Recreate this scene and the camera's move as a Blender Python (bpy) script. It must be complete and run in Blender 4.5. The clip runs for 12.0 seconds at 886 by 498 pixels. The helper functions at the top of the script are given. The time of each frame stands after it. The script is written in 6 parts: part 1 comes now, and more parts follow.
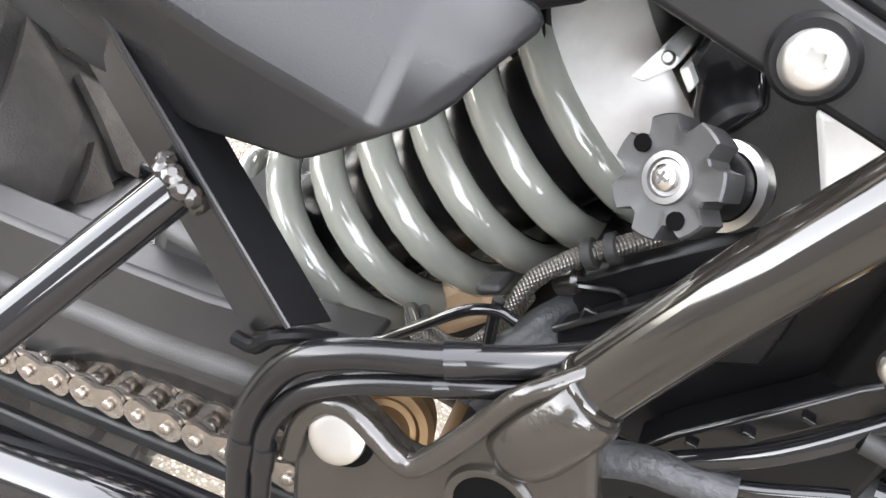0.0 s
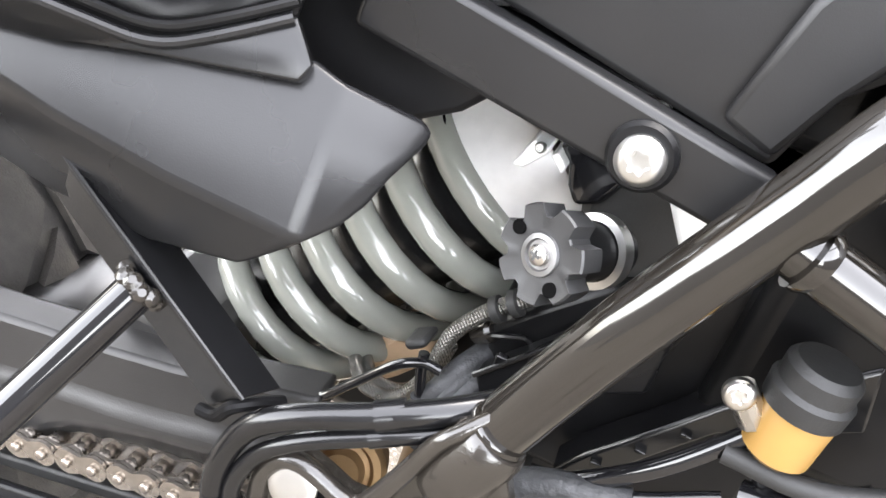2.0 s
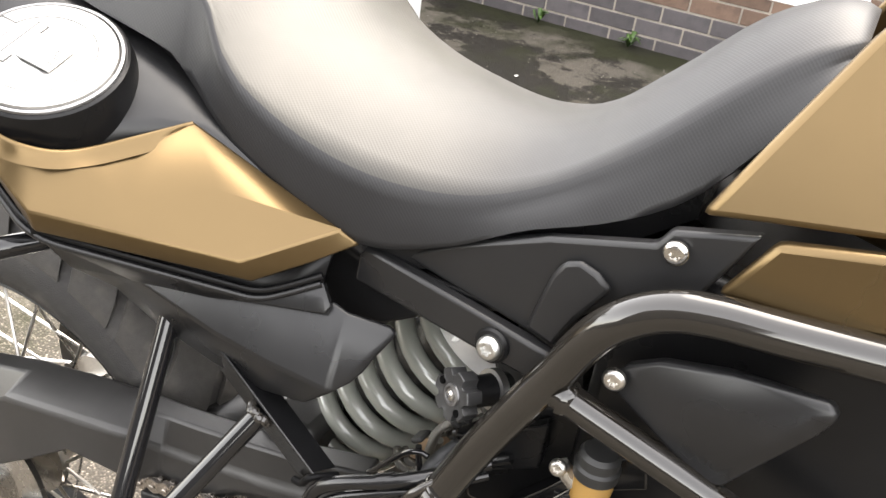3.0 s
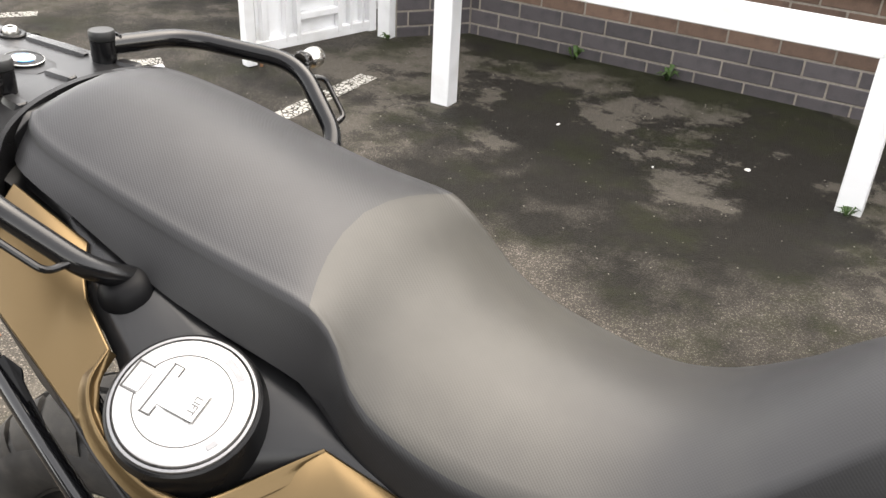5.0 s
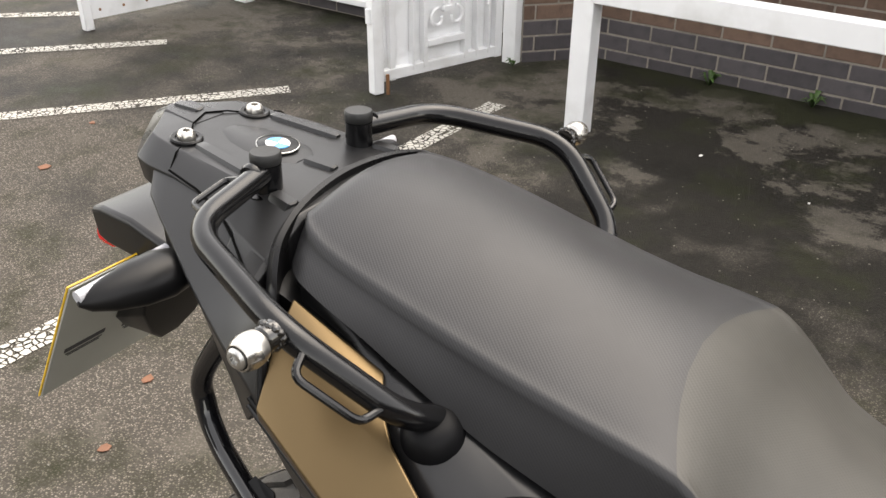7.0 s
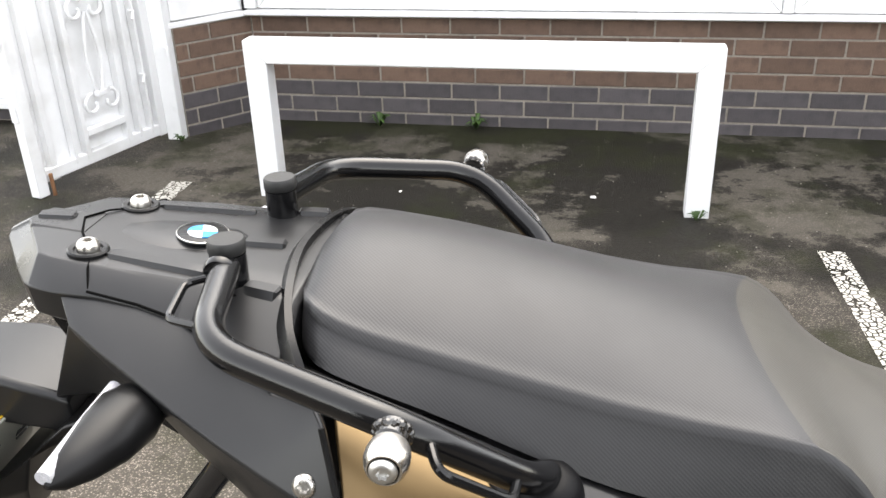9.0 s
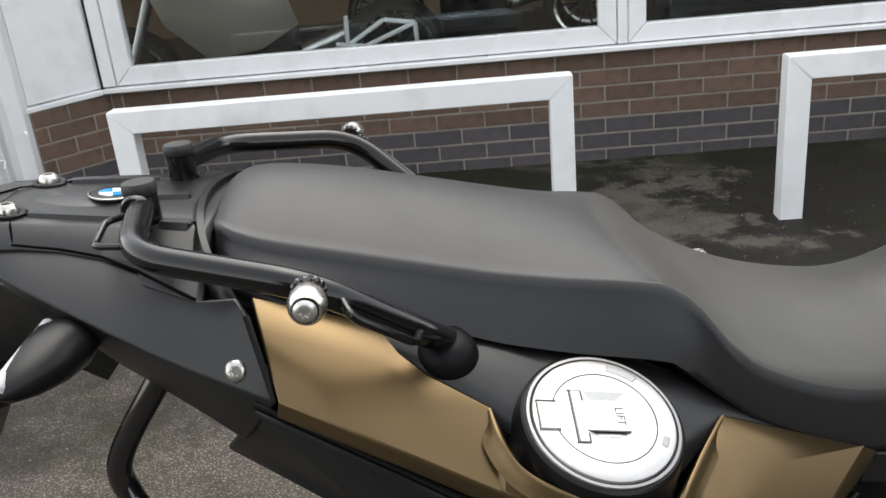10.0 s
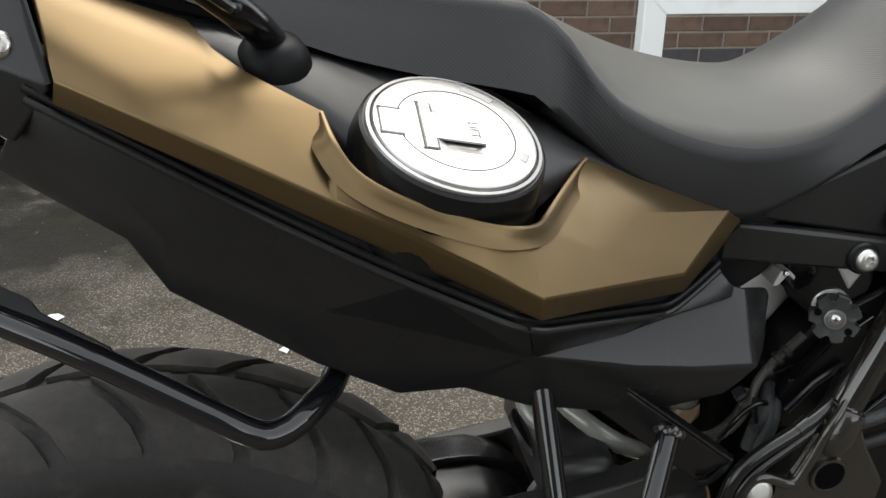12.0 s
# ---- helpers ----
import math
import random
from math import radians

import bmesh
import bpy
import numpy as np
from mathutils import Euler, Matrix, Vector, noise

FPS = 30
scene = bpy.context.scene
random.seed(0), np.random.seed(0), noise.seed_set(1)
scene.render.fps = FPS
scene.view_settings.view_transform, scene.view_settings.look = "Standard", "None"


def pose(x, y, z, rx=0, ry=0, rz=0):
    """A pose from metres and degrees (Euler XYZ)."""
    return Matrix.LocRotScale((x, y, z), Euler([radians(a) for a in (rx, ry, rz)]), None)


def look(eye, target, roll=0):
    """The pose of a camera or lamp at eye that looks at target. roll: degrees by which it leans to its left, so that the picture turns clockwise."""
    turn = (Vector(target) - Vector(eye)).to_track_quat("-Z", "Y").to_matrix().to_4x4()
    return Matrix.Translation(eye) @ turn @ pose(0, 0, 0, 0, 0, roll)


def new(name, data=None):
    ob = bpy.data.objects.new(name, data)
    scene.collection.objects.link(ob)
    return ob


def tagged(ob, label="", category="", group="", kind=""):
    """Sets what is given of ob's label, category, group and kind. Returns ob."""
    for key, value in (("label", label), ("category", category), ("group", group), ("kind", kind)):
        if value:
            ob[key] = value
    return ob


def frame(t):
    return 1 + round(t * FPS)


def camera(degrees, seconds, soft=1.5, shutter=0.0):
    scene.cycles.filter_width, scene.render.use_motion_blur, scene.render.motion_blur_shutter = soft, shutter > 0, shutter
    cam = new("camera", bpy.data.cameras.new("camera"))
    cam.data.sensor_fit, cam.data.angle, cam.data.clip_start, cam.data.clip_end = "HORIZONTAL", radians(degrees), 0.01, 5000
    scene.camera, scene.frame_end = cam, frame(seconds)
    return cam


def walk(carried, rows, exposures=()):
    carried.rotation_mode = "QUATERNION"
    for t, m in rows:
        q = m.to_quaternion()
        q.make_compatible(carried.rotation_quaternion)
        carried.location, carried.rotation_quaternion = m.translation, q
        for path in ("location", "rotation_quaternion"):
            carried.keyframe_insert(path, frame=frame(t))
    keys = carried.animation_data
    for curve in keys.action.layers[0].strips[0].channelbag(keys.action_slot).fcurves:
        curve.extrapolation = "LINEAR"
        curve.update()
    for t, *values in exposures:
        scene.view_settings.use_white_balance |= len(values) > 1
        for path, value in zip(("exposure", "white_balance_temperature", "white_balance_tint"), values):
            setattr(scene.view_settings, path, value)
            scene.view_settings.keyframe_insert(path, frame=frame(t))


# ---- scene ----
cam = camera(53.5, 12.0)
PATH = [
    (0, (0.847, -0.434, 0.842), (0.4, 1.171, -0.265), 21.6),
    (0.5, (0.846, -0.402, 0.826), (0.418, 1.177, -0.325), 23.3),
    (1, (0.844, -0.388, 0.827), (0.442, 1.173, -0.356), 23.6),
    (1.3, (0.839, -0.387, 0.827), (0.440, 1.193, -0.332), 23.4),
    (1.5, (0.84, -0.392, 0.832), (0.435, 1.181, -0.334), 22.3),
    (1.8, (0.848, -0.424, 0.862), (0.482, 1.212, -0.229), 20.3),
    (2, (0.864, -0.461, 0.897), (0.473, 1.181, -0.175), 17.9),
    (2.3, (0.903, -0.52, 0.948), (0.424, 1.15, -0.042), 14.9),
    (2.5, (0.948, -0.544, 1.001), (0.375, 1.09, 0.002), 13.0),
    (2.8, (1.017, -0.596, 1.061), (0.228, 0.983, 0.122), 8.9),
    (3, (1.035, -0.617, 1.121), (0.233, 0.918, 0.12), 7.6),
    (3.2, (1.057, -0.633, 1.166), (0.201, 0.891, 0.194), 6.7),
    (4.8, (0.932, -0.581, 1.318), (0.104, 0.922, 0.291), 3.1),
    (5, (0.926, -0.58, 1.323), (0.056, 0.909, 0.31), 2.9),
    (5.5, (0.894, -0.586, 1.335), (-0.047, 0.894, 0.372), 2.5),
    (6, (0.85, -0.601, 1.342), (-0.141, 0.86, 0.402), 1.8),
    (6.5, (0.788, -0.608, 1.336), (-0.242, 0.818, 0.384), 1.2),
    (6.7, (0.755, -0.594, 1.335), (-0.297, 0.805, 0.367), 0.6),
    (8.3, (0.48, -0.526, 1.335), (-0.168, 1.034, 0.263), -0.6),
    (8.5, (0.455, -0.556, 1.325), (-0.057, 1.078, 0.291), -1.1),
    (8.8, (0.451, -0.595, 1.308), (0.053, 1.118, 0.354), -1.5),
    (9, (0.461, -0.624, 1.302), (0.091, 1.135, 0.424), -1.8),
    (9.3, (0.481, -0.692, 1.3), (0.126, 1.123, 0.537), -2.8),
    (9.5, (0.487, -0.729, 1.286), (0.169, 1.106, 0.556), -3.5),
    (9.8, (0.477, -0.746, 1.249), (0.268, 1.104, 0.519), -5.1),
    (10, (0.469, -0.753, 1.237), (0.362, 1.099, 0.489), -5.4),
    (10.2, (0.465, -0.755, 1.22), (0.457, 1.09, 0.448), -5.5),
    (10.5, (0.452, -0.745, 1.187), (0.563, 1.085, 0.386), -4.9),
    (10.8, (0.451, -0.717, 1.154), (0.603, 1.094, 0.319), -4.8),
    (11, (0.451, -0.703, 1.143), (0.615, 1.101, 0.293), -4.5),
    (11.3, (0.455, -0.693, 1.132), (0.629, 1.105, 0.273), -3.7),
    (11.5, (0.455, -0.699, 1.114), (0.656, 1.101, 0.265), -2.7),
    (11.7, (0.458, -0.711, 1.095), (0.676, 1.086, 0.244), -1.3),
    (12, (0.472, -0.733, 1.056), (0.689, 1.073, 0.225), 0.7),
]
EXPOSURES = [(0, 4.6, 6950, 12), (1.8, 4.62, 6950, 12), (2.3, 4.85, 6800, 12), (2.5, 4.62, 6550, 11), (2.8, 4.07, 7150, 11), (3.2, 3.32, 7542, 11), (4.8, 2.78, 7430, 11), (5.5, 2.60, 7430, 11), (6.0, 2.44, 7470, 11), (6.7, 2.26, 7480, 11), (8.3, 2.72, 7430, 11), (9.0, 2.84, 7150, 10), (9.5, 2.28, 6800, 9), (10.0, 1.96, 6950, 8), (10.5, 1.56, 6850, 8), (11.0, 1.37, 7120, 7), (11.5, 1.37, 7120, 7), (12.0, 2.07, 7030, 6)]
walk(cam, [(t, look(eye, target, roll)) for t, eye, target, roll in PATH], EXPOSURES)

# ---- world, sun, exposure ----
world = bpy.data.worlds.new("sky")
scene.world = world
world.use_nodes = True
wn = world.node_tree
sky = wn.nodes.new("ShaderNodeTexSky")
sky.sky_type = "NISHITA"
sky.sun_disc = False
SUN_EL, SUN_AZ = radians(62), radians(8)
sky.sun_elevation, sky.sun_rotation = SUN_EL, SUN_AZ
sky.air_density, sky.dust_density, sky.ozone_density = 1.0, 1.2, 0.8
wn.nodes["Background"].inputs["Strength"].default_value = 0.15
haze = wn.nodes.new("ShaderNodeHueSaturation")
haze.inputs["Saturation"].default_value = 0.3
wn.links.new(sky.outputs["Color"], haze.inputs["Color"])
wn.links.new(haze.outputs["Color"], wn.nodes["Background"].inputs["Color"])
sun = new("sun", bpy.data.lights.new("sun", "SUN"))
sun.data.energy, sun.data.angle, sun.data.color = 0.4, radians(60), (1.0, 0.98, 0.95)
sun_way = Vector((math.sin(SUN_AZ) * math.cos(SUN_EL), math.cos(SUN_AZ) * math.cos(SUN_EL), math.sin(SUN_EL)))
sun.matrix_world = look(sun_way * 20, (0, 0, 0))


# ---- materials ----
def mat(name, color, rough=0.5, metal=0.0, var=0.12, scale=40.0, bump=0.0, bscale=300.0, coat=0.0, rvar=0.1, dirt=None, dscale=6.0, damount=0.5, rnd=0.0, spec=0.5):
    """A procedural surface: base colour with a fine and a coarse variation, optional dirt colour, bump and random tint per object."""
    m = bpy.data.materials.new(name)
    m.use_nodes = True
    t = m.node_tree
    b = t.nodes["Principled BSDF"]
    co = t.nodes.new("ShaderNodeTexCoord")

    def nz(sc, det=5.0):
        n = t.nodes.new("ShaderNodeTexNoise")
        n.inputs["Scale"].default_value, n.inputs["Detail"].default_value = sc, det
        t.links.new(co.outputs["Object"], n.inputs["Vector"])
        return n

    fine, coarse = nz(scale), nz(scale * 0.12)
    add = t.nodes.new("ShaderNodeMath")
    add.operation = "ADD"
    t.links.new(fine.outputs["Fac"], add.inputs[0])
    t.links.new(coarse.outputs["Fac"], add.inputs[1])
    last = add
    if rnd:
        info = t.nodes.new("ShaderNodeObjectInfo")
        mul = t.nodes.new("ShaderNodeMath")
        mul.operation = "MULTIPLY_ADD"
        mul.inputs[1].default_value = rnd
        t.links.new(info.outputs["Random"], mul.inputs[0])
        t.links.new(add.outputs[0], mul.inputs[2])
        last = mul
    mr = t.nodes.new("ShaderNodeMapRange")
    mr.inputs["From Min"].default_value, mr.inputs["From Max"].default_value = 0.6, 1.4 + rnd
    mr.inputs["To Min"].default_value, mr.inputs["To Max"].default_value = 1 - var, 1 + var
    t.links.new(last.outputs[0], mr.inputs["Value"])
    hsv = t.nodes.new("ShaderNodeHueSaturation")
    hsv.inputs["Color"].default_value = (*color, 1)
    t.links.new(mr.outputs["Result"], hsv.inputs["Value"])
    out = hsv.outputs["Color"]
    if dirt:
        d = nz(dscale, 8.0)
        ramp = t.nodes.new("ShaderNodeMapRange")
        ramp.inputs["From Min"].default_value, ramp.inputs["From Max"].default_value = 0.52, 0.72
        ramp.inputs["To Max"].default_value = damount
        t.links.new(d.outputs["Fac"], ramp.inputs["Value"])
        mix = t.nodes.new("ShaderNodeMix")
        mix.data_type = "RGBA"
        t.links.new(ramp.outputs["Result"], mix.inputs["Factor"])
        t.links.new(out, mix.inputs["A"])
        mix.inputs["B"].default_value = (*dirt, 1)
        out = mix.outputs["Result"]
    t.links.new(out, b.inputs["Base Color"])
    rr = t.nodes.new("ShaderNodeMapRange")
    rr.inputs["From Min"].default_value, rr.inputs["From Max"].default_value = 0.3, 0.7
    rr.inputs["To Min"].default_value, rr.inputs["To Max"].default_value = max(0.02, rough - rvar), min(1, rough + rvar)
    t.links.new(coarse.outputs["Fac"], rr.inputs["Value"])
    t.links.new(rr.outputs["Result"], b.inputs["Roughness"])
    b.inputs["Metallic"].default_value = metal
    b.inputs["Coat Weight"].default_value = coat
    b.inputs["Specular IOR Level"].default_value = spec
    if bump:
        bn = nz(bscale, 3.0)
        bp = t.nodes.new("ShaderNodeBump")
        bp.inputs["Strength"].default_value, bp.inputs["Distance"].default_value = bump, 0.002
        t.links.new(bn.outputs["Fac"], bp.inputs["Height"])
        t.links.new(bp.outputs["Normal"], b.inputs["Normal"])
    return m


def weave(name, color, pitch, strength, rough):
    """Seat cover: a fine diagonal weave over a worn, slightly dusty vinyl."""
    m = mat(name, color, rough, var=0.16, scale=30, rvar=0.08, spec=0.38, dirt=tuple(c * 1.35 + 0.004 for c in color), dscale=9, damount=0.35)
    t = m.node_tree
    b = t.nodes["Principled BSDF"]
    co = t.nodes.new("ShaderNodeTexCoord")
    hs = []
    for way, amount in (((1, 0.8, 0.8), 1.0), ((1, -0.8, -0.8), 0.45)):
        dot = t.nodes.new("ShaderNodeVectorMath")
        dot.operation = "DOT_PRODUCT"
        dot.inputs[1].default_value = Vector(way).normalized() * (2 * math.pi / pitch)
        t.links.new(co.outputs["Object"], dot.inputs[0])
        wv = t.nodes.new("ShaderNodeMath")
        wv.operation = "SINE"
        t.links.new(dot.outputs["Value"], wv.inputs[0])
        ws = t.nodes.new("ShaderNodeMath")
        ws.operation = "MULTIPLY"
        ws.inputs[1].default_value = amount
        t.links.new(wv.outputs[0], ws.inputs[0])
        hs.append(ws)
    mul = t.nodes.new("ShaderNodeMath")
    mul.operation = "ADD"
    t.links.new(hs[0].outputs[0], mul.inputs[0])
    t.links.new(hs[1].outputs[0], mul.inputs[1])
    bp = t.nodes.new("ShaderNodeBump")
    bp.inputs["Strength"].default_value, bp.inputs["Distance"].default_value = strength, 0.0006
    t.links.new(mul.outputs[0], bp.inputs["Height"])
    t.links.new(bp.outputs["Normal"], b.inputs["Normal"])
    return m


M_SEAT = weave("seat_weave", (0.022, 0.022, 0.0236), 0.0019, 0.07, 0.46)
# Flanks: the same weave in a darker tone.
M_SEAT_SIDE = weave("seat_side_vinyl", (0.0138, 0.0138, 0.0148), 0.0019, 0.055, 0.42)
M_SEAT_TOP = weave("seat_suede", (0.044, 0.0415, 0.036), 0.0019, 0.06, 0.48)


def fade_forward(m, front_tone, x0, x1):
    """The dust thins out along the seat towards the tank, with a ragged edge; a fading reflection is put into the same
    tone.
    """
    t = m.node_tree
    b = t.nodes["Principled BSDF"]
    dusty = b.inputs["Base Color"].links[0].from_socket
    co = t.nodes.new("ShaderNodeTexCoord")
    sep = t.nodes.new("ShaderNodeSeparateXYZ")
    t.links.new(co.outputs["Object"], sep.inputs[0])
    nz = t.nodes.new("ShaderNodeTexNoise")
    nz.inputs["Scale"].default_value, nz.inputs["Detail"].default_value = 14, 5
    t.links.new(co.outputs["Object"], nz.inputs["Vector"])
    add = t.nodes.new("ShaderNodeMath")
    add.operation = "MULTIPLY_ADD"
    add.inputs[1].default_value = 0.12
    t.links.new(nz.outputs["Fac"], add.inputs[0])
    t.links.new(sep.outputs["X"], add.inputs[2])
    rng = t.nodes.new("ShaderNodeMapRange")
    rng.inputs["From Min"].default_value, rng.inputs["From Max"].default_value = x0 + 0.06, x1 + 0.06
    t.links.new(add.outputs[0], rng.inputs["Value"])
    mix = t.nodes.new("ShaderNodeMix")
    mix.data_type = "RGBA"
    mix.inputs["B"].default_value = (*front_tone, 1)
    t.links.new(rng.outputs["Result"], mix.inputs["Factor"])
    t.links.new(dusty, mix.inputs["A"])
    t.links.new(mix.outputs["Result"], b.inputs["Base Color"])


fade_forward(M_SEAT_TOP, (0.019, 0.019, 0.0205), 0.70, 0.90)
M_BLACK = mat("black_plastic", (0.006, 0.006, 0.0064), 0.33, var=0.2, scale=60, bump=0.06, bscale=1500, dirt=(0.03, 0.028, 0.025), dscale=12, damount=0.12, spec=0.22)
M_DARK = mat("dark_grey_plastic", (0.0105, 0.0105, 0.0111), 0.32, var=0.15, scale=50, bump=0.04, bscale=1800, dirt=(0.032, 0.03, 0.027), dscale=9, damount=0.12, spec=0.4)
M_RAIL = mat("powder_coated_rail", (0.0045, 0.0045, 0.0049), 0.13, var=0.2, scale=60, rvar=0.04, bump=0.05, bscale=1600, spec=0.4)
M_SATIN = mat("satin_black_steel", (0.008, 0.008, 0.0085), 0.24, var=0.2, scale=40, rvar=0.05)
M_TUBE = mat("black_gloss_tube", (0.007, 0.007, 0.008), 0.1, var=0.2, scale=30, rvar=0.03, coat=0.3)
M_FRAME = mat("bronze_black_enamel", (0.011, 0.0095, 0.008), 0.1, var=0.2, scale=30, rvar=0.03, coat=0.3, spec=0.6)
M_CAST = mat("dark_casting", (0.018, 0.0155, 0.013), 0.2, var=0.25, scale=60, rvar=0.06, bump=0.12, bscale=500, coat=0.3, spec=0.6)
M_GOLD = mat("olive_gold_paint", (0.128, 0.087, 0.042), 0.29, metal=0.8, var=0.06, scale=20, rvar=0.04, bump=0.05, bscale=2500)
M_SILVER = mat("brushed_aluminium", (0.55, 0.545, 0.53), 0.33, metal=1.0, var=0.08, scale=90, rvar=0.06)
M_ALU = mat("cast_aluminium", (0.82, 0.82, 0.81), 0.36, metal=0.25, var=0.08, scale=120, rvar=0.06)
M_STEEL = mat("zinc_steel", (0.55, 0.53, 0.5), 0.28, metal=1.0, var=0.15, scale=200, rvar=0.1)
M_CHAIN = mat("chain_steel", (0.4, 0.36, 0.32), 0.27, metal=0.9, var=0.35, scale=300, rvar=0.12, dirt=(0.05, 0.04, 0.03), dscale=120, damount=0.35)
M_SPRING = mat("grey_green_enamel", (0.22, 0.226, 0.2), 0.16, var=0.06, scale=60, coat=0.9, rvar=0.04)
M_RUBBER = mat("black_rubber", (0.013, 0.013, 0.013), 0.55, var=0.25, scale=80, bump=0.1, bscale=900)
M_BOOT = mat("dull_black_boot", (0.0045, 0.0045, 0.005), 0.5, var=0.25, scale=80, spec=0.12)
M_HOSE = mat("smooth_black_hose", (0.006, 0.006, 0.0065), 0.2, var=0.2, scale=60, rvar=0.05)
M_CAPTOP = mat("fuel_cap_aluminium", (0.46, 0.455, 0.445), 0.38, metal=1.0, var=0.1, scale=240, rvar=0.08, bump=0.04, bscale=1800)
M_CAPDARK = mat("shaded_aluminium", (0.24, 0.24, 0.245), 0.42, metal=1.0, var=0.1, scale=200)
# Groove shade is put into the darker body rubber; the tread keeps its dust.
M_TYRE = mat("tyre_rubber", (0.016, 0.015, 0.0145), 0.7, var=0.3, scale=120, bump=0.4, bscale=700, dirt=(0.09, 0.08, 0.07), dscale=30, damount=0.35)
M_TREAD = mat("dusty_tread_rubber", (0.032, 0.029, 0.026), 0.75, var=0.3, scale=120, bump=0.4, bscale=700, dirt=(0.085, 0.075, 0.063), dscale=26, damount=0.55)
M_SWING = mat("grey_swingarm_paint", (0.032, 0.031, 0.0305), 0.36, metal=0.4, var=0.12, scale=60, bump=0.08, bscale=1200)
M_FLUID = mat("amber_reservoir", (0.26, 0.15, 0.045), 0.25, var=0.1, scale=40)
M_KNOB = mat("grey_moulded_plastic", (0.02, 0.02, 0.0205), 0.4, var=0.15, scale=120, bump=0.05, bscale=1500)
M_LENS = mat("clear_lens", (0.5, 0.5, 0.53), 0.15, var=0.2, scale=500, bump=0.6, bscale=1200)
M_RED = mat("red_lens", (0.5, 0.02, 0.02), 0.15)
M_BLUE = mat("blue_enamel", (0.02, 0.27, 0.62), 0.12, coat=0.6)
M_WENAMEL = mat("white_enamel", (0.8, 0.8, 0.8), 0.12, coat=0.6)
M_PLATE_BACK = mat("grey_plate_back", (0.4, 0.4, 0.355), 0.45, var=0.06, scale=20)
M_YELLOW = mat("yellow_reflective", (0.8, 0.5, 0.03), 0.4)
# Near-black for holes and gaps; their inner shade is put into the colour.
M_VOID = mat("black_hole", (0.002, 0.002, 0.002), 0.9, spec=0.05)
# Serves print, and the shade painted in for cap and screw grooves.
M_INK = mat("dark_print", (0.05, 0.05, 0.05), 0.6)
M_BRAID = weave("braided_steel", (0.22, 0.21, 0.19), 0.0013, 0.7, 0.3)
M_BRAID.node_tree.nodes["Principled BSDF"].inputs["Metallic"].default_value = 0.8
M_ROLL = mat("oiled_roller_steel", (0.2, 0.18, 0.16), 0.3, metal=0.9, var=0.3, scale=300)
M_LOOM = mat("wrapped_loom_cloth", (0.032, 0.033, 0.035), 0.55, var=0.3, scale=160, bump=0.5, bscale=260)
M_TAN = mat("tan_casting", (0.4, 0.28, 0.18), 0.45, metal=0.4, var=0.2, scale=80, bump=0.1, bscale=500)
M_BRONZE = mat("bronze_casting", (0.25, 0.16, 0.08), 0.4, metal=0.8, var=0.2, scale=60)
M_WHITE = mat("white_paint", (0.84, 0.845, 0.85), 0.38, var=0.04, scale=12, bump=0.1, bscale=60, dirt=(0.45, 0.44, 0.4), dscale=5, damount=0.35)
M_UPVC = mat("white_window_frame", (0.85, 0.85, 0.855), 0.3, var=0.03, scale=10, dirt=(0.5, 0.5, 0.48), dscale=8, damount=0.2)
M_BRICK = mat("brown_brick", (0.135, 0.086, 0.062), 0.8, var=0.45, scale=26, bump=0.9, bscale=140, rnd=0.8, dirt=(0.05, 0.035, 0.03), dscale=14, damount=0.6)
M_BLUEBRICK = mat("blue_grey_brick", (0.072, 0.064, 0.067), 0.7, var=0.4, scale=26, bump=0.8, bscale=140, rnd=0.8, dirt=(0.03, 0.03, 0.033), dscale=14, damount=0.5)
M_MORTAR = mat("mortar", (0.26, 0.23, 0.195), 0.95, var=0.3, scale=60, bump=0.8, bscale=300)
M_LEAF = mat("weed_leaf", (0.04, 0.085, 0.014), 0.55, var=0.35, scale=60)
M_RUST = mat("rusty_steel", (0.23, 0.11, 0.05), 0.85, var=0.4, scale=60)
M_LITTER = mat("litter_white", (0.7, 0.67, 0.65), 0.7)
M_LITTER_RED = mat("litter_red", (0.45, 0.1, 0.08), 0.7)
M_DRYLEAF = mat("dry_leaf", (0.2, 0.09, 0.05), 0.8, var=0.3, scale=200)


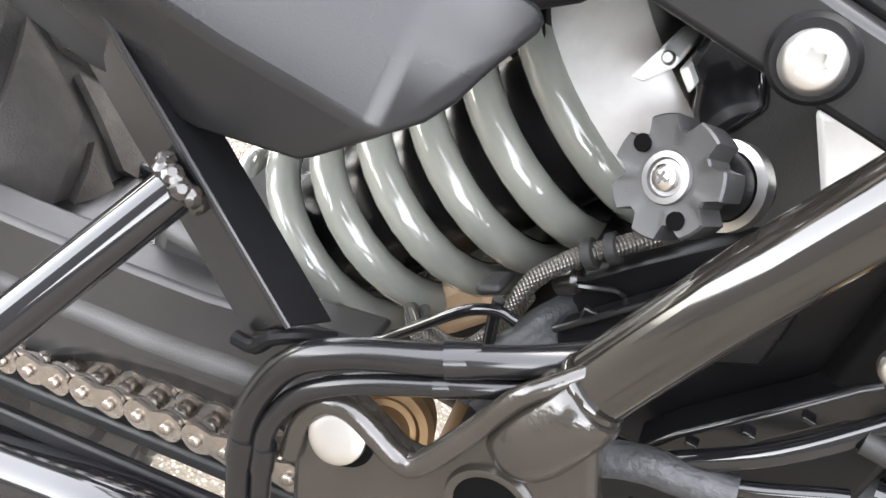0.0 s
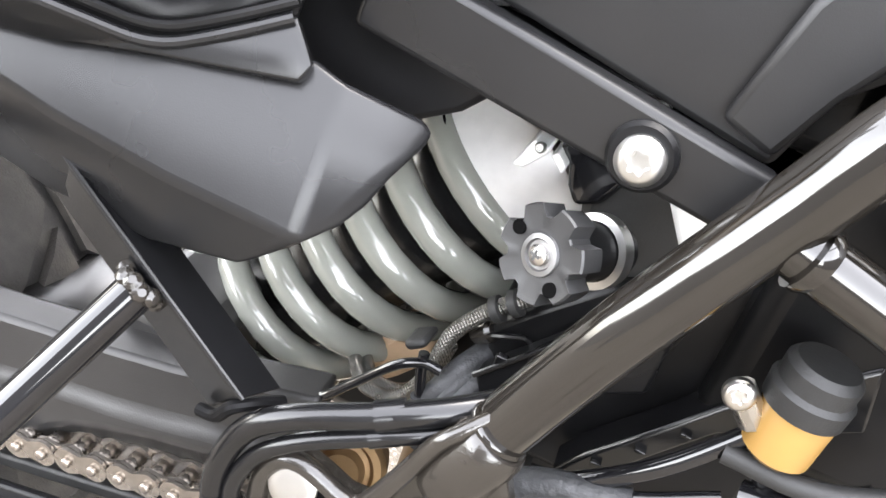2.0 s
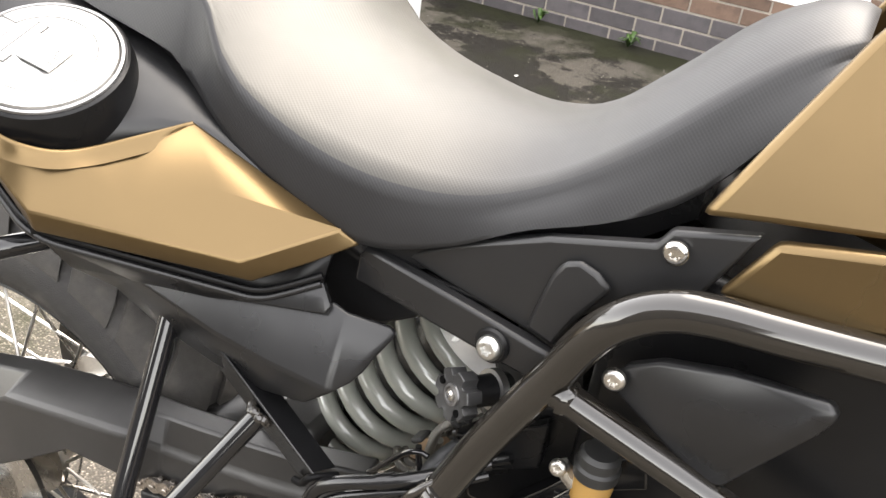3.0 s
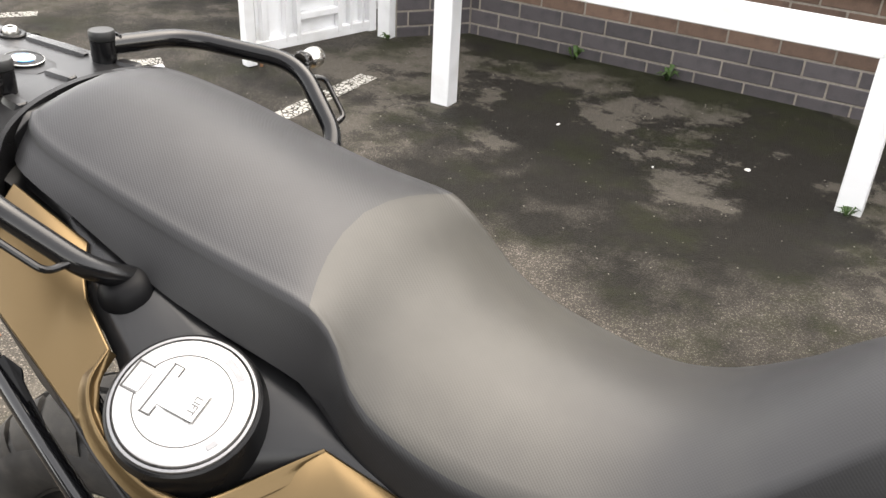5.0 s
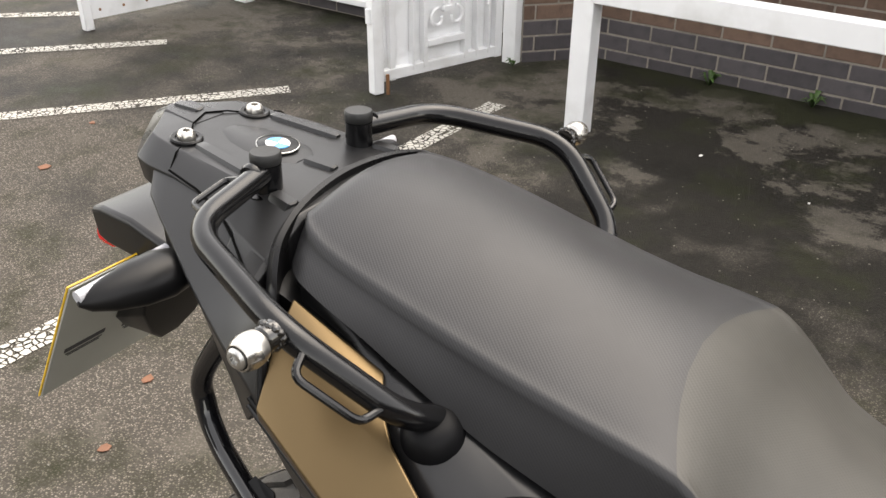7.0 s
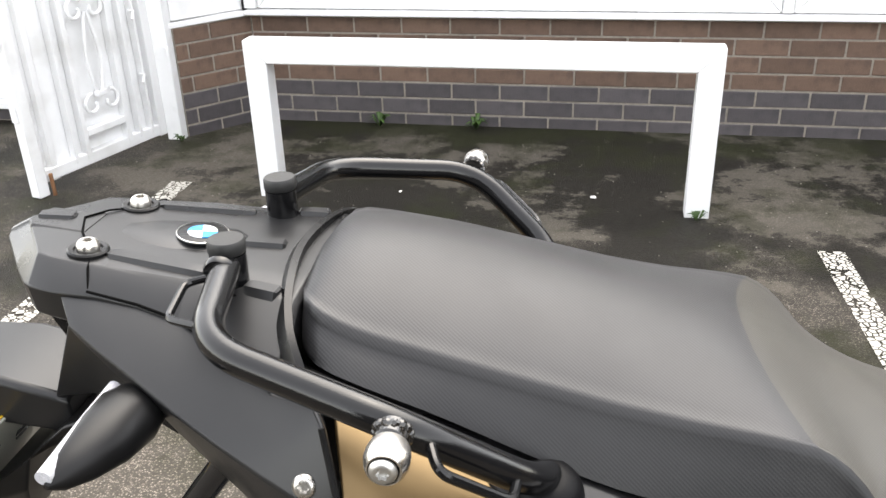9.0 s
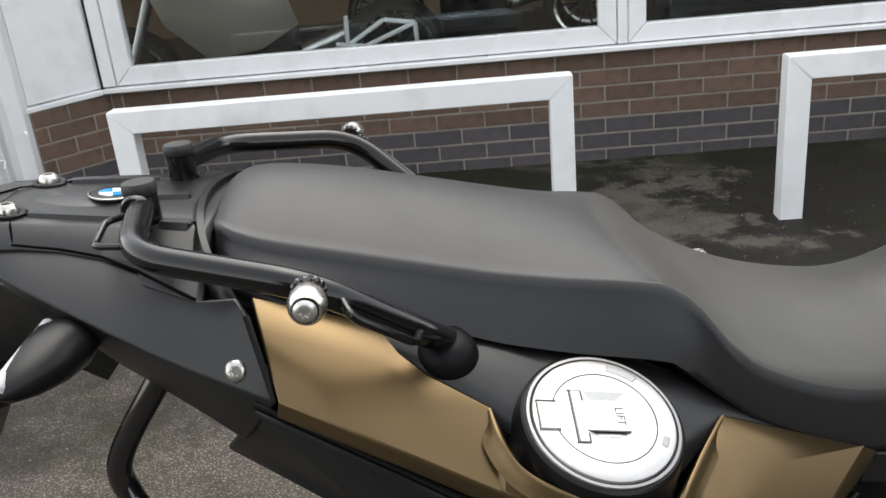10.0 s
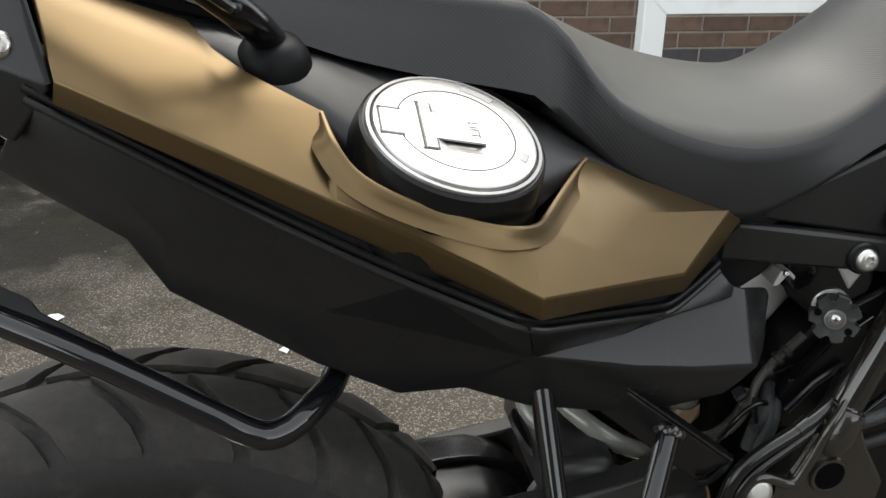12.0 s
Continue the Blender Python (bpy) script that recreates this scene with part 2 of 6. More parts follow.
def asphalt():
    """Worn tarmac: exposed aggregate, mossy dark stains and paler dry patches."""
    m = bpy.data.materials.new("worn_tarmac")
    m.use_nodes = True
    t = m.node_tree
    b = t.nodes["Principled BSDF"]
    co = t.nodes.new("ShaderNodeTexCoord")

    def nz(sc, det=6.0, rough=0.55):
        n = t.nodes.new("ShaderNodeTexNoise")
        n.inputs["Scale"].default_value, n.inputs["Detail"].default_value, n.inputs["Roughness"].default_value = sc, det, rough
        t.links.new(co.outputs["Object"], n.inputs["Vector"])
        return n.outputs["Fac"]

    def rng(v, a, b2, c=0.0, d=1.0):
        r = t.nodes.new("ShaderNodeMapRange")
        for k, x in (("From Min", a), ("From Max", b2), ("To Min", c), ("To Max", d)):
            r.inputs[k].default_value = x
        t.links.new(v, r.inputs["Value"])
        return r.outputs["Result"]

    def mix(f, a, bb):
        x = t.nodes.new("ShaderNodeMix")
        x.data_type = "RGBA"
        t.links.new(f, x.inputs["Factor"])
        for s, v in (("A", a), ("B", bb)):
            if isinstance(v, tuple):
                x.inputs[s].default_value = (*v, 1)
            else:
                t.links.new(v, x.inputs[s])
        return x.outputs["Result"]

    vor = t.nodes.new("ShaderNodeTexVoronoi")
    vor.inputs["Scale"].default_value = 210
    t.links.new(co.outputs["Object"], vor.inputs["Vector"])
    sep = t.nodes.new("ShaderNodeSeparateColor")
    t.links.new(vor.outputs["Color"], sep.inputs["Color"])
    stone = mix(rng(sep.outputs["Red"], 0.3, 1.0), (0.082, 0.071, 0.060), (0.31, 0.272, 0.226))
    binder = mix(rng(vor.outputs["Distance"], 0.2, 0.6), stone, (0.062, 0.055, 0.046))
    xyz = t.nodes.new("ShaderNodeSeparateXYZ")
    t.links.new(co.outputs["Object"], xyz.inputs["Vector"])
    # The tarmac runs darker from the bike towards the wall.
    near = rng(xyz.outputs["Y"], 0.9, 1.9, 0.14, -0.06)
    ground_tone = t.nodes.new("ShaderNodeMath")
    ground_tone.operation = "ADD"
    t.links.new(nz(1.3, 8, 0.62), ground_tone.inputs[0])
    side = t.nodes.new("ShaderNodeMath")
    side.operation = "MAXIMUM"
    t.links.new(near, side.inputs[0])
    t.links.new(rng(xyz.outputs["X"], -1.5, -0.9, 0.02, -0.07), side.inputs[1])
    t.links.new(side.outputs[0], ground_tone.inputs[1])
    dry = mix(rng(ground_tone.outputs[0], 0.44, 0.60, 0.1, 1.0), (0.007, 0.0063, 0.0045), binder)
    far = t.nodes.new("ShaderNodeMath")
    far.operation = "ADD"
    t.links.new(nz(1.3, 12, 0.72), far.inputs[0])
    t.links.new(rng(xyz.outputs["Y"], 1.7, 2.4, -0.02, 0.05), far.inputs[1])
    pale = mix(rng(far.outputs[0], 0.56, 0.585, 0.0, 0.6), dry, (0.105, 0.094, 0.077))
    edge = t.nodes.new("ShaderNodeMath")
    edge.operation = "ADD"
    t.links.new(nz(3.0, 9, 0.7), edge.inputs[0])
    t.links.new(rng(xyz.outputs["Y"], 2.75, 3.25, 0.0, 0.14), edge.inputs[1])
    moss = mix(rng(edge.outputs[0], 0.50, 0.66, 0.0, 0.8), pale, (0.020, 0.022, 0.0085))
    b.inputs["Specular IOR Level"].default_value = 0.2
    t.links.new(moss, b.inputs["Base Color"])
    t.links.new(rng(ground_tone.outputs[0], 0.4, 0.65, 0.6, 0.95), b.inputs["Roughness"])
    bp = t.nodes.new("ShaderNodeBump")
    bp.inputs["Strength"].default_value, bp.inputs["Distance"].default_value = 0.7, 0.004
    t.links.new(vor.outputs["Distance"], bp.inputs["Height"])
    t.links.new(bp.outputs["Normal"], b.inputs["Normal"])
    return m


def worn_line():
    """Old road paint, flaked away in crazed patches."""
    m = bpy.data.materials.new("flaked_road_paint")
    m.use_nodes = True
    t = m.node_tree
    b = t.nodes["Principled BSDF"]
    b.inputs["Base Color"].default_value = (0.5, 0.48, 0.43, 1)
    b.inputs["Roughness"].default_value = 0.85
    co = t.nodes.new("ShaderNodeTexCoord")
    vor = t.nodes.new("ShaderNodeTexVoronoi")
    vor.feature = "DISTANCE_TO_EDGE"
    vor.inputs["Scale"].default_value = 45
    n = t.nodes.new("ShaderNodeTexNoise")
    n.inputs["Scale"].default_value, n.inputs["Detail"].default_value = 14, 8
    for x in (vor, n):
        t.links.new(co.outputs["Object"], x.inputs["Vector"])
    mul = t.nodes.new("ShaderNodeMath")
    mul.operation = "MULTIPLY"
    t.links.new(vor.outputs["Distance"], mul.inputs[0])
    t.links.new(n.outputs["Fac"], mul.inputs[1])
    gt = t.nodes.new("ShaderNodeMath")
    gt.operation = "GREATER_THAN"
    gt.inputs[1].default_value = 0.045
    t.links.new(mul.outputs[0], gt.inputs[0])
    t.links.new(gt.outputs[0], b.inputs["Alpha"])
    return m


M_TARMAC = asphalt()
M_PAINTLINE = worn_line()


def glass(name, tint=(0.9, 0.95, 0.95)):
    m = bpy.data.materials.new(name)
    m.use_nodes = True
    b = m.node_tree.nodes["Principled BSDF"]
    b.inputs["Base Color"].default_value = (*tint, 1)
    b.inputs["Roughness"].default_value = 0.02
    b.inputs["Transmission Weight"].default_value = 1.0
    b.inputs["IOR"].default_value = 1.45
    return m


M_GLASS = glass("window_glass")


# ---- mesh helpers ----
def part(name, bm, material, parent=None, label="", angle=35, bevel=0.0, thick=0.0):
    """Links a bmesh as one mesh object under a thing or a part."""
    bmesh.ops.recalc_face_normals(bm, faces=bm.faces)
    lim = radians(angle)
    for f in bm.faces:
        f.smooth = True
    for e in bm.edges:
        e.smooth = not (len(e.link_faces) == 2 and e.calc_face_angle(0) > lim)
    me = bpy.data.meshes.new(name)
    bm.to_mesh(me)
    bm.free()
    for m in material if isinstance(material, (list, tuple)) else (material,):
        me.materials.append(m)
    ob = new(name, me)
    if parent:
        ob.parent = parent
    if label:
        tagged(ob, label)
    if thick:
        s = ob.modifiers.new("thick", "SOLIDIFY")
        s.thickness, s.offset = thick, -1
    if bevel:
        v = ob.modifiers.new("bevel", "BEVEL")
        v.width, v.segments, v.limit_method, v.angle_limit = bevel, 2, "ANGLE", radians(24)
        v.harden_normals = False
    return ob


def thing(name, label, category, m=None, group="", kind=""):
    ob = new(name)
    ob.empty_display_size = 0.1
    if m is not None:
        ob.matrix_world = m
    return tagged(ob, label, category, group, kind)


def ring_frame(d):
    d = Vector(d).normalized()
    a = d.cross(Vector((0, 0, 1)))
    if a.length < 1e-3:
        a = d.cross(Vector((1, 0, 0)))
    a.normalize()
    return a, d.cross(a).normalized()


def b_loft(rings, caps=True, closed=True, bm=None):
    bm = bm or bmesh.new()
    rows = [[bm.verts.new(p) for p in r] for r in rings]
    n = len(rows[0])
    for r0, r1 in zip(rows, rows[1:]):
        for i in range(n if closed else n - 1):
            j = (i + 1) % n
            bm.faces.new((r0[i], r0[j], r1[j], r1[i]))
    if caps:
        bm.faces.new(rows[0][::-1])
        bm.faces.new(rows[-1])
    return bm


def smooth_path(pts, n=6):
    """Catmull-Rom through the points."""
    p = [Vector(q) for q in pts]
    p = [p[0] * 2 - p[1], *p, p[-1] * 2 - p[-2]]
    out = []
    for i in range(1, len(p) - 2):
        for k in range(n):
            s = k / n
            out.append(0.5 * (2 * p[i] + (p[i + 1] - p[i - 1]) * s + (2 * p[i - 1] - 5 * p[i] + 4 * p[i + 1] - p[i + 2]) * s * s
                              + (3 * p[i] - p[i - 1] - 3 * p[i + 1] + p[i + 2]) * s ** 3))
    out.append(p[-2])
    return out


def round_path(pts, r=0.02, n=6):
    """Straight runs with rounded bends of about radius r."""
    p = [Vector(q) for q in pts]
    out = [p[0]]
    for a, b, c in zip(p, p[1:], p[2:]):
        k = min(r, (b - a).length * 0.48, (c - b).length * 0.48)
        s, e = b + (a - b).normalized() * k, b + (c - b).normalized() * k
        for i in range(n + 1):
            t = i / n
            out.append(s * (1 - t) ** 2 + b * 2 * t * (1 - t) + e * t * t)
    out.append(p[-1])
    return out


def b_tube(path, r, seg=16, bm=None, caps=True):
    path = [Vector(q) for q in path]
    rad = r if callable(r) else (lambda t: r)
    a, _ = ring_frame(path[1] - path[0])
    rings = []
    for i, q in enumerate(path):
        d = (path[min(i + 1, len(path) - 1)] - path[max(i - 1, 0)]).normalized()
        a = (a - d * a.dot(d)).normalized()
        b = d.cross(a)
        rr = rad(i / (len(path) - 1))
        rings.append([q + (a * math.cos(x) + b * math.sin(x)) * rr for x in (2 * math.pi * k / seg for k in range(seg))])
    return b_loft(rings, caps, True, bm)


def b_lathe(origin, axis, profile, seg=32, bm=None):
    """Turned body: profile rows of (distance along the axis, radius)."""
    o, d = Vector(origin), Vector(axis).normalized()
    a, b = ring_frame(d)
    rings = [[o + d * h + (a * math.cos(x) + b * math.sin(x)) * max(r, 1e-4) for x in (2 * math.pi * k / seg for k in range(seg))] for h, r in profile]
    return b_loft(rings, True, True, bm)


def b_box(c, s, bm=None, m=None):
    bm = bm or bmesh.new()
    x, y, z = (v / 2 for v in s)
    vs = [bm.verts.new((Vector((i * x, j * y, k * z)) if m is None else m @ Vector((i * x, j * y, k * z))) + Vector(c)) for i in (-1, 1) for j in (-1, 1) for k in (-1, 1)]
    for q in ((0, 1, 3, 2), (4, 6, 7, 5), (0, 4, 5, 1), (2, 3, 7, 6), (0, 2, 6, 4), (1, 5, 7, 3)):
        bm.faces.new([vs[i] for i in q])
    return bm


def b_mesh(verts, faces):
    bm = bmesh.new()
    vs = [bm.verts.new(v) for v in verts]
    for f in faces:
        bm.faces.new([vs[i] for i in f])
    return bm


def b_slab(outline, off, bm=None):
    """A closed outline of 3D points, made solid along the offset."""
    bm = bm or bmesh.new()
    off = Vector(off)
    lo = [bm.verts.new(Vector(p)) for p in outline]
    hi = [bm.verts.new(Vector(p) + off) for p in outline]
    n = len(lo)
    bm.faces.new(lo)
    bm.faces.new(hi[::-1])
    for i in range(n):
        j = (i + 1) % n
        bm.faces.new((lo[i], hi[i], hi[j], lo[j]))
    return bm


def lettering(name, text, size, m, material, parent, depth=0.0003):
    cu = bpy.data.curves.new(name, "FONT")
    cu.body, cu.size, cu.extrude, cu.align_x, cu.align_y = text, size, depth, "CENTER", "CENTER"
    tmp = bpy.data.objects.new(name, cu)
    me = bpy.data.meshes.new_from_object(tmp)
    bpy.data.objects.remove(tmp)
    me.transform(m)
    me.materials.append(material)
    ob = new(name, me)
    ob.parent = parent
    return ob


def torx_bolt(name, at, axis, r, parent, material=M_STEEL, h=None):
    """A button-head bolt with a recessed socket."""
    h = h or r * 0.7
    o, d = Vector(at), Vector(axis).normalized()
    a, b = ring_frame(d)
    rows = [(-h * 0.3, r, 0), (h * 0.45, r, 0), (h * 0.85, r * 0.84, 0), (h, r * 0.66, 0), (h, r * 0.42, 1), (h * 0.5, r * 0.38, 1)]
    ang = [2 * math.pi * k / 36 for k in range(36)]
    bm = b_loft([[o + d * z + (a * math.cos(x) + b * math.sin(x)) * q * (1 + 0.17 * star * math.cos(6 * x)) for x in ang] for z, q, star in rows])
    return part(name, bm, material, parent, angle=30)


# ---- the setting ----
GROUND = thing("ground", "worn dark tarmac with moss, stains and gravel", "ground", kind="structure")
bm = bmesh.new()
rows = []
xs = [-200, -30, -8, -3, -1, 0, 1, 3, 8, 30, 200]
bm = b_loft([[(x, y, 0.0) for x in xs] for y in [-200, -30, -8, -3, -1, 0, 1, 2, 3, 4, 8, 30, 200]], False, False)
part("ground_surface", bm, M_TARMAC, GROUND)

WALL_Y, BRICK_L, BRICK_H, JOINT = 3.3, 0.225, 0.075, 0.0085
CORNER = Vector((-1.25, 3.3, 0))
END = Vector((-1.50, 3.0, 0))


def brick_mesh(length, material):
    bm = b_box((0, 0, 0), (length, 0.10, BRICK_H - JOINT))
    bmesh.ops.bevel(bm, geom=bm.edges[:], offset=0.003, segments=1, affect="EDGES")
    me = bpy.data.meshes.new("brick")
    bm.to_mesh(me)
    bm.free()
    me.materials.append(material)
    return me


BRICKS = {(n, k): brick_mesh(l - JOINT, m) for n, l in (("full", BRICK_L), ("half", BRICK_L / 2)) for k, m in (("brown", M_BRICK), ("blue", M_BLUEBRICK))}


def brick_run(wall, a, b, courses, z0=0.0, first=0.0):
    """Stretcher-bond bricks along the plan line a-b, proud of the mortar."""
    a, b = Vector(a), Vector(b)
    d = (b - a).normalized()
    ang = math.atan2(d.y, d.x)
    n = Vector((d.y, -d.x, 0))
    total = (b - a).length
    for c in range(courses):
        s = -first - (BRICK_L / 2 if c % 2 else 0)
        while s < total - 0.03:
            s0, s1 = max(s, 0), min(s + BRICK_L, total)
            if s1 - s0 > 0.05:
                half = s1 - s0 < BRICK_L * 0.75
                me = BRICKS["half" if half else "full", "blue" if c < 3 else "brown"]
                ob = new("brick", me)
                mid = a + d * ((s0 + s1) / 2) + n * (-0.048 + random.uniform(-0.0012, 0.0012))
                ob.matrix_world = Matrix.Translation(mid + Vector((0, 0, z0 + (c + 0.5) * BRICK_H))) @ pose(0, 0, 0, random.uniform(-0.3, 0.3), 0, math.degrees(ang))
                ob.scale.x = (s1 - s0 - JOINT) / ((BRICK_L / 2 if half else BRICK_L) - JOINT)
                ob.parent = wall
            s += BRICK_L


def wall_core(name, a, b, height, label, z0=-0.05):
    a, b = Vector(a), Vector(b)
    d = (b - a).normalized()
    n = Vector((d.y, -d.x, 0))
    w = thing(name, label, "wall", kind="structure")
    pts = [a - n * 0.0015, b - n * 0.0015, b - n * 0.23, a - n * 0.23]
    part("mortar_core", b_slab([(p.x, p.y, z0) for p in pts], (0, 0, height - z0)), M_MORTAR, w)
    return w


SILL_Z = 0.512
wall_north = wall_core("wall_north", CORNER, (4.6, 3.3, 0), SILL_Z - 0.005, "low brown and blue-grey brick wall under the shop window")
wall_corner = wall_core("wall_corner", END, CORNER + Vector((0, -0.0, 0)), SILL_Z - 0.005, "short angled brick wall beside the gate")


def prism(name, lo, hi, material, parent, bevel=0.004, label=""):
    lo, hi = Vector(lo), Vector(hi)
    return part(name, b_box((lo + hi) / 2, hi - lo), material, parent, label, bevel=bevel)


# window sill, frames and glass
sill = thing("window_sill", "white plastic window sill on the brick wall", "sill", kind="structure")
part("sill_board", b_slab([(-1.26, 3.25, SILL_Z), (4.6, 3.25, SILL_Z), (4.6, 3.45, SILL_Z + 0.012), (-1.24, 3.45, SILL_Z + 0.012)], (0, 0, 0.022)), M_UPVC, sill, bevel=0.004)
part("sill_return", b_slab([(-1.53, 2.97, SILL_Z - 0.012), (-1.262, 3.25, SILL_Z - 0.003), (-1.262, 3.40, SILL_Z), (-1.60, 3.05, SILL_Z)], (0, 0, 0.022)), M_UPVC, sill, bevel=0.003)
WZ0, WZ1 = SILL_Z + 0.03, 2.75


def window(name, x0, x1):
    w = thing(name, "wide white-framed shop window, closed", "window", kind="structure")
    f = 0.082
    part("bottom_rail", b_slab([(x0 + 0.001, 3.275, WZ0), (x1 - 0.001, 3.275, WZ0), (x1 - f, 3.275, WZ0 + f), (x0 + f, 3.275, WZ0 + f)], (0, 0.06, 0)), M_UPVC, w, bevel=0.004)
    part("top_rail", b_slab([(x0 + f, 3.275, WZ1 - f), (x1 - f, 3.275, WZ1 - f), (x1 - 0.001, 3.275, WZ1), (x0 + 0.001, 3.275, WZ1)], (0, 0.06, 0)), M_UPVC, w, bevel=0.004)
    part("stile", b_slab([(x0, 3.275, WZ0 + 0.001), (x0 + f - 0.001, 3.275, WZ0 + f + 0.001), (x0 + f - 0.001, 3.275, WZ1 - f), (x0, 3.275, WZ1)], (0, 0.06, 0)), M_UPVC, w, bevel=0.004)
    part("stile", b_slab([(x1 - f + 0.001, 3.275, WZ0 + f + 0.001), (x1, 3.275, WZ0 + 0.001), (x1, 3.275, WZ1), (x1 - f + 0.001, 3.275, WZ1 - f)], (0, 0.06, 0)), M_UPVC, w, bevel=0.004)
    g = part("pane", b_box(((x0 + x1) / 2, 3.31, (WZ0 + WZ1) / 2), (x1 - x0 - 2 * f + 0.01, 0.006, WZ1 - WZ0 - 2 * f + 0.01)), M_GLASS, w)
    g.visible_shadow = False
    return w


window("window_1", -1.20, 1.105)
window("window_2", 1.155, 3.40)
mull = thing("window_mullion", "white mullion between two shop windows", "window frame", kind="structure")
prism("mullion_bar", (1.108, 3.265, WZ0), (1.152, 3.35, WZ1), M_UPVC, mull)
prism("mullion_bar", (-1.262, 3.262, WZ0), (-1.204, 3.36, WZ1), M_UPVC, mull)
prism("mullion_bar", (3.404, 3.265, WZ0), (4.6, 3.35, WZ1), M_UPVC, mull)
panel = thing("white_wall_panel", "plain white panel over the angled brick wall", "wall panel", kind="structure")
part("panel_board", b_slab([(-1.505, 3.01, SILL_Z + 0.02), (-1.266, 3.29, SILL_Z + 0.025), (-1.266, 3.29, WZ1), (-1.505, 3.01, WZ1)], (-0.05, 0.045, 0)), M_UPVC, panel, bevel=0.003)
part("panel_trim", b_slab([(-1.272, 3.262, SILL_Z + 0.022), (-1.262, 3.262, SILL_Z + 0.022), (-1.262, 3.262, WZ1), (-1.272, 3.262, WZ1)], (0, 0.03, 0)), M_DARK, panel)
head = thing("wall_over_window", "plain rendered wall above the shop window", "wall", kind="structure")
prism("lintel", (-3.75, 3.30, WZ1), (4.6, 3.5, 3.2), M_WHITE, head)

# showroom behind the glass
show = thing("showroom_shell", "dim showroom with brown back wall and dark floor", "room", kind="structure")
M_ROOMWALL = mat("showroom_wall", (0.5, 0.36, 0.24), 0.8, var=0.12, scale=3)
M_ROOMFLOOR = mat("showroom_floor", (0.05, 0.045, 0.04), 0.35, var=0.2, scale=4)
prism("room_floor", (-3.1, 4.2, 0.0), (4.6, 8.4, 0.10), M_ROOMFLOOR, show, bevel=0)
prism("room_back", (-3.1, 8.4, 0.0), (4.6, 8.5, 3.2), M_ROOMWALL, show, bevel=0)
prism("room_side", (-3.2, 4.2, 0.0), (-3.1, 8.4, 3.2), M_ROOMWALL, show, bevel=0)
prism("room_side", (4.6, 3.3, 0.0), (4.7, 8.4, 3.2), M_ROOMWALL, show, bevel=0)
prism("room_ceiling", (-3.2, 3.5, 3.2), (4.7, 8.5, 3.3), M_ROOMWALL, show, bevel=0)
prism("room_front", (-1.2, 3.53, 0.0), (4.6, 4.2, 0.10), M_ROOMFLOOR, show, bevel=0)
for xa, xb in ((-1.12, 0.77), (1.6, 3.2)):
    bench = thing("display_bench", "long low dark bench in the showroom", "bench", group="benches in the showroom")
    prism("bench_top", (xa, 4.9, 0.455), (xb, 5.25, 0.50), M_DARK, bench, 0.006)
    prism("bench_front", (xa + 0.03, 4.93, 0.13), (xb - 0.03, 4.96, 0.455), M_DARK, bench, 0.004)
    for xc in (xa + 0.06, xb - 0.11):
        prism("bench_leg", (xc, 5.0, 0.10), (xc + 0.05, 5.2, 0.455), M_DARK, bench, 0.004)
stand = thing("paddock_stand", "white tubular paddock stand in the shop window", "stand", pose(-0.04, 4.12, 0.10))
for a, b in (((-0.20, 0, 0.0), (-0.18, 0, 0.57)), ((-0.22, 0, 0.39), (0.02, 0.02, 0.53)), ((0.02, 0.02, 0.53), (0.19, 0.03, 0.50)), ((0.19, 0.03, 0.50), (-0.14, 0, 0.38)), ((-0.25, 0, 0.42), (-0.1, 0, 0.40)), ((0.19, 0.03, 0.50), (0.2, 0.05, 0.0)), ((-0.2, 0.35, 0.0), (-0.2, 0, 0.35)), ((-0.22, 0.0, 0.012), (0.22, 0.0, 0.012))):
    part("stand_tube", b_tube([a, b], 0.013, 10), M_UPVC, stand)
kettle = thing("silver_cover", "round polished silver engine cover on a stand", "engine part", pose(-0.62, 4.2, 0.10))
part("cover_dome", b_lathe((0, 0, 0.36), (0.2, -0.5, 1), [(0, 0.075), (0.03, 0.075), (0.05, 0.06), (0.06, 0.03), (0.062, 0.001)], 28), M_SILVER, kettle)
part("cover_stalk", b_tube([(0, 0, 0), (0, 0, 0.37)], 0.03, 14), M_DARK, kettle)


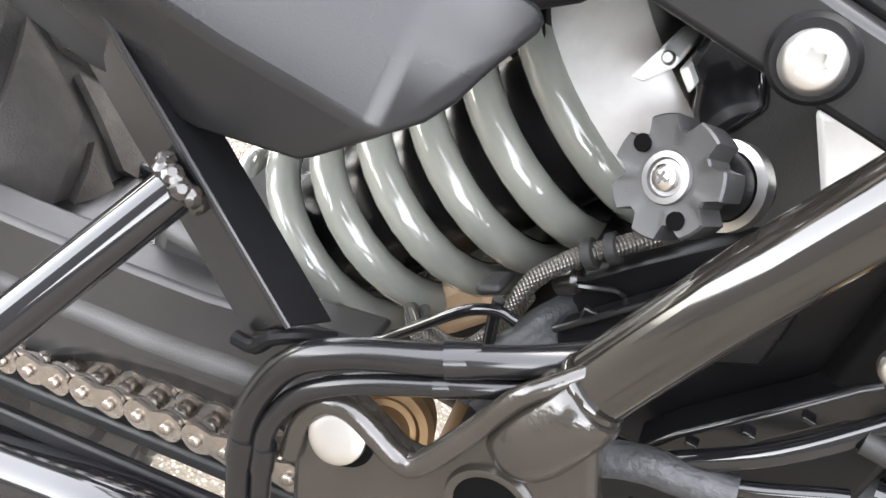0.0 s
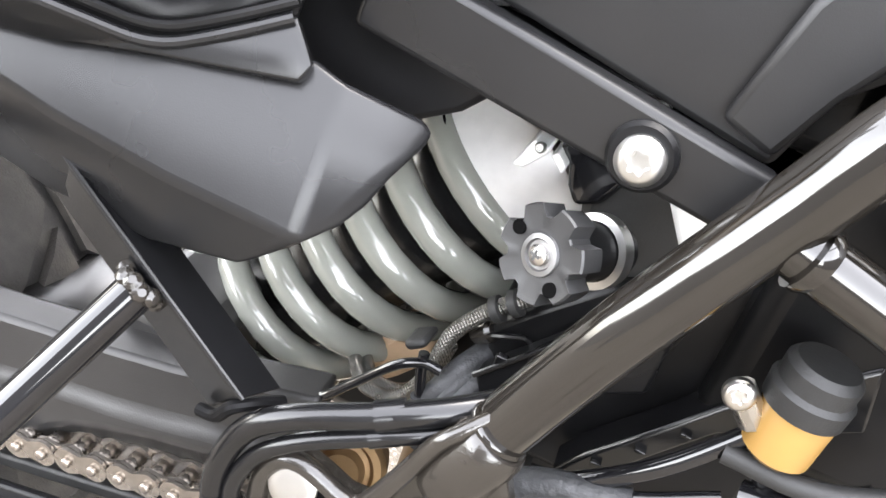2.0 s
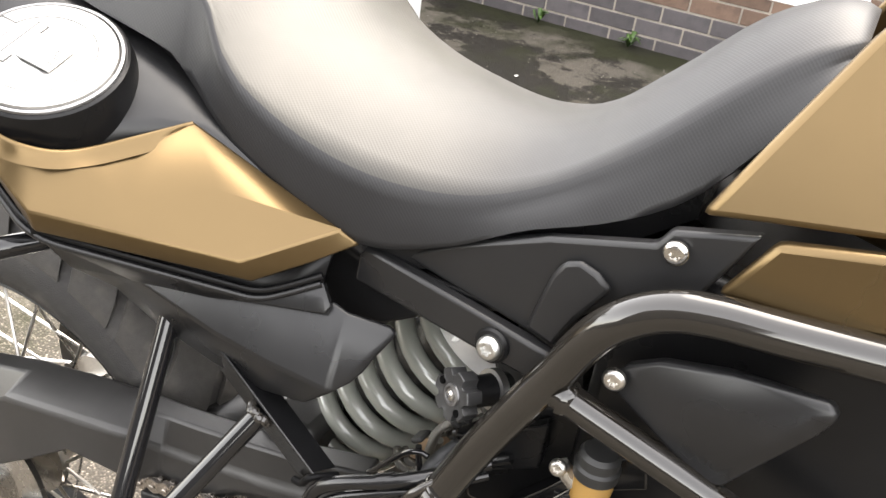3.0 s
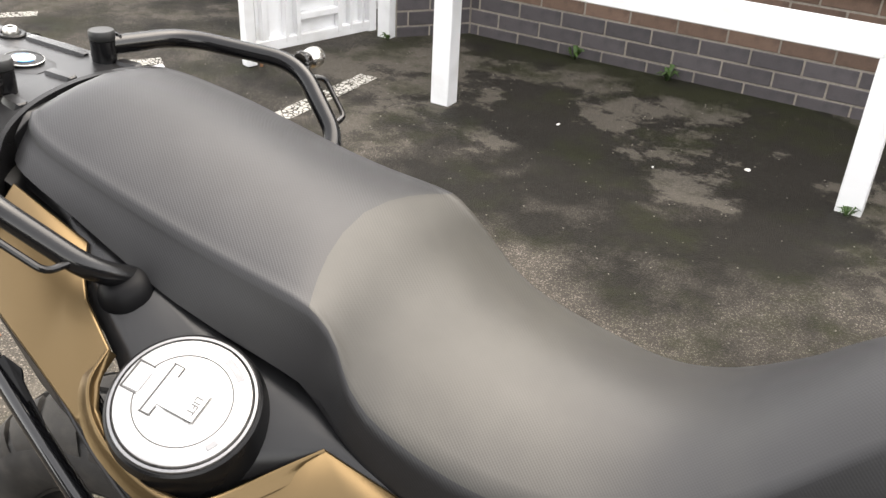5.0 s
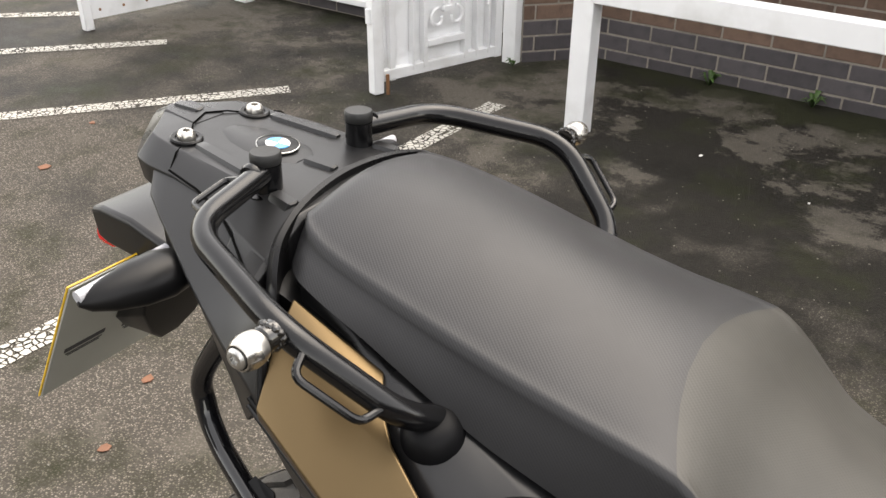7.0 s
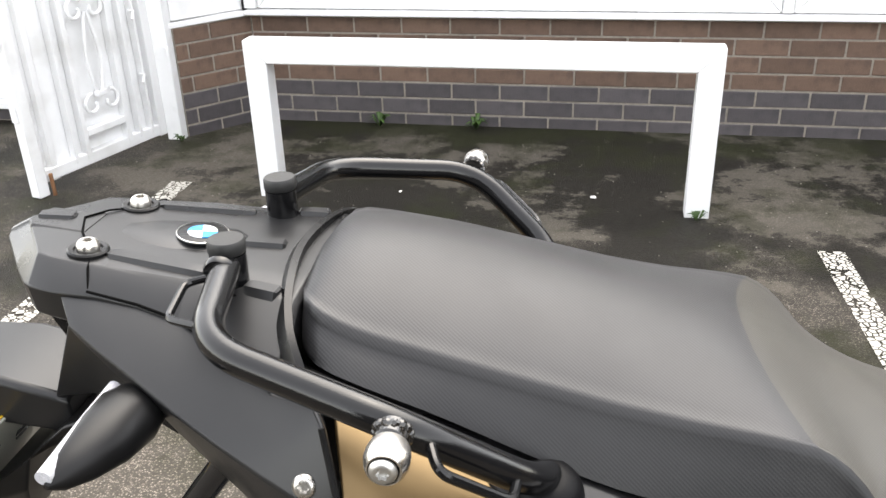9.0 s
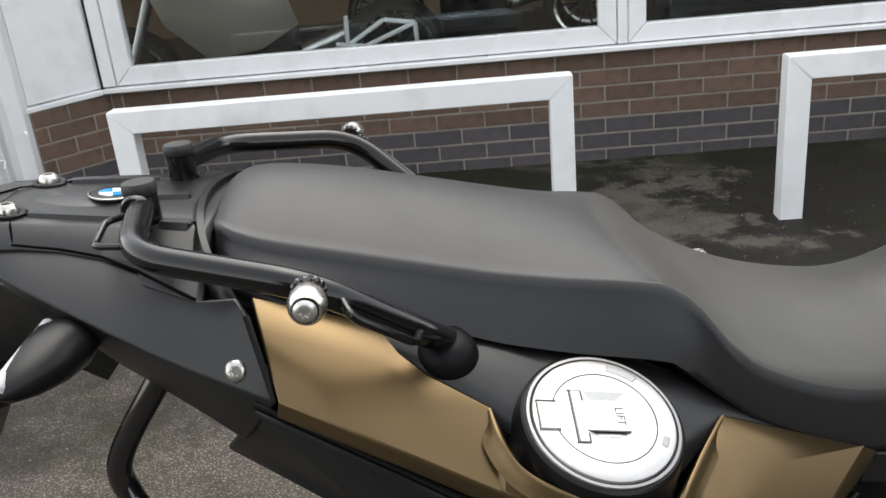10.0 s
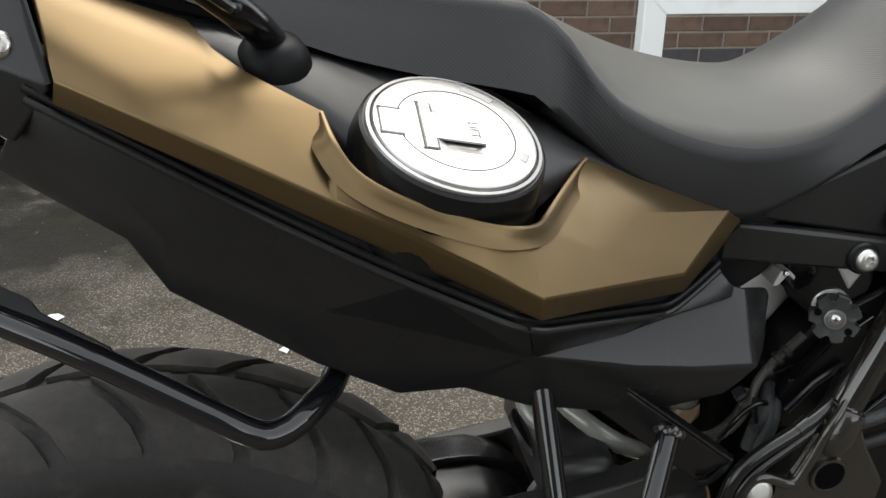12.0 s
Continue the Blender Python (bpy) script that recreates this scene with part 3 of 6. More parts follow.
def wheel_parts(o, c, R, w, hub=0.05):
    """A tyre, rim and hub of a displayed motorcycle, in the plane x-z."""
    prof = [(-w / 2, R * 0.76), (-w * 0.5, R * 0.86), (-w * 0.3, R * 0.96), (0, R), (w * 0.3, R * 0.96), (w * 0.5, R * 0.86), (w / 2, R * 0.76), (w * 0.3, R * 0.74), (-w * 0.3, R * 0.74)]
    seg = 40
    rings = [[(c[0] + r * math.cos(a), c[1] + h, c[2] + r * math.sin(a)) for h, r in prof] for a in (2 * math.pi * k / seg for k in range(seg))]
    rings.append(rings[0])
    bm = b_loft(rings, False, True)
    bmesh.ops.remove_doubles(bm, verts=bm.verts[:], dist=1e-5)
    part("tyre", bm, M_TYRE, o)
    prof = [(-w * 0.3, R * 0.745), (w * 0.3, R * 0.745), (w * 0.25, R * 0.68), (-w * 0.25, R * 0.68)]
    rings = [[(c[0] + r * math.cos(a), c[1] + h, c[2] + r * math.sin(a)) for h, r in prof] for a in (2 * math.pi * k / seg for k in range(seg))]
    rings.append(rings[0])
    bm = b_loft(rings, False, True)
    bmesh.ops.remove_doubles(bm, verts=bm.verts[:], dist=1e-5)
    part("rim", bm, M_STEEL, o)
    part("hub", b_lathe((c[0], c[1] - w * 0.6, c[2]), (0, 1, 0), [(0, hub), (w * 1.2, hub)], 20), M_DARK, o)
    for k in range(10):
        a = 2 * math.pi * k / 10
        part("wheel_spoke", b_tube([(c[0] + math.cos(a) * hub * 0.8, c[1], c[2] + math.sin(a) * hub * 0.8), (c[0] + math.cos(a) * R * 0.69, c[1], c[2] + math.sin(a) * R * 0.69)], 0.008, 6), M_DARK, o)


def display_bike(m, fairing, label):
    """A parked motorcycle on show: wheels, fork, engine, faired body, seat and silencer."""
    o = thing("display_motorcycle", label, "motorcycle", m, group="motorcycles in the showroom")
    wheel_parts(o, (-0.75, 0, 0.31), 0.31, 0.16)
    wheel_parts(o, (0.75, 0, 0.31), 0.31, 0.12)
    for s in (-1, 1):
        part("fork_leg", b_tube([(0.75, s * 0.1, 0.31), (0.47, s * 0.1, 0.98)], 0.025, 14), M_SILVER, o)
        part("fairing_side", b_loft([[(0.62, s * 0.16, 0.95), (0.5, s * 0.21, 0.62), (0.3, s * 0.2, 0.42)], [(0.35, s * 0.23, 1.0), (0.2, s * 0.25, 0.68), (0.02, s * 0.22, 0.44)],
                                     [(-0.05, s * 0.2, 0.9), (-0.15, s * 0.2, 0.7), (-0.2, s * 0.2, 0.55)]], False, False), fairing, o, thick=0.008, bevel=0.003)
    part("body", b_loft([[(x, wv * math.cos(a), z + h * math.sin(a)) for a in (2 * math.pi * k / 18 for k in range(18))] for x, wv, z, h in
                         ((0.45, 0.06, 0.95, 0.08), (0.3, 0.15, 0.92, 0.13), (0.0, 0.16, 0.88, 0.13), (-0.25, 0.12, 0.82, 0.08), (-0.6, 0.11, 0.86, 0.06), (-0.95, 0.06, 0.9, 0.03))]), fairing, o)
    part("engine", b_box((0.05, 0, 0.45), (0.5, 0.36, 0.34)), M_DARK, o, bevel=0.04)
    part("silencer", b_tube([(-0.2, -0.2, 0.33), (-0.55, -0.24, 0.42), (-0.95, -0.25, 0.56)], lambda t: 0.045 + 0.02 * math.sin(math.pi * t), 18), M_SILVER, o)
    part("reflector", b_box((0.63, -0.16, 0.55), (0.025, 0.012, 0.075)), mat("orange_reflector", (0.8, 0.18, 0.02), 0.2), o, bevel=0.003)
    part("handlebar", b_tube(round_path([(0.3, -0.4, 1.05), (0.42, -0.2, 1.08), (0.42, 0.2, 1.08), (0.3, 0.4, 1.05)], 0.06), 0.012, 10), M_DARK, o)
    part("side_stand", b_tube([(0.0, -0.1, 0.3), (0.05, -0.3, 0.01)], 0.012, 10), M_DARK, o)
    return o


M_F1 = mat("grey_fairing_paint", (0.24, 0.215, 0.185), 0.3, metal=0.4, var=0.05, scale=8, coat=0.6)
M_F2 = mat("pale_blue_fairing_paint", (0.55, 0.66, 0.8), 0.25, metal=0.3, var=0.05, scale=8, coat=0.6)
display_bike(pose(-0.72, 4.25, 0.10, 0, 0, 195), M_F1, "grey faired touring motorcycle standing in the showroom")
display_bike(pose(0.55, 6.0, 0.10, 0, 0, 170), M_F2, "pale blue motorcycle standing behind a low ledge in the showroom")
display_bike(pose(2.15, 6.45, 0.10, 0, 0, 176), M_F1, "dark motorcycle standing front to the shop window")


# barriers
def barrier(x0, x1, y=2.353, h=0.607):
    o = thing("parking_barrier", "white-painted square-tube parking barrier standing on the tarmac", "barrier", group="barriers before the shop window")
    s, d = 0.085, 0.075
    for xa, sg in ((x0, 1), (x1, -1)):
        part("post", b_slab([(xa, y, -0.01), (xa + sg * s, y, -0.01), (xa + sg * s, y, h - s), (xa, y, h - 0.001)], (0, d, 0)), M_WHITE, o, bevel=0.004)
        part("weld_seam", b_tube([(xa + sg * 0.004, y - 0.0005, h - 0.004), (xa + sg * (s - 0.002), y - 0.0005, h - s + 0.002)], 0.0016, 6), M_WHITE, o)
    part("rail", b_slab([(x0 + s + 0.001, y, h - s), (x1 - s - 0.001, y, h - s), (x1 - 0.001, y, h), (x0 + 0.001, y, h)], (0, d, 0)), M_WHITE, o, bevel=0.004)
    return o


barrier(-0.885, 0.803)
barrier(1.552, 3.24)

# gate, hung open beside the angled wall
gate = thing("iron_gate", "white-painted iron gate with scrolls, standing open", "gate", pose(-1.565, 2.90, 0.0, 0, 0, 254))
# local x runs along the leaf, y across it
GL, GB, GT = 0.72, 0.05, 1.9
part("gate_stile", b_box((0.02, 0, (GB + GT) / 2), (0.045, 0.04, GT - GB)), M_WHITE, gate, bevel=0.004)
part("gate_stile", b_box((GL - 0.02, 0, (GB + GT) / 2 - 0.02), (0.05, 0.05, GT - GB + 0.05)), M_WHITE, gate, bevel=0.004)
part("gate_stile", b_box((GL - 0.10, 0, (GB + GT) / 2), (0.03, 0.03, GT - GB)), M_WHITE, gate, bevel=0.003)
part("gate_rail", b_box((GL / 2, 0, GB + 0.03), (GL - 0.08, 0.038, 0.05)), M_WHITE, gate, bevel=0.004)
part("gate_rail", b_box((GL / 2, 0, GT - 0.03), (GL - 0.08, 0.038, 0.05)), M_WHITE, gate, bevel=0.004)
part("gate_rail", b_box((0.33, 0.004, 0.185), (0.21, 0.036, 0.03)), M_WHITE, gate, bevel=0.003)
part("gate_sheet", b_box((GL / 2 - 0.02, -0.016, (GB + GT) / 2), (GL - 0.10, 0.004, GT - GB - 0.04)), M_WHITE, gate)
for gx in (0.08, 0.15, 0.215, 0.445, 0.51):
    part("gate_bar", b_box((gx, 0.004, (GB + GT) / 2), (0.024 if gx in (0.215, 0.445) else 0.014, 0.034, GT - GB - 0.06)), M_WHITE, gate, bevel=0.003)


def scroll(cx, cz, r, turn, s=1):
    pts = []
    for k in range(26):
        a = turn + s * k / 25 * 1.6 * math.pi
        rr = r * (1 - 0.6 * k / 25)
        pts.append((cx + rr * math.cos(a), 0, cz + rr * math.sin(a)))
    return pts


for cz in (0.30, 0.68, 1.06, 1.44):
    for s in (-1, 1):
        part("gate_scroll", b_tube(smooth_path([(0.33 + s * 0.010, 0.022, cz + 0.03), (0.33 + s * 0.034, 0.022, cz + 0.14), (0.33 + s * 0.030, 0.022, cz + 0.24), (0.33 + s * 0.006, 0.022, cz + 0.36)], 8), 0.0075, 8), M_WHITE, gate)
        part("gate_scroll", b_tube([(x, 0.022, z) for x, _, z in scroll(0.33 + s * 0.048, cz - 0.01, 0.046, math.pi / 2, -s)], 0.008, 8), M_WHITE, gate)
    part("gate_collar", b_box((0.33, 0.022, cz + 0.03), (0.050, 0.024, 0.024)), M_WHITE, gate, bevel=0.003)
for z in (0.35, 0.62):
    part("gate_hinge", b_lathe((GL + 0.012, 0, z - 0.03), (0, 0, 1), [(0, 0.012), (0.06, 0.012)], 14), M_WHITE, gate)
    part("gate_catch", b_tube([(0.10, 0.02, z), (0.10, 0.045, z), (0.12, 0.05, z - 0.03)], 0.006, 8), M_WHITE, gate)
part("drop_bolt", b_tube([(GL - 0.06, 0.03, 0.09), (GL - 0.06, 0.03, 0.0)], 0.008, 10), M_RUST, gate)
gpost = thing("gate_post", "white-painted steel gate post beside the brick corner", "post")
part("post_tube", b_box((-1.545, 2.985, 1.0), (0.075, 0.06, 2.04)), M_WHITE, gpost, bevel=0.005)
part("latch", b_tube(round_path([(-1.52, 2.955, 0.43), (-1.50, 2.93, 0.43), (-1.50, 2.93, 0.40)], 0.01), 0.007, 10), M_WHITE, gpost)

# far side of the yard
wall_far = wall_core("wall_west", (-3.75, 3.14, 0), (-1.72, 3.14, 0), 0.075, "dark brick wall under a white sill beyond the gate")
fs = thing("far_sill", "white sill and panel of the next shop front", "sill", kind="structure")
prism("far_sill_board", (-3.75, 3.07, 0.080), (-1.70, 3.20, 0.115), M_UPVC, fs)
prism("far_panel", (-3.75, 3.12, 0.118), (-1.70, 3.25, 2.6), M_UPVC, fs)
board = thing("white_board_gate", "white sheet gate with riveted edge standing open", "gate", pose(-3.64, 2.02, 0.05, 0, 0, 84))
part("board_sheet", b_box((0.45, 0, 0.6), (0.80, 0.012, 1.2)), M_WHITE, board, bevel=0.002)
part("board_post", b_box((0.02, 0, 0.58), (0.05, 0.05, 1.26)), M_WHITE, board, bevel=0.004)
part("board_rail", b_box((0.45, 0.02, 0.02), (0.80, 0.03, 0.04)), M_WHITE, board, bevel=0.003)
for k in range(6):
    part("rivet", b_lathe((0.10 + k * 0.14, -0.006, 0.045), (0, -1, 0), [(0, 0.008), (0.004, 0.006)], 10), M_RUST, board)
stub = thing("white_post", "white post standing beside the far brick wall", "post")
part("post_tube", b_box((-3.45, 2.98, 0.6), (0.10, 0.08, 1.2)), M_WHITE, stub, bevel=0.005)


# worn parking lines
def line(a, b, w):
    a, b = Vector((*a, 0.004)), Vector((*b, 0.004))
    d = (b - a).normalized()
    n = Vector((-d.y, d.x, 0)) * w / 2
    o = tagged(part("parking_line", b_mesh([a - n, b - n, b + n, a + n], [(0, 1, 2, 3)]), M_PAINTLINE), "flaked white parking line on the tarmac", "road marking", kind="structure")
    return o


line((1.17, 2.13), (1.30, 0.2), 0.085)
line((-1.265, 2.45), (-1.24, 0.05), 0.09)
line((-1.45, 1.47), (-1.53, 1.05), 0.07)
line((-2.10, 2.03), (-2.95, 0.85), 0.09)
line((-3.12, 2.15), (-4.6, 0.35), 0.09)
line((-3.95, 2.2), (-5.5, 0.7), 0.09)


def weed(x, y, n=9, s=0.07):
    o = thing("weed", "small green weed growing at the wall foot", "weed", pose(x, y, 0.0), group="weeds along the wall")
    for k in range(n):
        a, l = random.uniform(0, 6.28), s * random.uniform(0.5, 1.1)
        d = Vector((math.cos(a), math.sin(a), 0))
        q = Vector((-d.y, d.x, 0))
        b0, m0, t0 = d * 0.004, d * l * 0.5 + Vector((0, 0, l * random.uniform(0.5, 0.9))), d * l + Vector((0, 0, l * random.uniform(0.3, 0.9)))
        part("leaf", b_mesh([b0, m0 - q * l * 0.16, t0, m0 + q * l * 0.16], [(0, 1, 2, 3)]), M_LEAF, o, thick=0.0008)
    return o


for wx, wy in ((-0.642, 3.25), (-0.179, 3.25), (2.384, 3.25), (2.628, 3.25), (0.76, 2.33), (-1.50, 2.93)):
    weed(wx, wy, s=0.05 if wy < 3 else 0.075)


def scrap(x, y, s, material, label, cat="litter"):
    pts = [(x + s * (0.5 + random.random()) * math.cos(a), y + s * (0.5 + random.random()) * math.sin(a), 0.003) for a in (k * 1.05 for k in range(6))]
    return tagged(part("scrap", b_slab(pts, (0, 0, 0.002)), material), label, cat, group="litter on the tarmac")


for sx, sy, ss, sm, sl in ((0.39, 2.49, 0.012, M_LITTER, "white scrap of paper on the tarmac"), (-0.35, 2.455, 0.01, M_LITTER, "white scrap of paper on the tarmac"),
                           (-0.244, 1.24, 0.02, M_LITTER, "white and red scrap of paper on the tarmac"), (-0.262, 1.235, 0.012, M_LITTER_RED, "white and red scrap of paper on the tarmac"),
                           (0.323, 1.033, 0.012, M_LITTER, "white scrap of paper on the tarmac"), (-2.2, 0.894, 0.03, M_DRYLEAF, "dry brown leaf on the tarmac"),
                           (-0.876, 0.355, 0.014, M_DRYLEAF, "dry brown leaf on the tarmac"), (-2.44, 1.253, 0.014, M_DRYLEAF, "dry brown leaf on the tarmac"),
                           (-0.75, 0.15, 0.014, M_DRYLEAF, "dry brown leaf on the tarmac"), (0.1, 2.3, 0.006, M_LITTER, "white scrap of paper on the tarmac")):
    scrap(sx, sy, ss, sm, sl)
grit = bmesh.new()
for k in range(1500):
    gx, gy, gs = random.uniform(-2.5, 2.5), random.uniform(-0.3, 3.1), random.uniform(0.001, 0.0026)
    b_box((gx, gy, gs * 0.4), (gs * 2, gs * 1.5, gs), grit)
tagged(part("loose_grit", grit, mat("pale_grit", (0.17, 0.155, 0.135), 0.9, var=0.4, scale=200)), "pale loose grit scattered on the tarmac", "grit", kind="stuff")

# unseen walls and a dark block, added behind the camera to shape the reflections
yard = thing("yard_wall", "unseen dark walls and block added to dim low reflections", "wall", kind="structure")
M_UNSEEN = mat("yard_render", (0.05, 0.05, 0.05), 0.9, var=0.2, scale=2)
prism("outbuilding", (-1.5, -7.99, 0.0), (1.5, -4.5, 3.3), M_UNSEEN, yard, bevel=0)
prism("wall_run", (-14.0, -8.2, 0.0), (14.0, -8.0, 1.5), M_UNSEEN, yard, bevel=0)
prism("wall_run", (9.8, -8.0, 0.0), (10.0, 3.2, 3.6), M_UNSEEN, yard, bevel=0)


# ---- the motorcycle: x forward, y to its left, z up, wheels along x ----
bike = thing("motorcycle", "olive-gold and black adventure motorcycle parked on its stand on the tarmac", "motorcycle", pose(0, -0.129, 0, -1.35, 0, 3.5))


def interp(table, u):
    """Smooth reading of a table of rows whose first column is u."""
    rows = sorted(table)
    if u <= rows[0][0]:
        return rows[0][1:]
    for i in range(len(rows) - 1):
        a, b = rows[i], rows[i + 1]
        if u <= b[0]:
            p, n = rows[max(i - 1, 0)], rows[min(i + 2, len(rows) - 1)]
            h, t = b[0] - a[0], (u - a[0]) / (b[0] - a[0])
            out = []
            for c in range(1, len(a)):
                m0 = (b[c] - p[c]) / max(b[0] - p[0], 1e-6) * h
                m1 = (n[c] - a[c]) / max(n[0] - a[0], 1e-6) * h
                out.append((2 * t**3 - 3 * t**2 + 1) * a[c] + (t**3 - 2 * t**2 + t) * m0 + (-2 * t**3 + 3 * t**2) * b[c] + (t**3 - t**2) * m1)
            return out
    return rows[-1][1:]


# seat: u, centre height, half width at the edge line, its height, half width at the foot, its height
SEAT = [(0.263, 1.032, 0.052, 1.024, 0.062, 1.006), (0.270, 1.041, 0.074, 1.029, 0.088, 1.004), (0.284, 1.047, 0.088, 1.025, 0.108, 1.002), (0.31, 1.047, 0.097, 1.018, 0.119, 0.997),
        (0.36, 1.039, 0.103, 1.007, 0.124, 0.981), (0.43, 1.022, 0.106, 0.990, 0.128, 0.953), (0.50, 1.003, 0.109, 0.974, 0.130, 0.928), (0.555, 0.986, 0.115, 0.965, 0.132, 0.913),
        (0.585, 0.972, 0.119, 0.951, 0.133, 0.896), (0.62, 0.949, 0.131, 0.920, 0.136, 0.876), (0.68, 0.921, 0.130, 0.885, 0.134, 0.842), (0.74, 0.905, 0.123, 0.867, 0.126, 0.818),
        (0.80, 0.899, 0.109, 0.866, 0.116, 0.832), (0.85, 0.912, 0.098, 0.884, 0.110, 0.860), (0.90, 0.956, 0.086, 0.918, 0.101, 0.880), (0.94, 0.996, 0.074, 0.956, 0.090, 0.905),
        (0.97, 1.014, 0.064, 0.984, 0.080, 0.945), (0.99, 1.018, 0.055, 0.998, 0.070, 0.980), (1.002, 1.014, 0.045, 1.003, 0.055, 0.998)]


def seat_ring(u):
    wc, b, hc, bb, hb = interp(SEAT, u)
    soft = min(max((u - 0.60) / 0.12, 0.0), 1.0)
    half = []
    for s in (0.0, 0.3, 0.55, 0.75, 0.88, 0.95):
        half.append((b * s, wc - (wc - hc) * (s ** 1.75) * (1 - 0.12 * soft)))
    half.append((b * 0.99, hc + 0.0015))
    half.append((b + 0.002, hc - 0.005))
    for s in (0.07, 0.3, 0.6, 0.85, 1.0):
        half.append((b + 0.002 + (bb - b - 0.002) * s + 0.001 * math.sin(math.pi * s), hc - 0.006 + (hb - hc + 0.006) * s))
    half.append((bb - 0.02, hb - 0.006))
    right = [(u, -v, w) for v, w in half]
    thin = 1 - 0.11 * math.exp(-((u - 0.65) / 0.09) ** 2)
    left = [(u, v * thin, w) for v, w in half[1:]]
    return right[::-1] + left


SEAT_U = [0.263, 0.266, 0.270, 0.278, 0.285, 0.296] + [0.306 + 0.0125 * k for k in range(54)] + [0.979, 0.986, 0.994, 1.002]


def bent(u, ring):
    """Bows the stations near the cross seam, which is a shallow arc."""
    g = max(0.0, 1 - abs(u - 0.556) / 0.09)
    return [(x + 0.028 * g * min((y / 0.116) ** 2, 1.1), y, z) for x, y, z in ring]


bm = b_loft([bent(u, seat_ring(u)) for u in SEAT_U], True, True)
bm.faces.ensure_lookup_table()
NR = len(seat_ring(0.5))
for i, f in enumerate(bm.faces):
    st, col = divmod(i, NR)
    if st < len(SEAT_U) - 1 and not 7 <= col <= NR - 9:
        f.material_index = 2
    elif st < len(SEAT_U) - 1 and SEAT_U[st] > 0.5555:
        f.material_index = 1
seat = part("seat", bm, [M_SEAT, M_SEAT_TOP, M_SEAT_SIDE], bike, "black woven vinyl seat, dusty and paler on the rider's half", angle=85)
part("seat_base", b_loft([[(u, s * (interp(SEAT, u)[3] - 0.014), interp(SEAT, u)[4] + d) for s, d in ((-1, 0.004), (1, 0.004), (1, -0.022), (-1, -0.022))] for u in [0.28 + 0.035 * k for k in range(20)]], True, True), M_BLACK, bike, angle=40)

part("seat_pan", b_loft([[(u, -w, z0), (u, -w, z1), (u, w, z1), (u, w, z0)] for u, w, z0, z1 in ((0.252, 0.115, 0.93, 0.992), (0.29, 0.118, 0.90, 0.982), (0.34, 0.118, 0.88, 0.966), (0.42, 0.118, 0.86, 0.942))]), M_BLACK, bike, angle=30)

# tail cover
TAIL = [(0.031, 0.006, 1.0410, 0.009, 1.0380, 0.008, 1.022), (0.047, 0.0045, 1.0488, 0.0300, 1.0360, 0.027, 1.014), (0.0588, 0.0218, 1.0476, 0.0460, 1.0338, 0.043, 1.011), (0.0744, 0.0445, 1.0461, 0.0640, 1.0312, 0.060, 1.008),
        (0.0805, 0.0535, 1.0455, 0.0685, 1.0312, 0.066, 1.008), (0.10, 0.058, 1.0435, 0.0735, 1.0300, 0.070, 1.006), (0.13, 0.062, 1.040, 0.0765, 1.0285, 0.073, 1.004), (0.16, 0.066, 1.037, 0.082, 1.0245, 0.078, 1.000),
        (0.19, 0.068, 1.034, 0.0885, 1.0185, 0.086, 0.999), (0.22, 0.070, 1.031, 0.100, 1.0125, 0.110, 1.002), (0.262, 0.076, 1.027, 0.112, 1.006, 0.132, 0.994)]


def tail_ring(u, drop=0.0, tw=1.0):
    a, wa, b, wb, c, wd = interp(TAIL, u)
    mid = -0.004 * min(max((0.16 - u) / 0.06, 0.0), 1.0)
    half = [(0, wa + 0.001), (a * 0.5, wa + 0.0008), (a * 0.95, wa), (a, wa - 0.0015), (b, wb), (b + 0.0015, wb - 0.002), (c, wd), (max(c - 0.015, c * 0.4), wd - 0.012)]
    r = [(u, mid - v * tw, w - drop) for v, w in half]
    return r[::-1] + [(u, mid + v * tw, w - drop) for v, w in half[1:]]


tail = part("tail_cover", b_loft([tail_ring(u) for u in (0.031, 0.047, 0.0588, 0.0744, 0.0805, 0.09, 0.1, 0.13, 0.16, 0.19, 0.22, 0.245, 0.262)] + [tail_ring(0.266, 0.004)]), M_DARK, bike, "matt black plastic tail cover with raised ribs", angle=22, bevel=0.0012)
# raised lip round the back of the seat
LIP = smooth_path([(0.296, -0.142, 0.982), (0.278, -0.118, 1.008), (0.266, -0.095, 1.022), (0.256, -0.055, 1.032), (0.250, 0, 1.035), (0.256, 0.055, 1.032), (0.266, 0.095, 1.022), (0.276, 0.112, 1.002), (0.284, 0.122, 0.980)], 6)
bm = b_loft([[p + Vector((0.002, 0, 0.0)), p + Vector((-0.003, 0, 0.001)), p + Vector((-0.009, 0, -0.006)), p + Vector((-0.009, 0, -0.05)), p + Vector((0.0, 0, -0.05))] for p in LIP])
part("seat_rim", bm, M_BLACK, bike, angle=40)


def rib(u0, u1, v0, v1, z0, z1, w=0.0085, h=0.0030):
    """A raised rib with rounded ends on the tail cover."""
    d = Vector((u1 - u0, v1 - v0, z1 - z0))
    n = Vector((-d.y, d.x, 0)).normalized()
    secs = []
    for k, (t, s) in enumerate(((0, 0.3), (0.06, 0.9), (0.2, 1), (0.8, 1), (0.94, 1), (1.0, 0.6))):
        c = Vector((u0, v0, z0)) + d * t
        secs.append([c - n * w * s + Vector((0, 0, -0.003)), c - n * w * 0.55 * s + Vector((0, 0, h * min(s, 1))), c + n * w * 0.55 * s + Vector((0, 0, h * min(s, 1))), c + n * w * s + Vector((0, 0, -0.003))])
    return b_loft(secs)


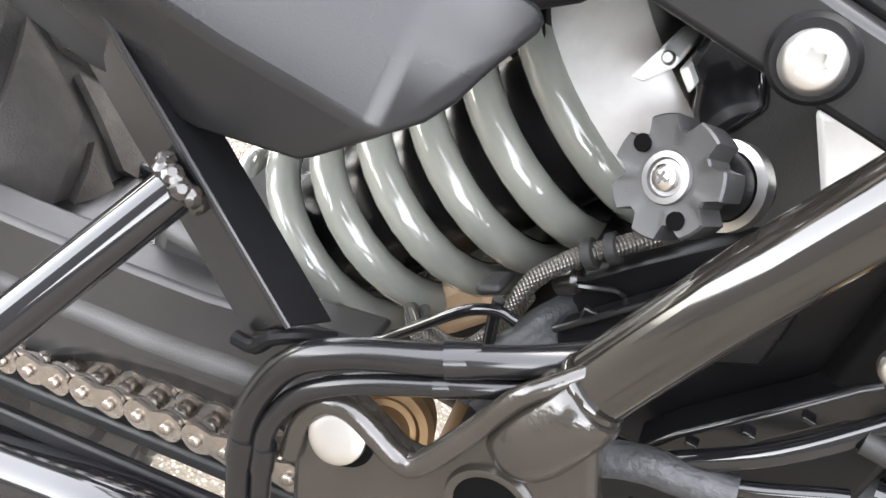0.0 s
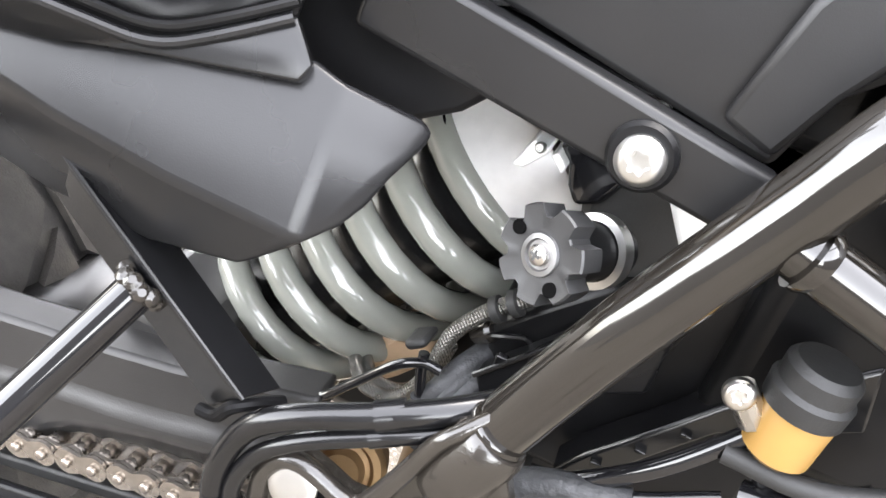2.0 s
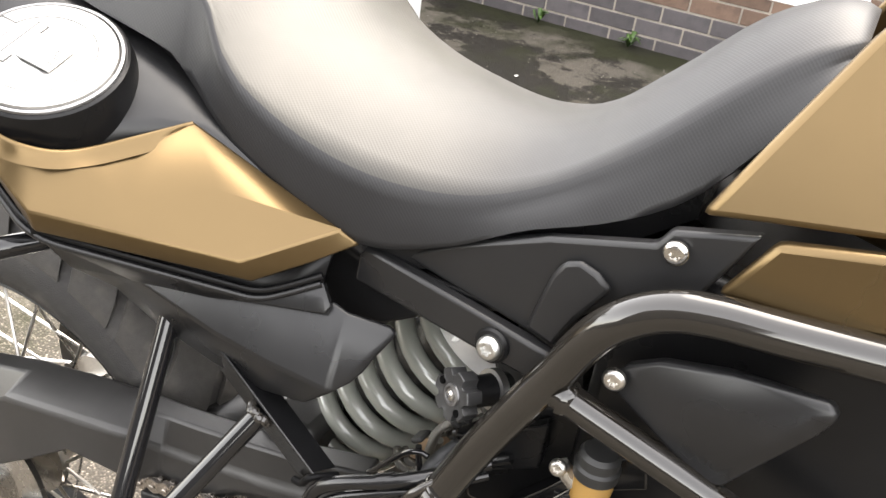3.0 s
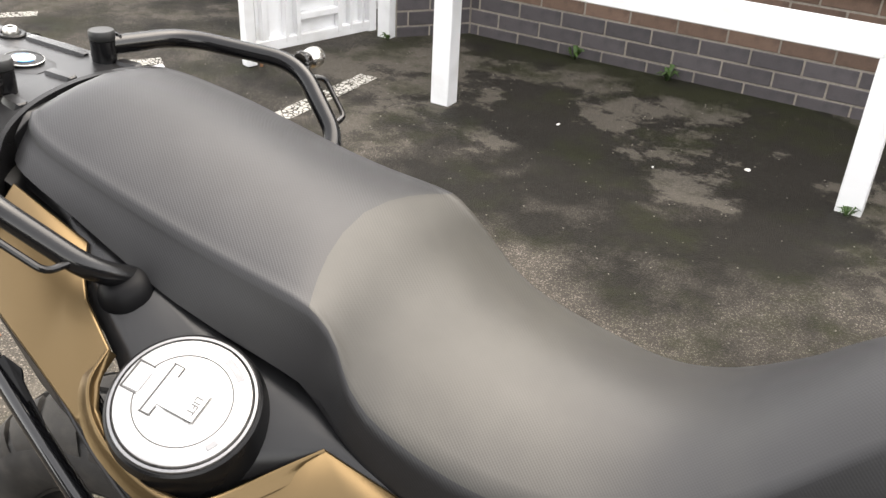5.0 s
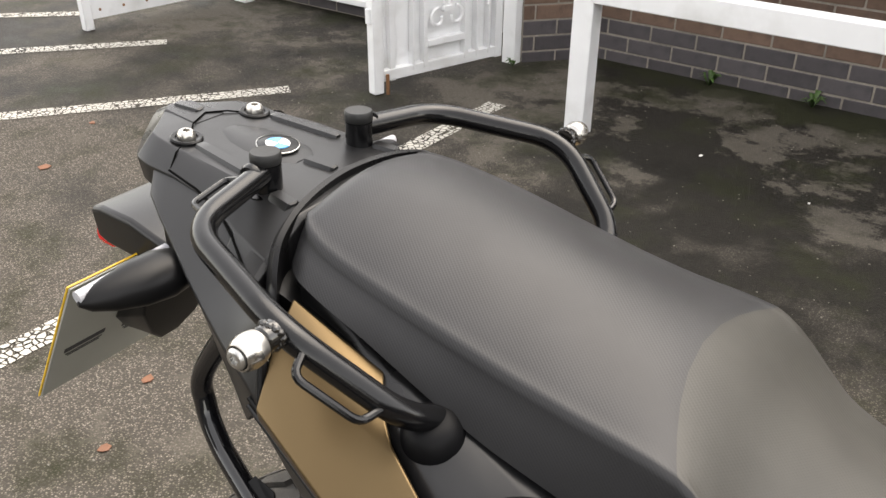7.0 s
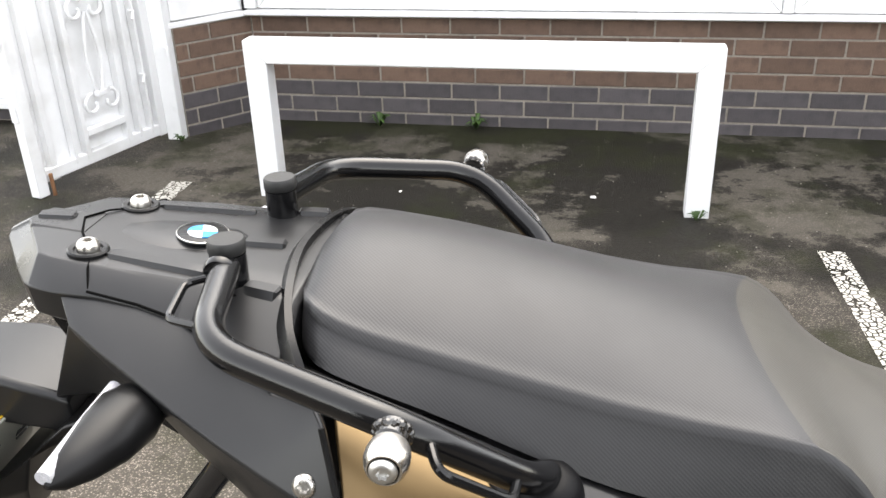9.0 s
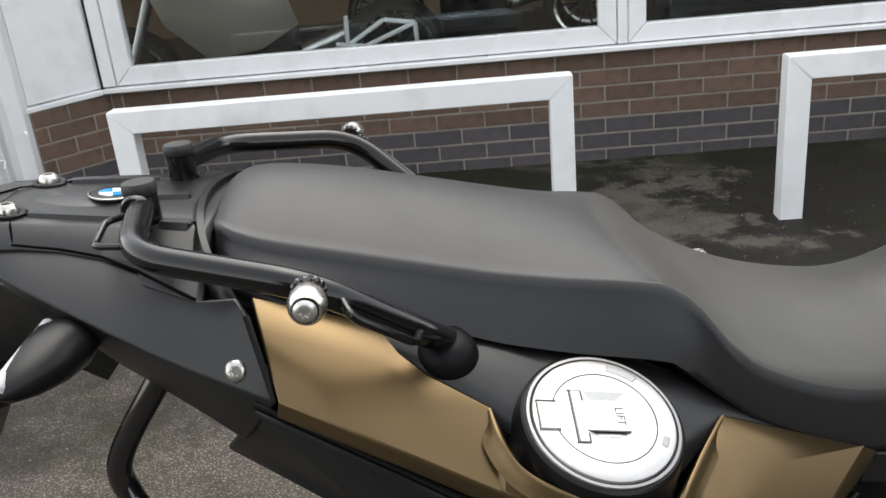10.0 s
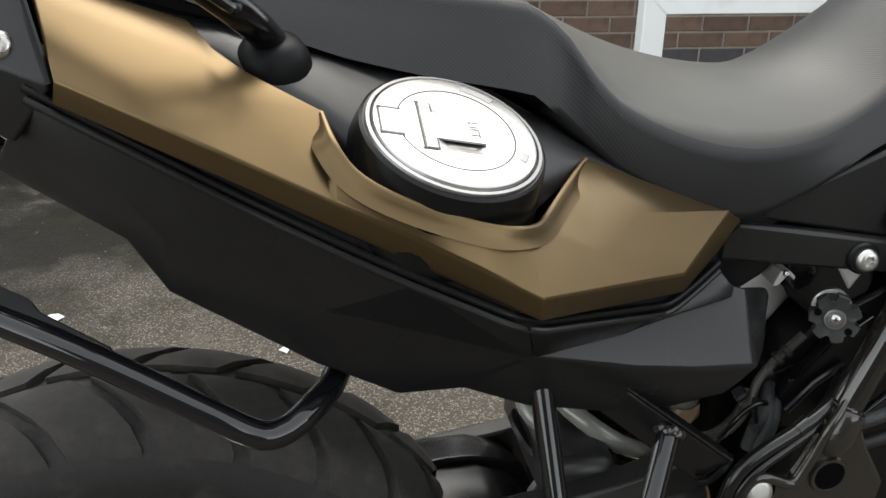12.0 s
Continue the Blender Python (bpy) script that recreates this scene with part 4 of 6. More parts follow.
for s in (-1, 1):
    part("rib", rib(0.1235, 0.1965, s * 0.0440, s * 0.0530, 1.0412, 1.0338), M_DARK, tail, angle=30)
    part("rib", rib(0.2275, 0.2515, s * 0.0635, s * 0.0675, 1.0307, 1.0283), M_DARK, tail, angle=30)
    by = s * 0.0408 - 0.0035
    part("bolt_washer", b_lathe((0.1105, by, 1.0420), (0.1, 0, 1), [(-0.002, 0.0142), (0.0024, 0.0140), (0.0034, 0.0128), (0.0030, 0.0098), (0.0016, 0.0092), (0.0016, 0.002)], 30), M_BLACK, tail)
    torx_bolt("bolt", (0.1107, by, 1.0445), (0.1, 0, 1), 0.0078, tail, M_STEEL, 0.0066)
    part("seam", b_tube([(0.118, s * 0.056 - 0.002, 1.0412), (0.120, s * 0.0630 - 0.002, 1.0395), (0.124, s * 0.0735 - 0.002, 1.0300)], 0.0008, 6), M_VOID, tail)
    part("seam", b_tube([(0.124, s * 0.0755 - 0.002, 1.0290), (0.16, s * 0.0825, 1.0238), (0.19, s * 0.0895, 1.0178), (0.22, s * 0.104, 1.0085), (0.262, s * 0.1310, 0.9955)], 0.0011, 6), M_VOID, tail)
part("rib", rib(0.050, 0.077, -0.0005, 0.0040, 1.0492, 1.0466), M_DARK, tail, angle=30)
part("rib", rib(0.206, 0.2358, -0.002, 0.0015, 1.0337, 1.0307), M_DARK, tail, angle=30)
part("ledge", b_loft([[(u, -w - 0.0015, z), (u, -w * 0.86 - 0.0015, z + 0.0016), (u, w * 0.86 - 0.0015, z + 0.0016), (u, w - 0.0015, z)] for u, w, z in ((0.0505, 0.0085, 1.0486), (0.054, 0.0175, 1.0482), (0.0925, 0.0195, 1.0444), (0.0945, 0.0185, 1.0440))]), M_DARK, tail, angle=30)
part("seam", b_tube([(0.106, -0.036, 1.0442), (0.0946, -0.0215, 1.0468), (0.0841, 0.0024, 1.0475), (0.0946, 0.0190, 1.0466), (0.104, 0.029, 1.0444)], 0.0008, 6), M_VOID, tail)
part("centre_rib", b_loft([[(u, -w - 0.002, z), (u, -w * 0.6 - 0.002, z + h), (u, w * 0.6 - 0.002, z + h), (u, w - 0.002, z)] for u, w, h, z in ((0.118, 0.010, 0.001, 1.0420), (0.140, 0.022, 0.0026, 1.0394), (0.16, 0.026, 0.0026, 1.0372), (0.195, 0.022, 0.0016, 1.0340), (0.205, 0.014, 0.001, 1.0330))]), M_DARK, tail, angle=40)
# roundel as plain quarters
EM, EN = Vector((0.1752, -0.002, 1.0378)), Vector((0.12, 0, 1)).normalized()
emb = part("emblem_disc", b_lathe(EM, EN, [(0, 0.0185), (0.002, 0.0185), (0.0027, 0.017), (0.0027, 0.001)], 40), M_BLACK, tail, "small round emblem in black, blue and white")
part("emblem_ring", b_lathe(EM + EN * 0.0018, EN, [(0, 0.0186), (0.0010, 0.0186), (0.0012, 0.0180), (0, 0.0180)], 40), M_SILVER, emb)
for q in range(4):
    a0 = q * math.pi / 2 + 0.3
    pts = [EM + EN * 0.0028] + [EM + EN * 0.0028 + Vector((0.0105 * math.cos(a0 + k * math.pi / 16), 0.0105 * math.sin(a0 + k * math.pi / 16), 0)) for k in range(9)]
    part("quarter", b_slab([(p.x, p.y, p.z - (p.x - EM.x) * 0.12) for p in pts], (0, 0, 0.0008)), M_BLUE if q % 2 else M_WENAMEL, emb)

# tail side panels: a broad plane, and a narrower one turned under it
TOPS = [(0.1015, -0.0744, 1.0285), (0.125, -0.0745, 1.0280), (0.16, -0.081, 1.0230), (0.19, -0.088, 1.0170), (0.22, -0.104, 1.0070), (0.262, -0.131, 0.9945), (0.292, -0.146, 1.000)]
FOLD = [(0.1163, -0.0947, 1.0125), (0.140, -0.107, 1.0025), (0.172, -0.122, 0.9904), (0.199, -0.1354, 0.9795), (0.228, -0.1484, 0.9690), (0.264, -0.1634, 0.9568), (0.314, -0.180, 0.938)]
UNDER = [(0.112, -0.080, 0.995), (0.14, -0.093, 0.978), (0.172, -0.106, 0.960), (0.199, -0.120, 0.945), (0.228, -0.137, 0.934), (0.264, -0.157, 0.918), (0.288, -0.170, 0.906)]
for s in (1, -1):
    vs = [(x, y * s, z if s > 0 or x < 0.2 else z - 0.03) for x, y, z in TOPS + FOLD + UNDER + [(0.300, -0.158, 0.990)]]
    fc = [(k, k + 1, k + 8, k + 7) for k in range(5)] + [(5, 6, 21, 13, 12)] + [(k, k + 1, k + 8, k + 7) for k in range(7, 13)]
    part("tail_side_panel", b_mesh(vs, fc if s > 0 else [f[::-1] for f in fc]), M_DARK, bike, thick=0.006, bevel=0.002, angle=18)
    if s < 0:
        continue
    part("panel_edge", b_tube([(0.3005, -0.1585 * s, 0.992), (0.3145, -0.1805 * s, 0.939)], 0.0022, 8), M_BLACK, bike)
torx_bolt("panel_bolt", (0.290, -0.166, 0.957), (0.0, -1, 0.35), 0.0075, bike, M_STEEL, 0.005)

# grab rails
for s in (-1, 1):
    P = [(0.216, s * 0.058, 1.046), (0.232, s * 0.150, 1.038), (0.352, s * 0.192, 1.022), (0.418, s * 0.160, 0.966), (0.430, s * 0.128, 0.945)]
    rail = part("grab_rail", b_tube(round_path(P, 0.032, 8), 0.0095, 20), M_RAIL, bike, "satin black tubular steel grab rail")
    part("rail_post", b_lathe((0.216, s * 0.058, 1.026), (0, 0, 1), [(0, 0.0170), (0.002, 0.0170), (0.0035, 0.0120), (0.026, 0.0120)], 28), M_RAIL, rail)
    part("post_cap", b_lathe((0.216, s * 0.058, 1.0525), (0, 0, 1), [(0, 0.0118), (0.0012, 0.0125), (0.008, 0.0125), (0.0095, 0.0115), (0.0095, 0.001)], 28), M_RUBBER, rail)
    part("weld_bead", b_lathe((0.216, s * 0.0725, 1.0455), (0, s, -0.05), [(0, 0.0112), (0.003, 0.0108), (0.005, 0.0096)], 18), M_RAIL, rail)
    part("spool_boss", b_lathe((0.350, s * 0.196, 1.0215), (0, s, 0), [(0, 0.0095), (0.010, 0.0090), (0.012, 0.0070), (0.016, 0.0065)], 22), M_FRAME, rail)
    part("spool", b_lathe((0.351, s * 0.208, 1.0215), (0.02, s, 0), [(0, 0.0074), (0.0025, 0.0104), (0.007, 0.0114), (0.012, 0.0116), (0.0165, 0.0104), (0.0195, 0.0088), (0.0195, 0.0080), (0.0187, 0.0079), (0.0187, 0.001)], 32), M_STEEL, rail, "bare steel luggage spool")
    for k in range(14):
        a = 2 * math.pi * k / 14
        part("boss_weld", b_lathe((0.350 + 0.0088 * math.cos(a), s * (0.1995 - 0.002 * math.cos(2 * a)), 1.0215 + 0.0088 * math.sin(a)), (math.cos(a), s * 0.8, math.sin(a)), [(-0.0028, 0.0012), (-0.0012, 0.0030), (0.0008, 0.0028), (0.0022, 0.0012)], 8), M_FRAME, rail)
    part("spool_gap", b_lathe((0.351, s * 0.2264, 1.0215), (0.02, s, 0), [(0, 0.0079), (0.0006, 0.0079), (0.0006, 0.001)], 24), M_VOID, rail)
    torx_bolt("spool_bolt", (0.351, s * 0.2264, 1.0215), (0.02, s, 0), 0.0071, rail, M_SILVER, 0.004)
    part("tie_loop", b_tube(round_path([(0.366, s * 0.186, 1.012), (0.374, s * 0.207, 1.006), (0.410, s * 0.190, 0.976), (0.412, s * 0.164, 0.974)], 0.008, 4), 0.0030, 10), M_RAIL, rail)
    part("tie_loop", b_tube(round_path([(0.210, s * 0.080, 1.044), (0.196, s * 0.083, 1.041), (0.199, s * 0.120, 1.036), (0.220, s * 0.128, 1.037)], 0.006, 4), 0.0026, 10), M_RAIL, rail)
    part("rail_foot", b_lathe((0.427, s * 0.134, 0.934), (0.05, s * 0.3, 1), [(-0.034, 0.0270), (-0.012, 0.0255), (0.004, 0.0232), (0.012, 0.0205), (0.018, 0.0160), (0.020, 0.0100)], 30), M_BOOT, rail)

# tank shoulder between seat and side panels
for s in (1, -1):
    IN = [(0.27, 0.09, 0.990), (0.34, 0.10, 0.975), (0.40, 0.108, 0.960), (0.455, 0.114, 0.944), (0.50, 0.116, 0.932), (0.547, 0.117, 0.916), (0.60, 0.117, 0.894), (0.63, 0.116, 0.872), (0.745, 0.09, 0.806)]
    OUT = [(0.30, 0.115, 0.975), (0.345, 0.118, 0.958), (0.40, 0.152, 0.938), (0.455, 0.178, 0.908), (0.50, 0.205, 0.870), (0.556, 0.206, 0.852), (0.592, 0.172, 0.864), (0.62, 0.148, 0.869), (0.745, 0.124, 0.812)]
    bm = b_loft([[(i[0] + (o[0] - i[0]) * t, -s * (i[1] + (o[1] - i[1]) * t), i[2] + (o[2] - i[2]) * t + 0.006 * math.sin(math.pi * t)) for t in (0, 0.25, 0.5, 0.75, 1)] for i, o in zip(IN, OUT)], False, False)
    part("tank_shoulder", bm, M_DARK, bike, thick=0.01, angle=60)

# fuel filler
FC = Vector((0.5255, -0.1848, 0.9045))
FN = Vector((0.238, -0.42, 1)).normalized()
FA = (Vector((1, 0, 0)) - FN * FN.x).normalized()
FM = Matrix.Translation(FC) @ Matrix((FA, FN.cross(FA), FN)).transposed().to_4x4() @ Matrix.Scale(0.955, 4)


def on_cap(bm):
    bmesh.ops.transform(bm, matrix=FM, verts=bm.verts)
    return bm


fill = part("filler_neck", on_cap(b_lathe((0, 0, -0.055), (0, 0, 1), [(-0.004, 0.066), (0.008, 0.0655), (0.020, 0.0640), (0.034, 0.0618), (0.048, 0.0592), (0.0545, 0.0576), (0.0558, 0.0558), (0.0558, 0.053), (0.05, 0.001)], 64)), M_BLACK, bike, "round black surround of the fuel filler")
part("cap_rim", on_cap(b_lathe((0, 0, 0.0), (0, 0, 1), [(-0.003, 0.0550), (0.0018, 0.0548), (0.0026, 0.0542), (0.0028, 0.0522), (0.0018, 0.0518), (-0.004, 0.0518)], 64)), M_CAPDARK, fill)
cap = part("filler_cap", on_cap(b_lathe((0, 0, -0.004), (0, 0, 1), [(0, 0.0512), (0.0055, 0.0512), (0.0076, 0.0500), (0.0085, 0.0480), (0.0087, 0.0372), (0.0070, 0.0370), (0.0070, 0.0362), (-0.004, 0.0360), (-0.004, 0.001)], 64)), M_CAPTOP, fill, "bright brushed aluminium fuel cap")


def cap_plate(outline, z0, z1, name, material, bevel=0.0006):
    part(name, on_cap(b_slab([(x, y, z0) for x, y in outline], (0, 0, z1 - z0))), material, fill, bevel=bevel)


pit_ring = []
for k in range(96):
    c, q = math.cos(2 * math.pi * k / 96), math.sin(2 * math.pi * k / 96)
    m = min((0.0185 if c > 0 else 0.0130) / max(abs(c), 1e-6), 0.0215 / max(abs(q), 1e-6))
    pit_ring.append((c * m, q * m))
part("cap_disc", on_cap(b_loft([[(0.0361 * math.cos(2 * math.pi * k / 96), 0.0361 * math.sin(2 * math.pi * k / 96), 0.0046) for k in range(96)], [(x, y, 0.0046) for x, y in pit_ring]], False)), M_CAPTOP, fill, angle=20)
part("finger_pit", on_cap(b_loft([[(x, y, 0.0046) for x, y in pit_ring], [(x * 0.66 + 0.001, y * 0.70, 0.0028) for x, y in pit_ring], [(x * 0.01 + 0.001, y * 0.01, 0.0028) for x, y in pit_ring]], False)), M_CAPTOP, fill, angle=15)
# Dark strips laid on the cap carry the shade of its grooves.
part("cap_line", on_cap(b_loft([[(r * math.cos(2 * math.pi * k / 96), r * math.sin(2 * math.pi * k / 96), z) for k in range(96)] for r, z in ((0.0371, 0.0041), (0.0371, 0.0049), (0.0363, 0.0049), (0.0363, 0.0041))], False)), M_INK, fill)
cap_plate([(-0.046, 0.011), (-0.0325, 0.011), (-0.0325, -0.011), (-0.046, -0.011)], 0.0040, 0.0052, "cap_tab", M_CAPTOP)
for y in (0.012, -0.012):
    cap_plate([(-0.0465, y - 0.0007), (-0.033, y - 0.0007), (-0.033, y + 0.0007), (-0.0465, y + 0.0007)], 0.0042, 0.00495, "cap_groove", M_INK, 0)
cap_plate([(-0.0475, 0.0125), (-0.0463, 0.0125), (-0.0463, -0.0125), (-0.0475, -0.0125)], 0.0042, 0.00495, "cap_groove", M_INK, 0)
cap_plate([(-0.0228, 0.0215), (-0.0216, 0.0215), (-0.0216, -0.0215), (-0.0228, -0.0215)], 0.0044, 0.0051, "cap_groove", M_INK, 0)
cap_plate([(-0.0212, 0.021), (-0.0145, 0.021), (-0.0145, 0.0118), (0.0165, 0.0118), (0.0165, -0.0118), (-0.0145, -0.0118), (-0.0145, -0.021), (-0.0212, -0.021)], 0.0040, 0.0056, "lift_flap", M_CAPTOP, 0.0004)
for y in (0.0216, -0.0216):
    cap_plate([(-0.0235, y - 0.0005), (-0.0140, y - 0.0005), (-0.0140, y + 0.0005), (-0.0235, y + 0.0005)], 0.0042, 0.0050, "cap_groove", M_INK, 0)
    q = 0.52 * y
    cap_plate([(-0.0143, 1.0 * y), (-0.0133, 1.0 * y), (-0.0133, 1.2 * q), (-0.0143, 1.2 * q)], 0.0042, 0.0050, "cap_groove", M_INK, 0)
lettering("lift_lettering", "LIFT", 0.0085, FM @ Matrix.Translation((0.0105, 0, 0.0057)) @ pose(0, 0, 0, 0, 0, -90), M_INK, fill, 0.0001)
for k in range(6):
    x0 = -0.0445 + k * 0.0020 + (0.0035 if k > 3 else 0)
    y0 = 0.0080 - 0.0015 * (k % 3)
    cap_plate([(x0, y0), (x0 + 0.0007, y0), (x0 + 0.0007, -0.0080), (x0, -0.0080)], 0.0045, 0.00535 if k < 5 else 0.0048, "printed_bar", M_CAPDARK, 0)
for a0, a1, rr0, rr1, mt in ((0.85, 1.35, 0.0405, 0.0465, M_CAPDARK), (-0.55, -0.35, 0.041, 0.0455, M_CAPDARK)):
    pts = [(rr0 * math.cos(a0 + (a1 - a0) * k / 6), rr0 * math.sin(a0 + (a1 - a0) * k / 6)) for k in range(7)] + [(rr1 * math.cos(a1 + (a0 - a1) * k / 6), rr1 * math.sin(a1 + (a0 - a1) * k / 6)) for k in range(7)]
    cap_plate(pts, 0.0040, 0.0049, "cap_inset", mt)

# gold side panels
GV = [(0.298, -0.123, 0.991), (0.380, -0.126, 0.963), (0.394, -0.146, 0.951), (0.412, -0.162, 0.940), (0.453, -0.182, 0.921),
      (0.457, -0.205, 0.909), (0.468, -0.217, 0.891), (0.486, -0.226, 0.877), (0.512, -0.232, 0.868), (0.537, -0.234, 0.864), (0.552, -0.230, 0.862), (0.565, -0.217, 0.862), (0.573, -0.200, 0.866), (0.592, -0.173, 0.871), (0.617, -0.146, 0.876),
      (0.744, -0.126, 0.818),
      (0.318, -0.188, 0.943), (0.40, -0.207, 0.906), (0.455, -0.220, 0.881), (0.495, -0.229, 0.862), (0.532, -0.237, 0.844), (0.566, -0.242, 0.826), (0.681, -0.175, 0.802), (0.731, -0.131, 0.826),
      (0.314, -0.183, 0.929), (0.40, -0.201, 0.889), (0.455, -0.214, 0.863), (0.495, -0.222, 0.844), (0.532, -0.230, 0.826), (0.566, -0.238, 0.810), (0.686, -0.167, 0.785), (0.718, -0.146, 0.802),
      (0.612, -0.205, 0.834), (0.652, -0.161, 0.841),
      (0.306, -0.150, 0.977), (0.387, -0.158, 0.9465), (0.408, -0.182, 0.928)]
GF = [(0, 1, 35, 34), (34, 35, 17, 16), (1, 2, 36, 35), (2, 3, 36), (35, 36, 17), (36, 3, 4, 18), (36, 18, 17), (4, 5, 18), (5, 6, 18), (6, 7, 19, 18), (7, 8, 19), (8, 9, 20, 19), (9, 10, 20), (10, 11, 21, 20), (11, 12, 32, 21), (12, 13, 32), (13, 14, 32), (14, 33, 32), (14, 15, 23, 33), (33, 23, 22), (32, 33, 22), (21, 32, 22),
      (16, 17, 25, 24), (17, 18, 26, 25), (18, 19, 27, 26), (19, 20, 28, 27), (20, 21, 29, 28), (21, 22, 30, 29), (22, 23, 31, 30), (23, 15, 31)]
RIM = [GV[4], (0.458, -0.205, 0.911), (0.468, -0.217, 0.898), (0.486, -0.226, 0.888), (0.512, -0.232, 0.878), (0.537, -0.234, 0.870), (0.553, -0.230, 0.866), (0.567, -0.217, 0.862), (0.578, -0.199, 0.862), (0.596, -0.173, 0.868), GV[14]]
RN = Vector((0.05, -0.55, 0.83)).normalized()
for k in range(1, 10):
    GV[4 + k] = tuple(Vector(RIM[k]) - RN * 0.005)
for s in (1, -1):
    g = part("gold_side_panel", b_mesh([(x, y * s, z if s > 0 else min(z, 0.955 - 0.6 * abs(x - 0.33))) for x, y, z in GV], GF if s > 0 else [f[::-1] for f in GF]), M_GOLD, bike, "satin olive-gold painted side panel", thick=0.005, bevel=0.0016, angle=32)
    if s < 0:
        continue
    # turned-up rim round the filler, with a hollow fillet at its foot
    line_pts = smooth_path([Vector(p) for p in RIM], 6)
    secs = []
    for k, p in enumerate(line_pts):
        run = (line_pts[min(k + 1, len(line_pts) - 1)] - line_pts[max(k - 1, 0)]).normalized()
        out = run.cross(RN).normalized()
        fade = min(1.0, k / 5, (len(line_pts) - 1 - k) / 5)
        secs.append([p - RN * 0.012, p - RN * 0.0006, p + out * 0.0012, p + out * 0.0028 - RN * 0.0008, p + out * (0.0036 * fade + 0.002) - RN * 0.0030, p + out * (0.0062 * fade + 0.002) - RN * 0.0048, p + out * (0.010 * fade + 0.002) - RN * 0.0066])
    part("panel_lip", b_loft(secs), M_GOLD, g, angle=60)

# dark lower side panel: faceted shield over the spring, with a proud ribbed strip along its upper edge
LV = [(0.300, -0.176, 0.932), (0.40, -0.193, 0.876), (0.454, -0.212, 0.851), (0.497, -0.222, 0.831), (0.560, -0.236, 0.804),
      (0.266, -0.142, 0.884), (0.336, -0.160, 0.843), (0.357, -0.162, 0.808), (0.442, -0.160, 0.749), (0.494, -0.155, 0.718), (0.540, -0.152, 0.716), (0.587, -0.150, 0.695), (0.640, -0.152, 0.686), (0.690, -0.157, 0.687), (0.731, -0.162, 0.698),
      (0.36, -0.178, 0.850), (0.45, -0.185, 0.800), (0.5834, -0.1702, 0.7469), (0.6551, -0.1699, 0.7311), (0.700, -0.1678, 0.7245), (0.7486, -0.1644, 0.7204), (0.7458, -0.1385, 0.7704), (0.7345, -0.1378, 0.7737), (0.7040, -0.1422, 0.7729), (0.6830, -0.1503, 0.7623),
      (0.7537, -0.1613, 0.7185), (0.7614, -0.1518, 0.7241), (0.7664, -0.1439, 0.7310), (0.7702, -0.1353, 0.7406), (0.7768, -0.1238, 0.7530), (0.7775, -0.1212, 0.7575), (0.7728, -0.1217, 0.7609)]
LF = [(5, 6, 15, 0), (6, 7, 15), (0, 15, 1), (15, 7, 16, 1), (1, 16, 2), (16, 3, 2), (7, 8, 16), (8, 9, 17, 16), (16, 17, 3), (3, 17, 4), (9, 10, 17), (10, 11, 17), (11, 12, 18, 17), (12, 13, 19, 18), (13, 14, 20, 19), (14, 25, 20),
      (17, 18, 19, 20, 21, 22, 23, 24), (20, 25, 26, 27, 28, 29, 30, 31, 21)]
RIB = LV[:5] + [(0.683, -0.1547, 0.7646), (0.7045, -0.1466, 0.7752), (0.7241, -0.1384, 0.7864)]
STEP = [(0.5834, -0.1745, 0.7490), (0.6046, -0.1711, 0.7511), (0.6493, -0.1638, 0.7549), (0.6883, -0.1555, 0.7619), (0.7329, -0.1471, 0.7677), (0.7355, -0.1439, 0.7733)]
for s in (1, -1):
    lp = part("lower_side_panel", b_mesh([(x, y * s, z) for x, y, z in LV], LF if s > 0 else [f[::-1] for f in LF]), M_DARK, bike, "dark grey faceted plastic panel under the gold one", thick=0.006, bevel=0.0024, angle=12)
    strip = [RIB[4], STEP[0], STEP[1], STEP[2], RIB[5], STEP[3], RIB[6], STEP[4], RIB[7], STEP[5]]
    fs = [(0, 1, 2), (0, 2, 3), (0, 3, 4), (4, 3, 5), (4, 5, 6), (6, 5, 7), (6, 7, 8), (8, 7, 9)]
    part("panel_strip", b_mesh([(x, y * s, z) for x, y, z in strip], fs if s > 0 else [f[::-1] for f in fs]), M_DARK, lp, thick=0.007, bevel=0.0012, angle=20)
    part("upper_strip", b_loft([[Vector((x, y * s, z)), Vector((x, (y + 0.006) * s, z + 0.012)), Vector((x, (y + 0.016) * s, z + 0.03))] for x, y, z in RIB], False, False), M_BLACK, lp, thick=0.003)
    part("panel_rib", b_tube(round_path([(x, (y - 0.001) * s, z - 0.001) for x, y, z in RIB], 0.02, 6), 0.0024, 10), M_DARK, lp)
    part("panel_rib", b_tube(round_path([(x, y * s, z + 0.005) for x, y, z in RIB], 0.02, 6), 0.0022, 10), M_BLACK, lp)

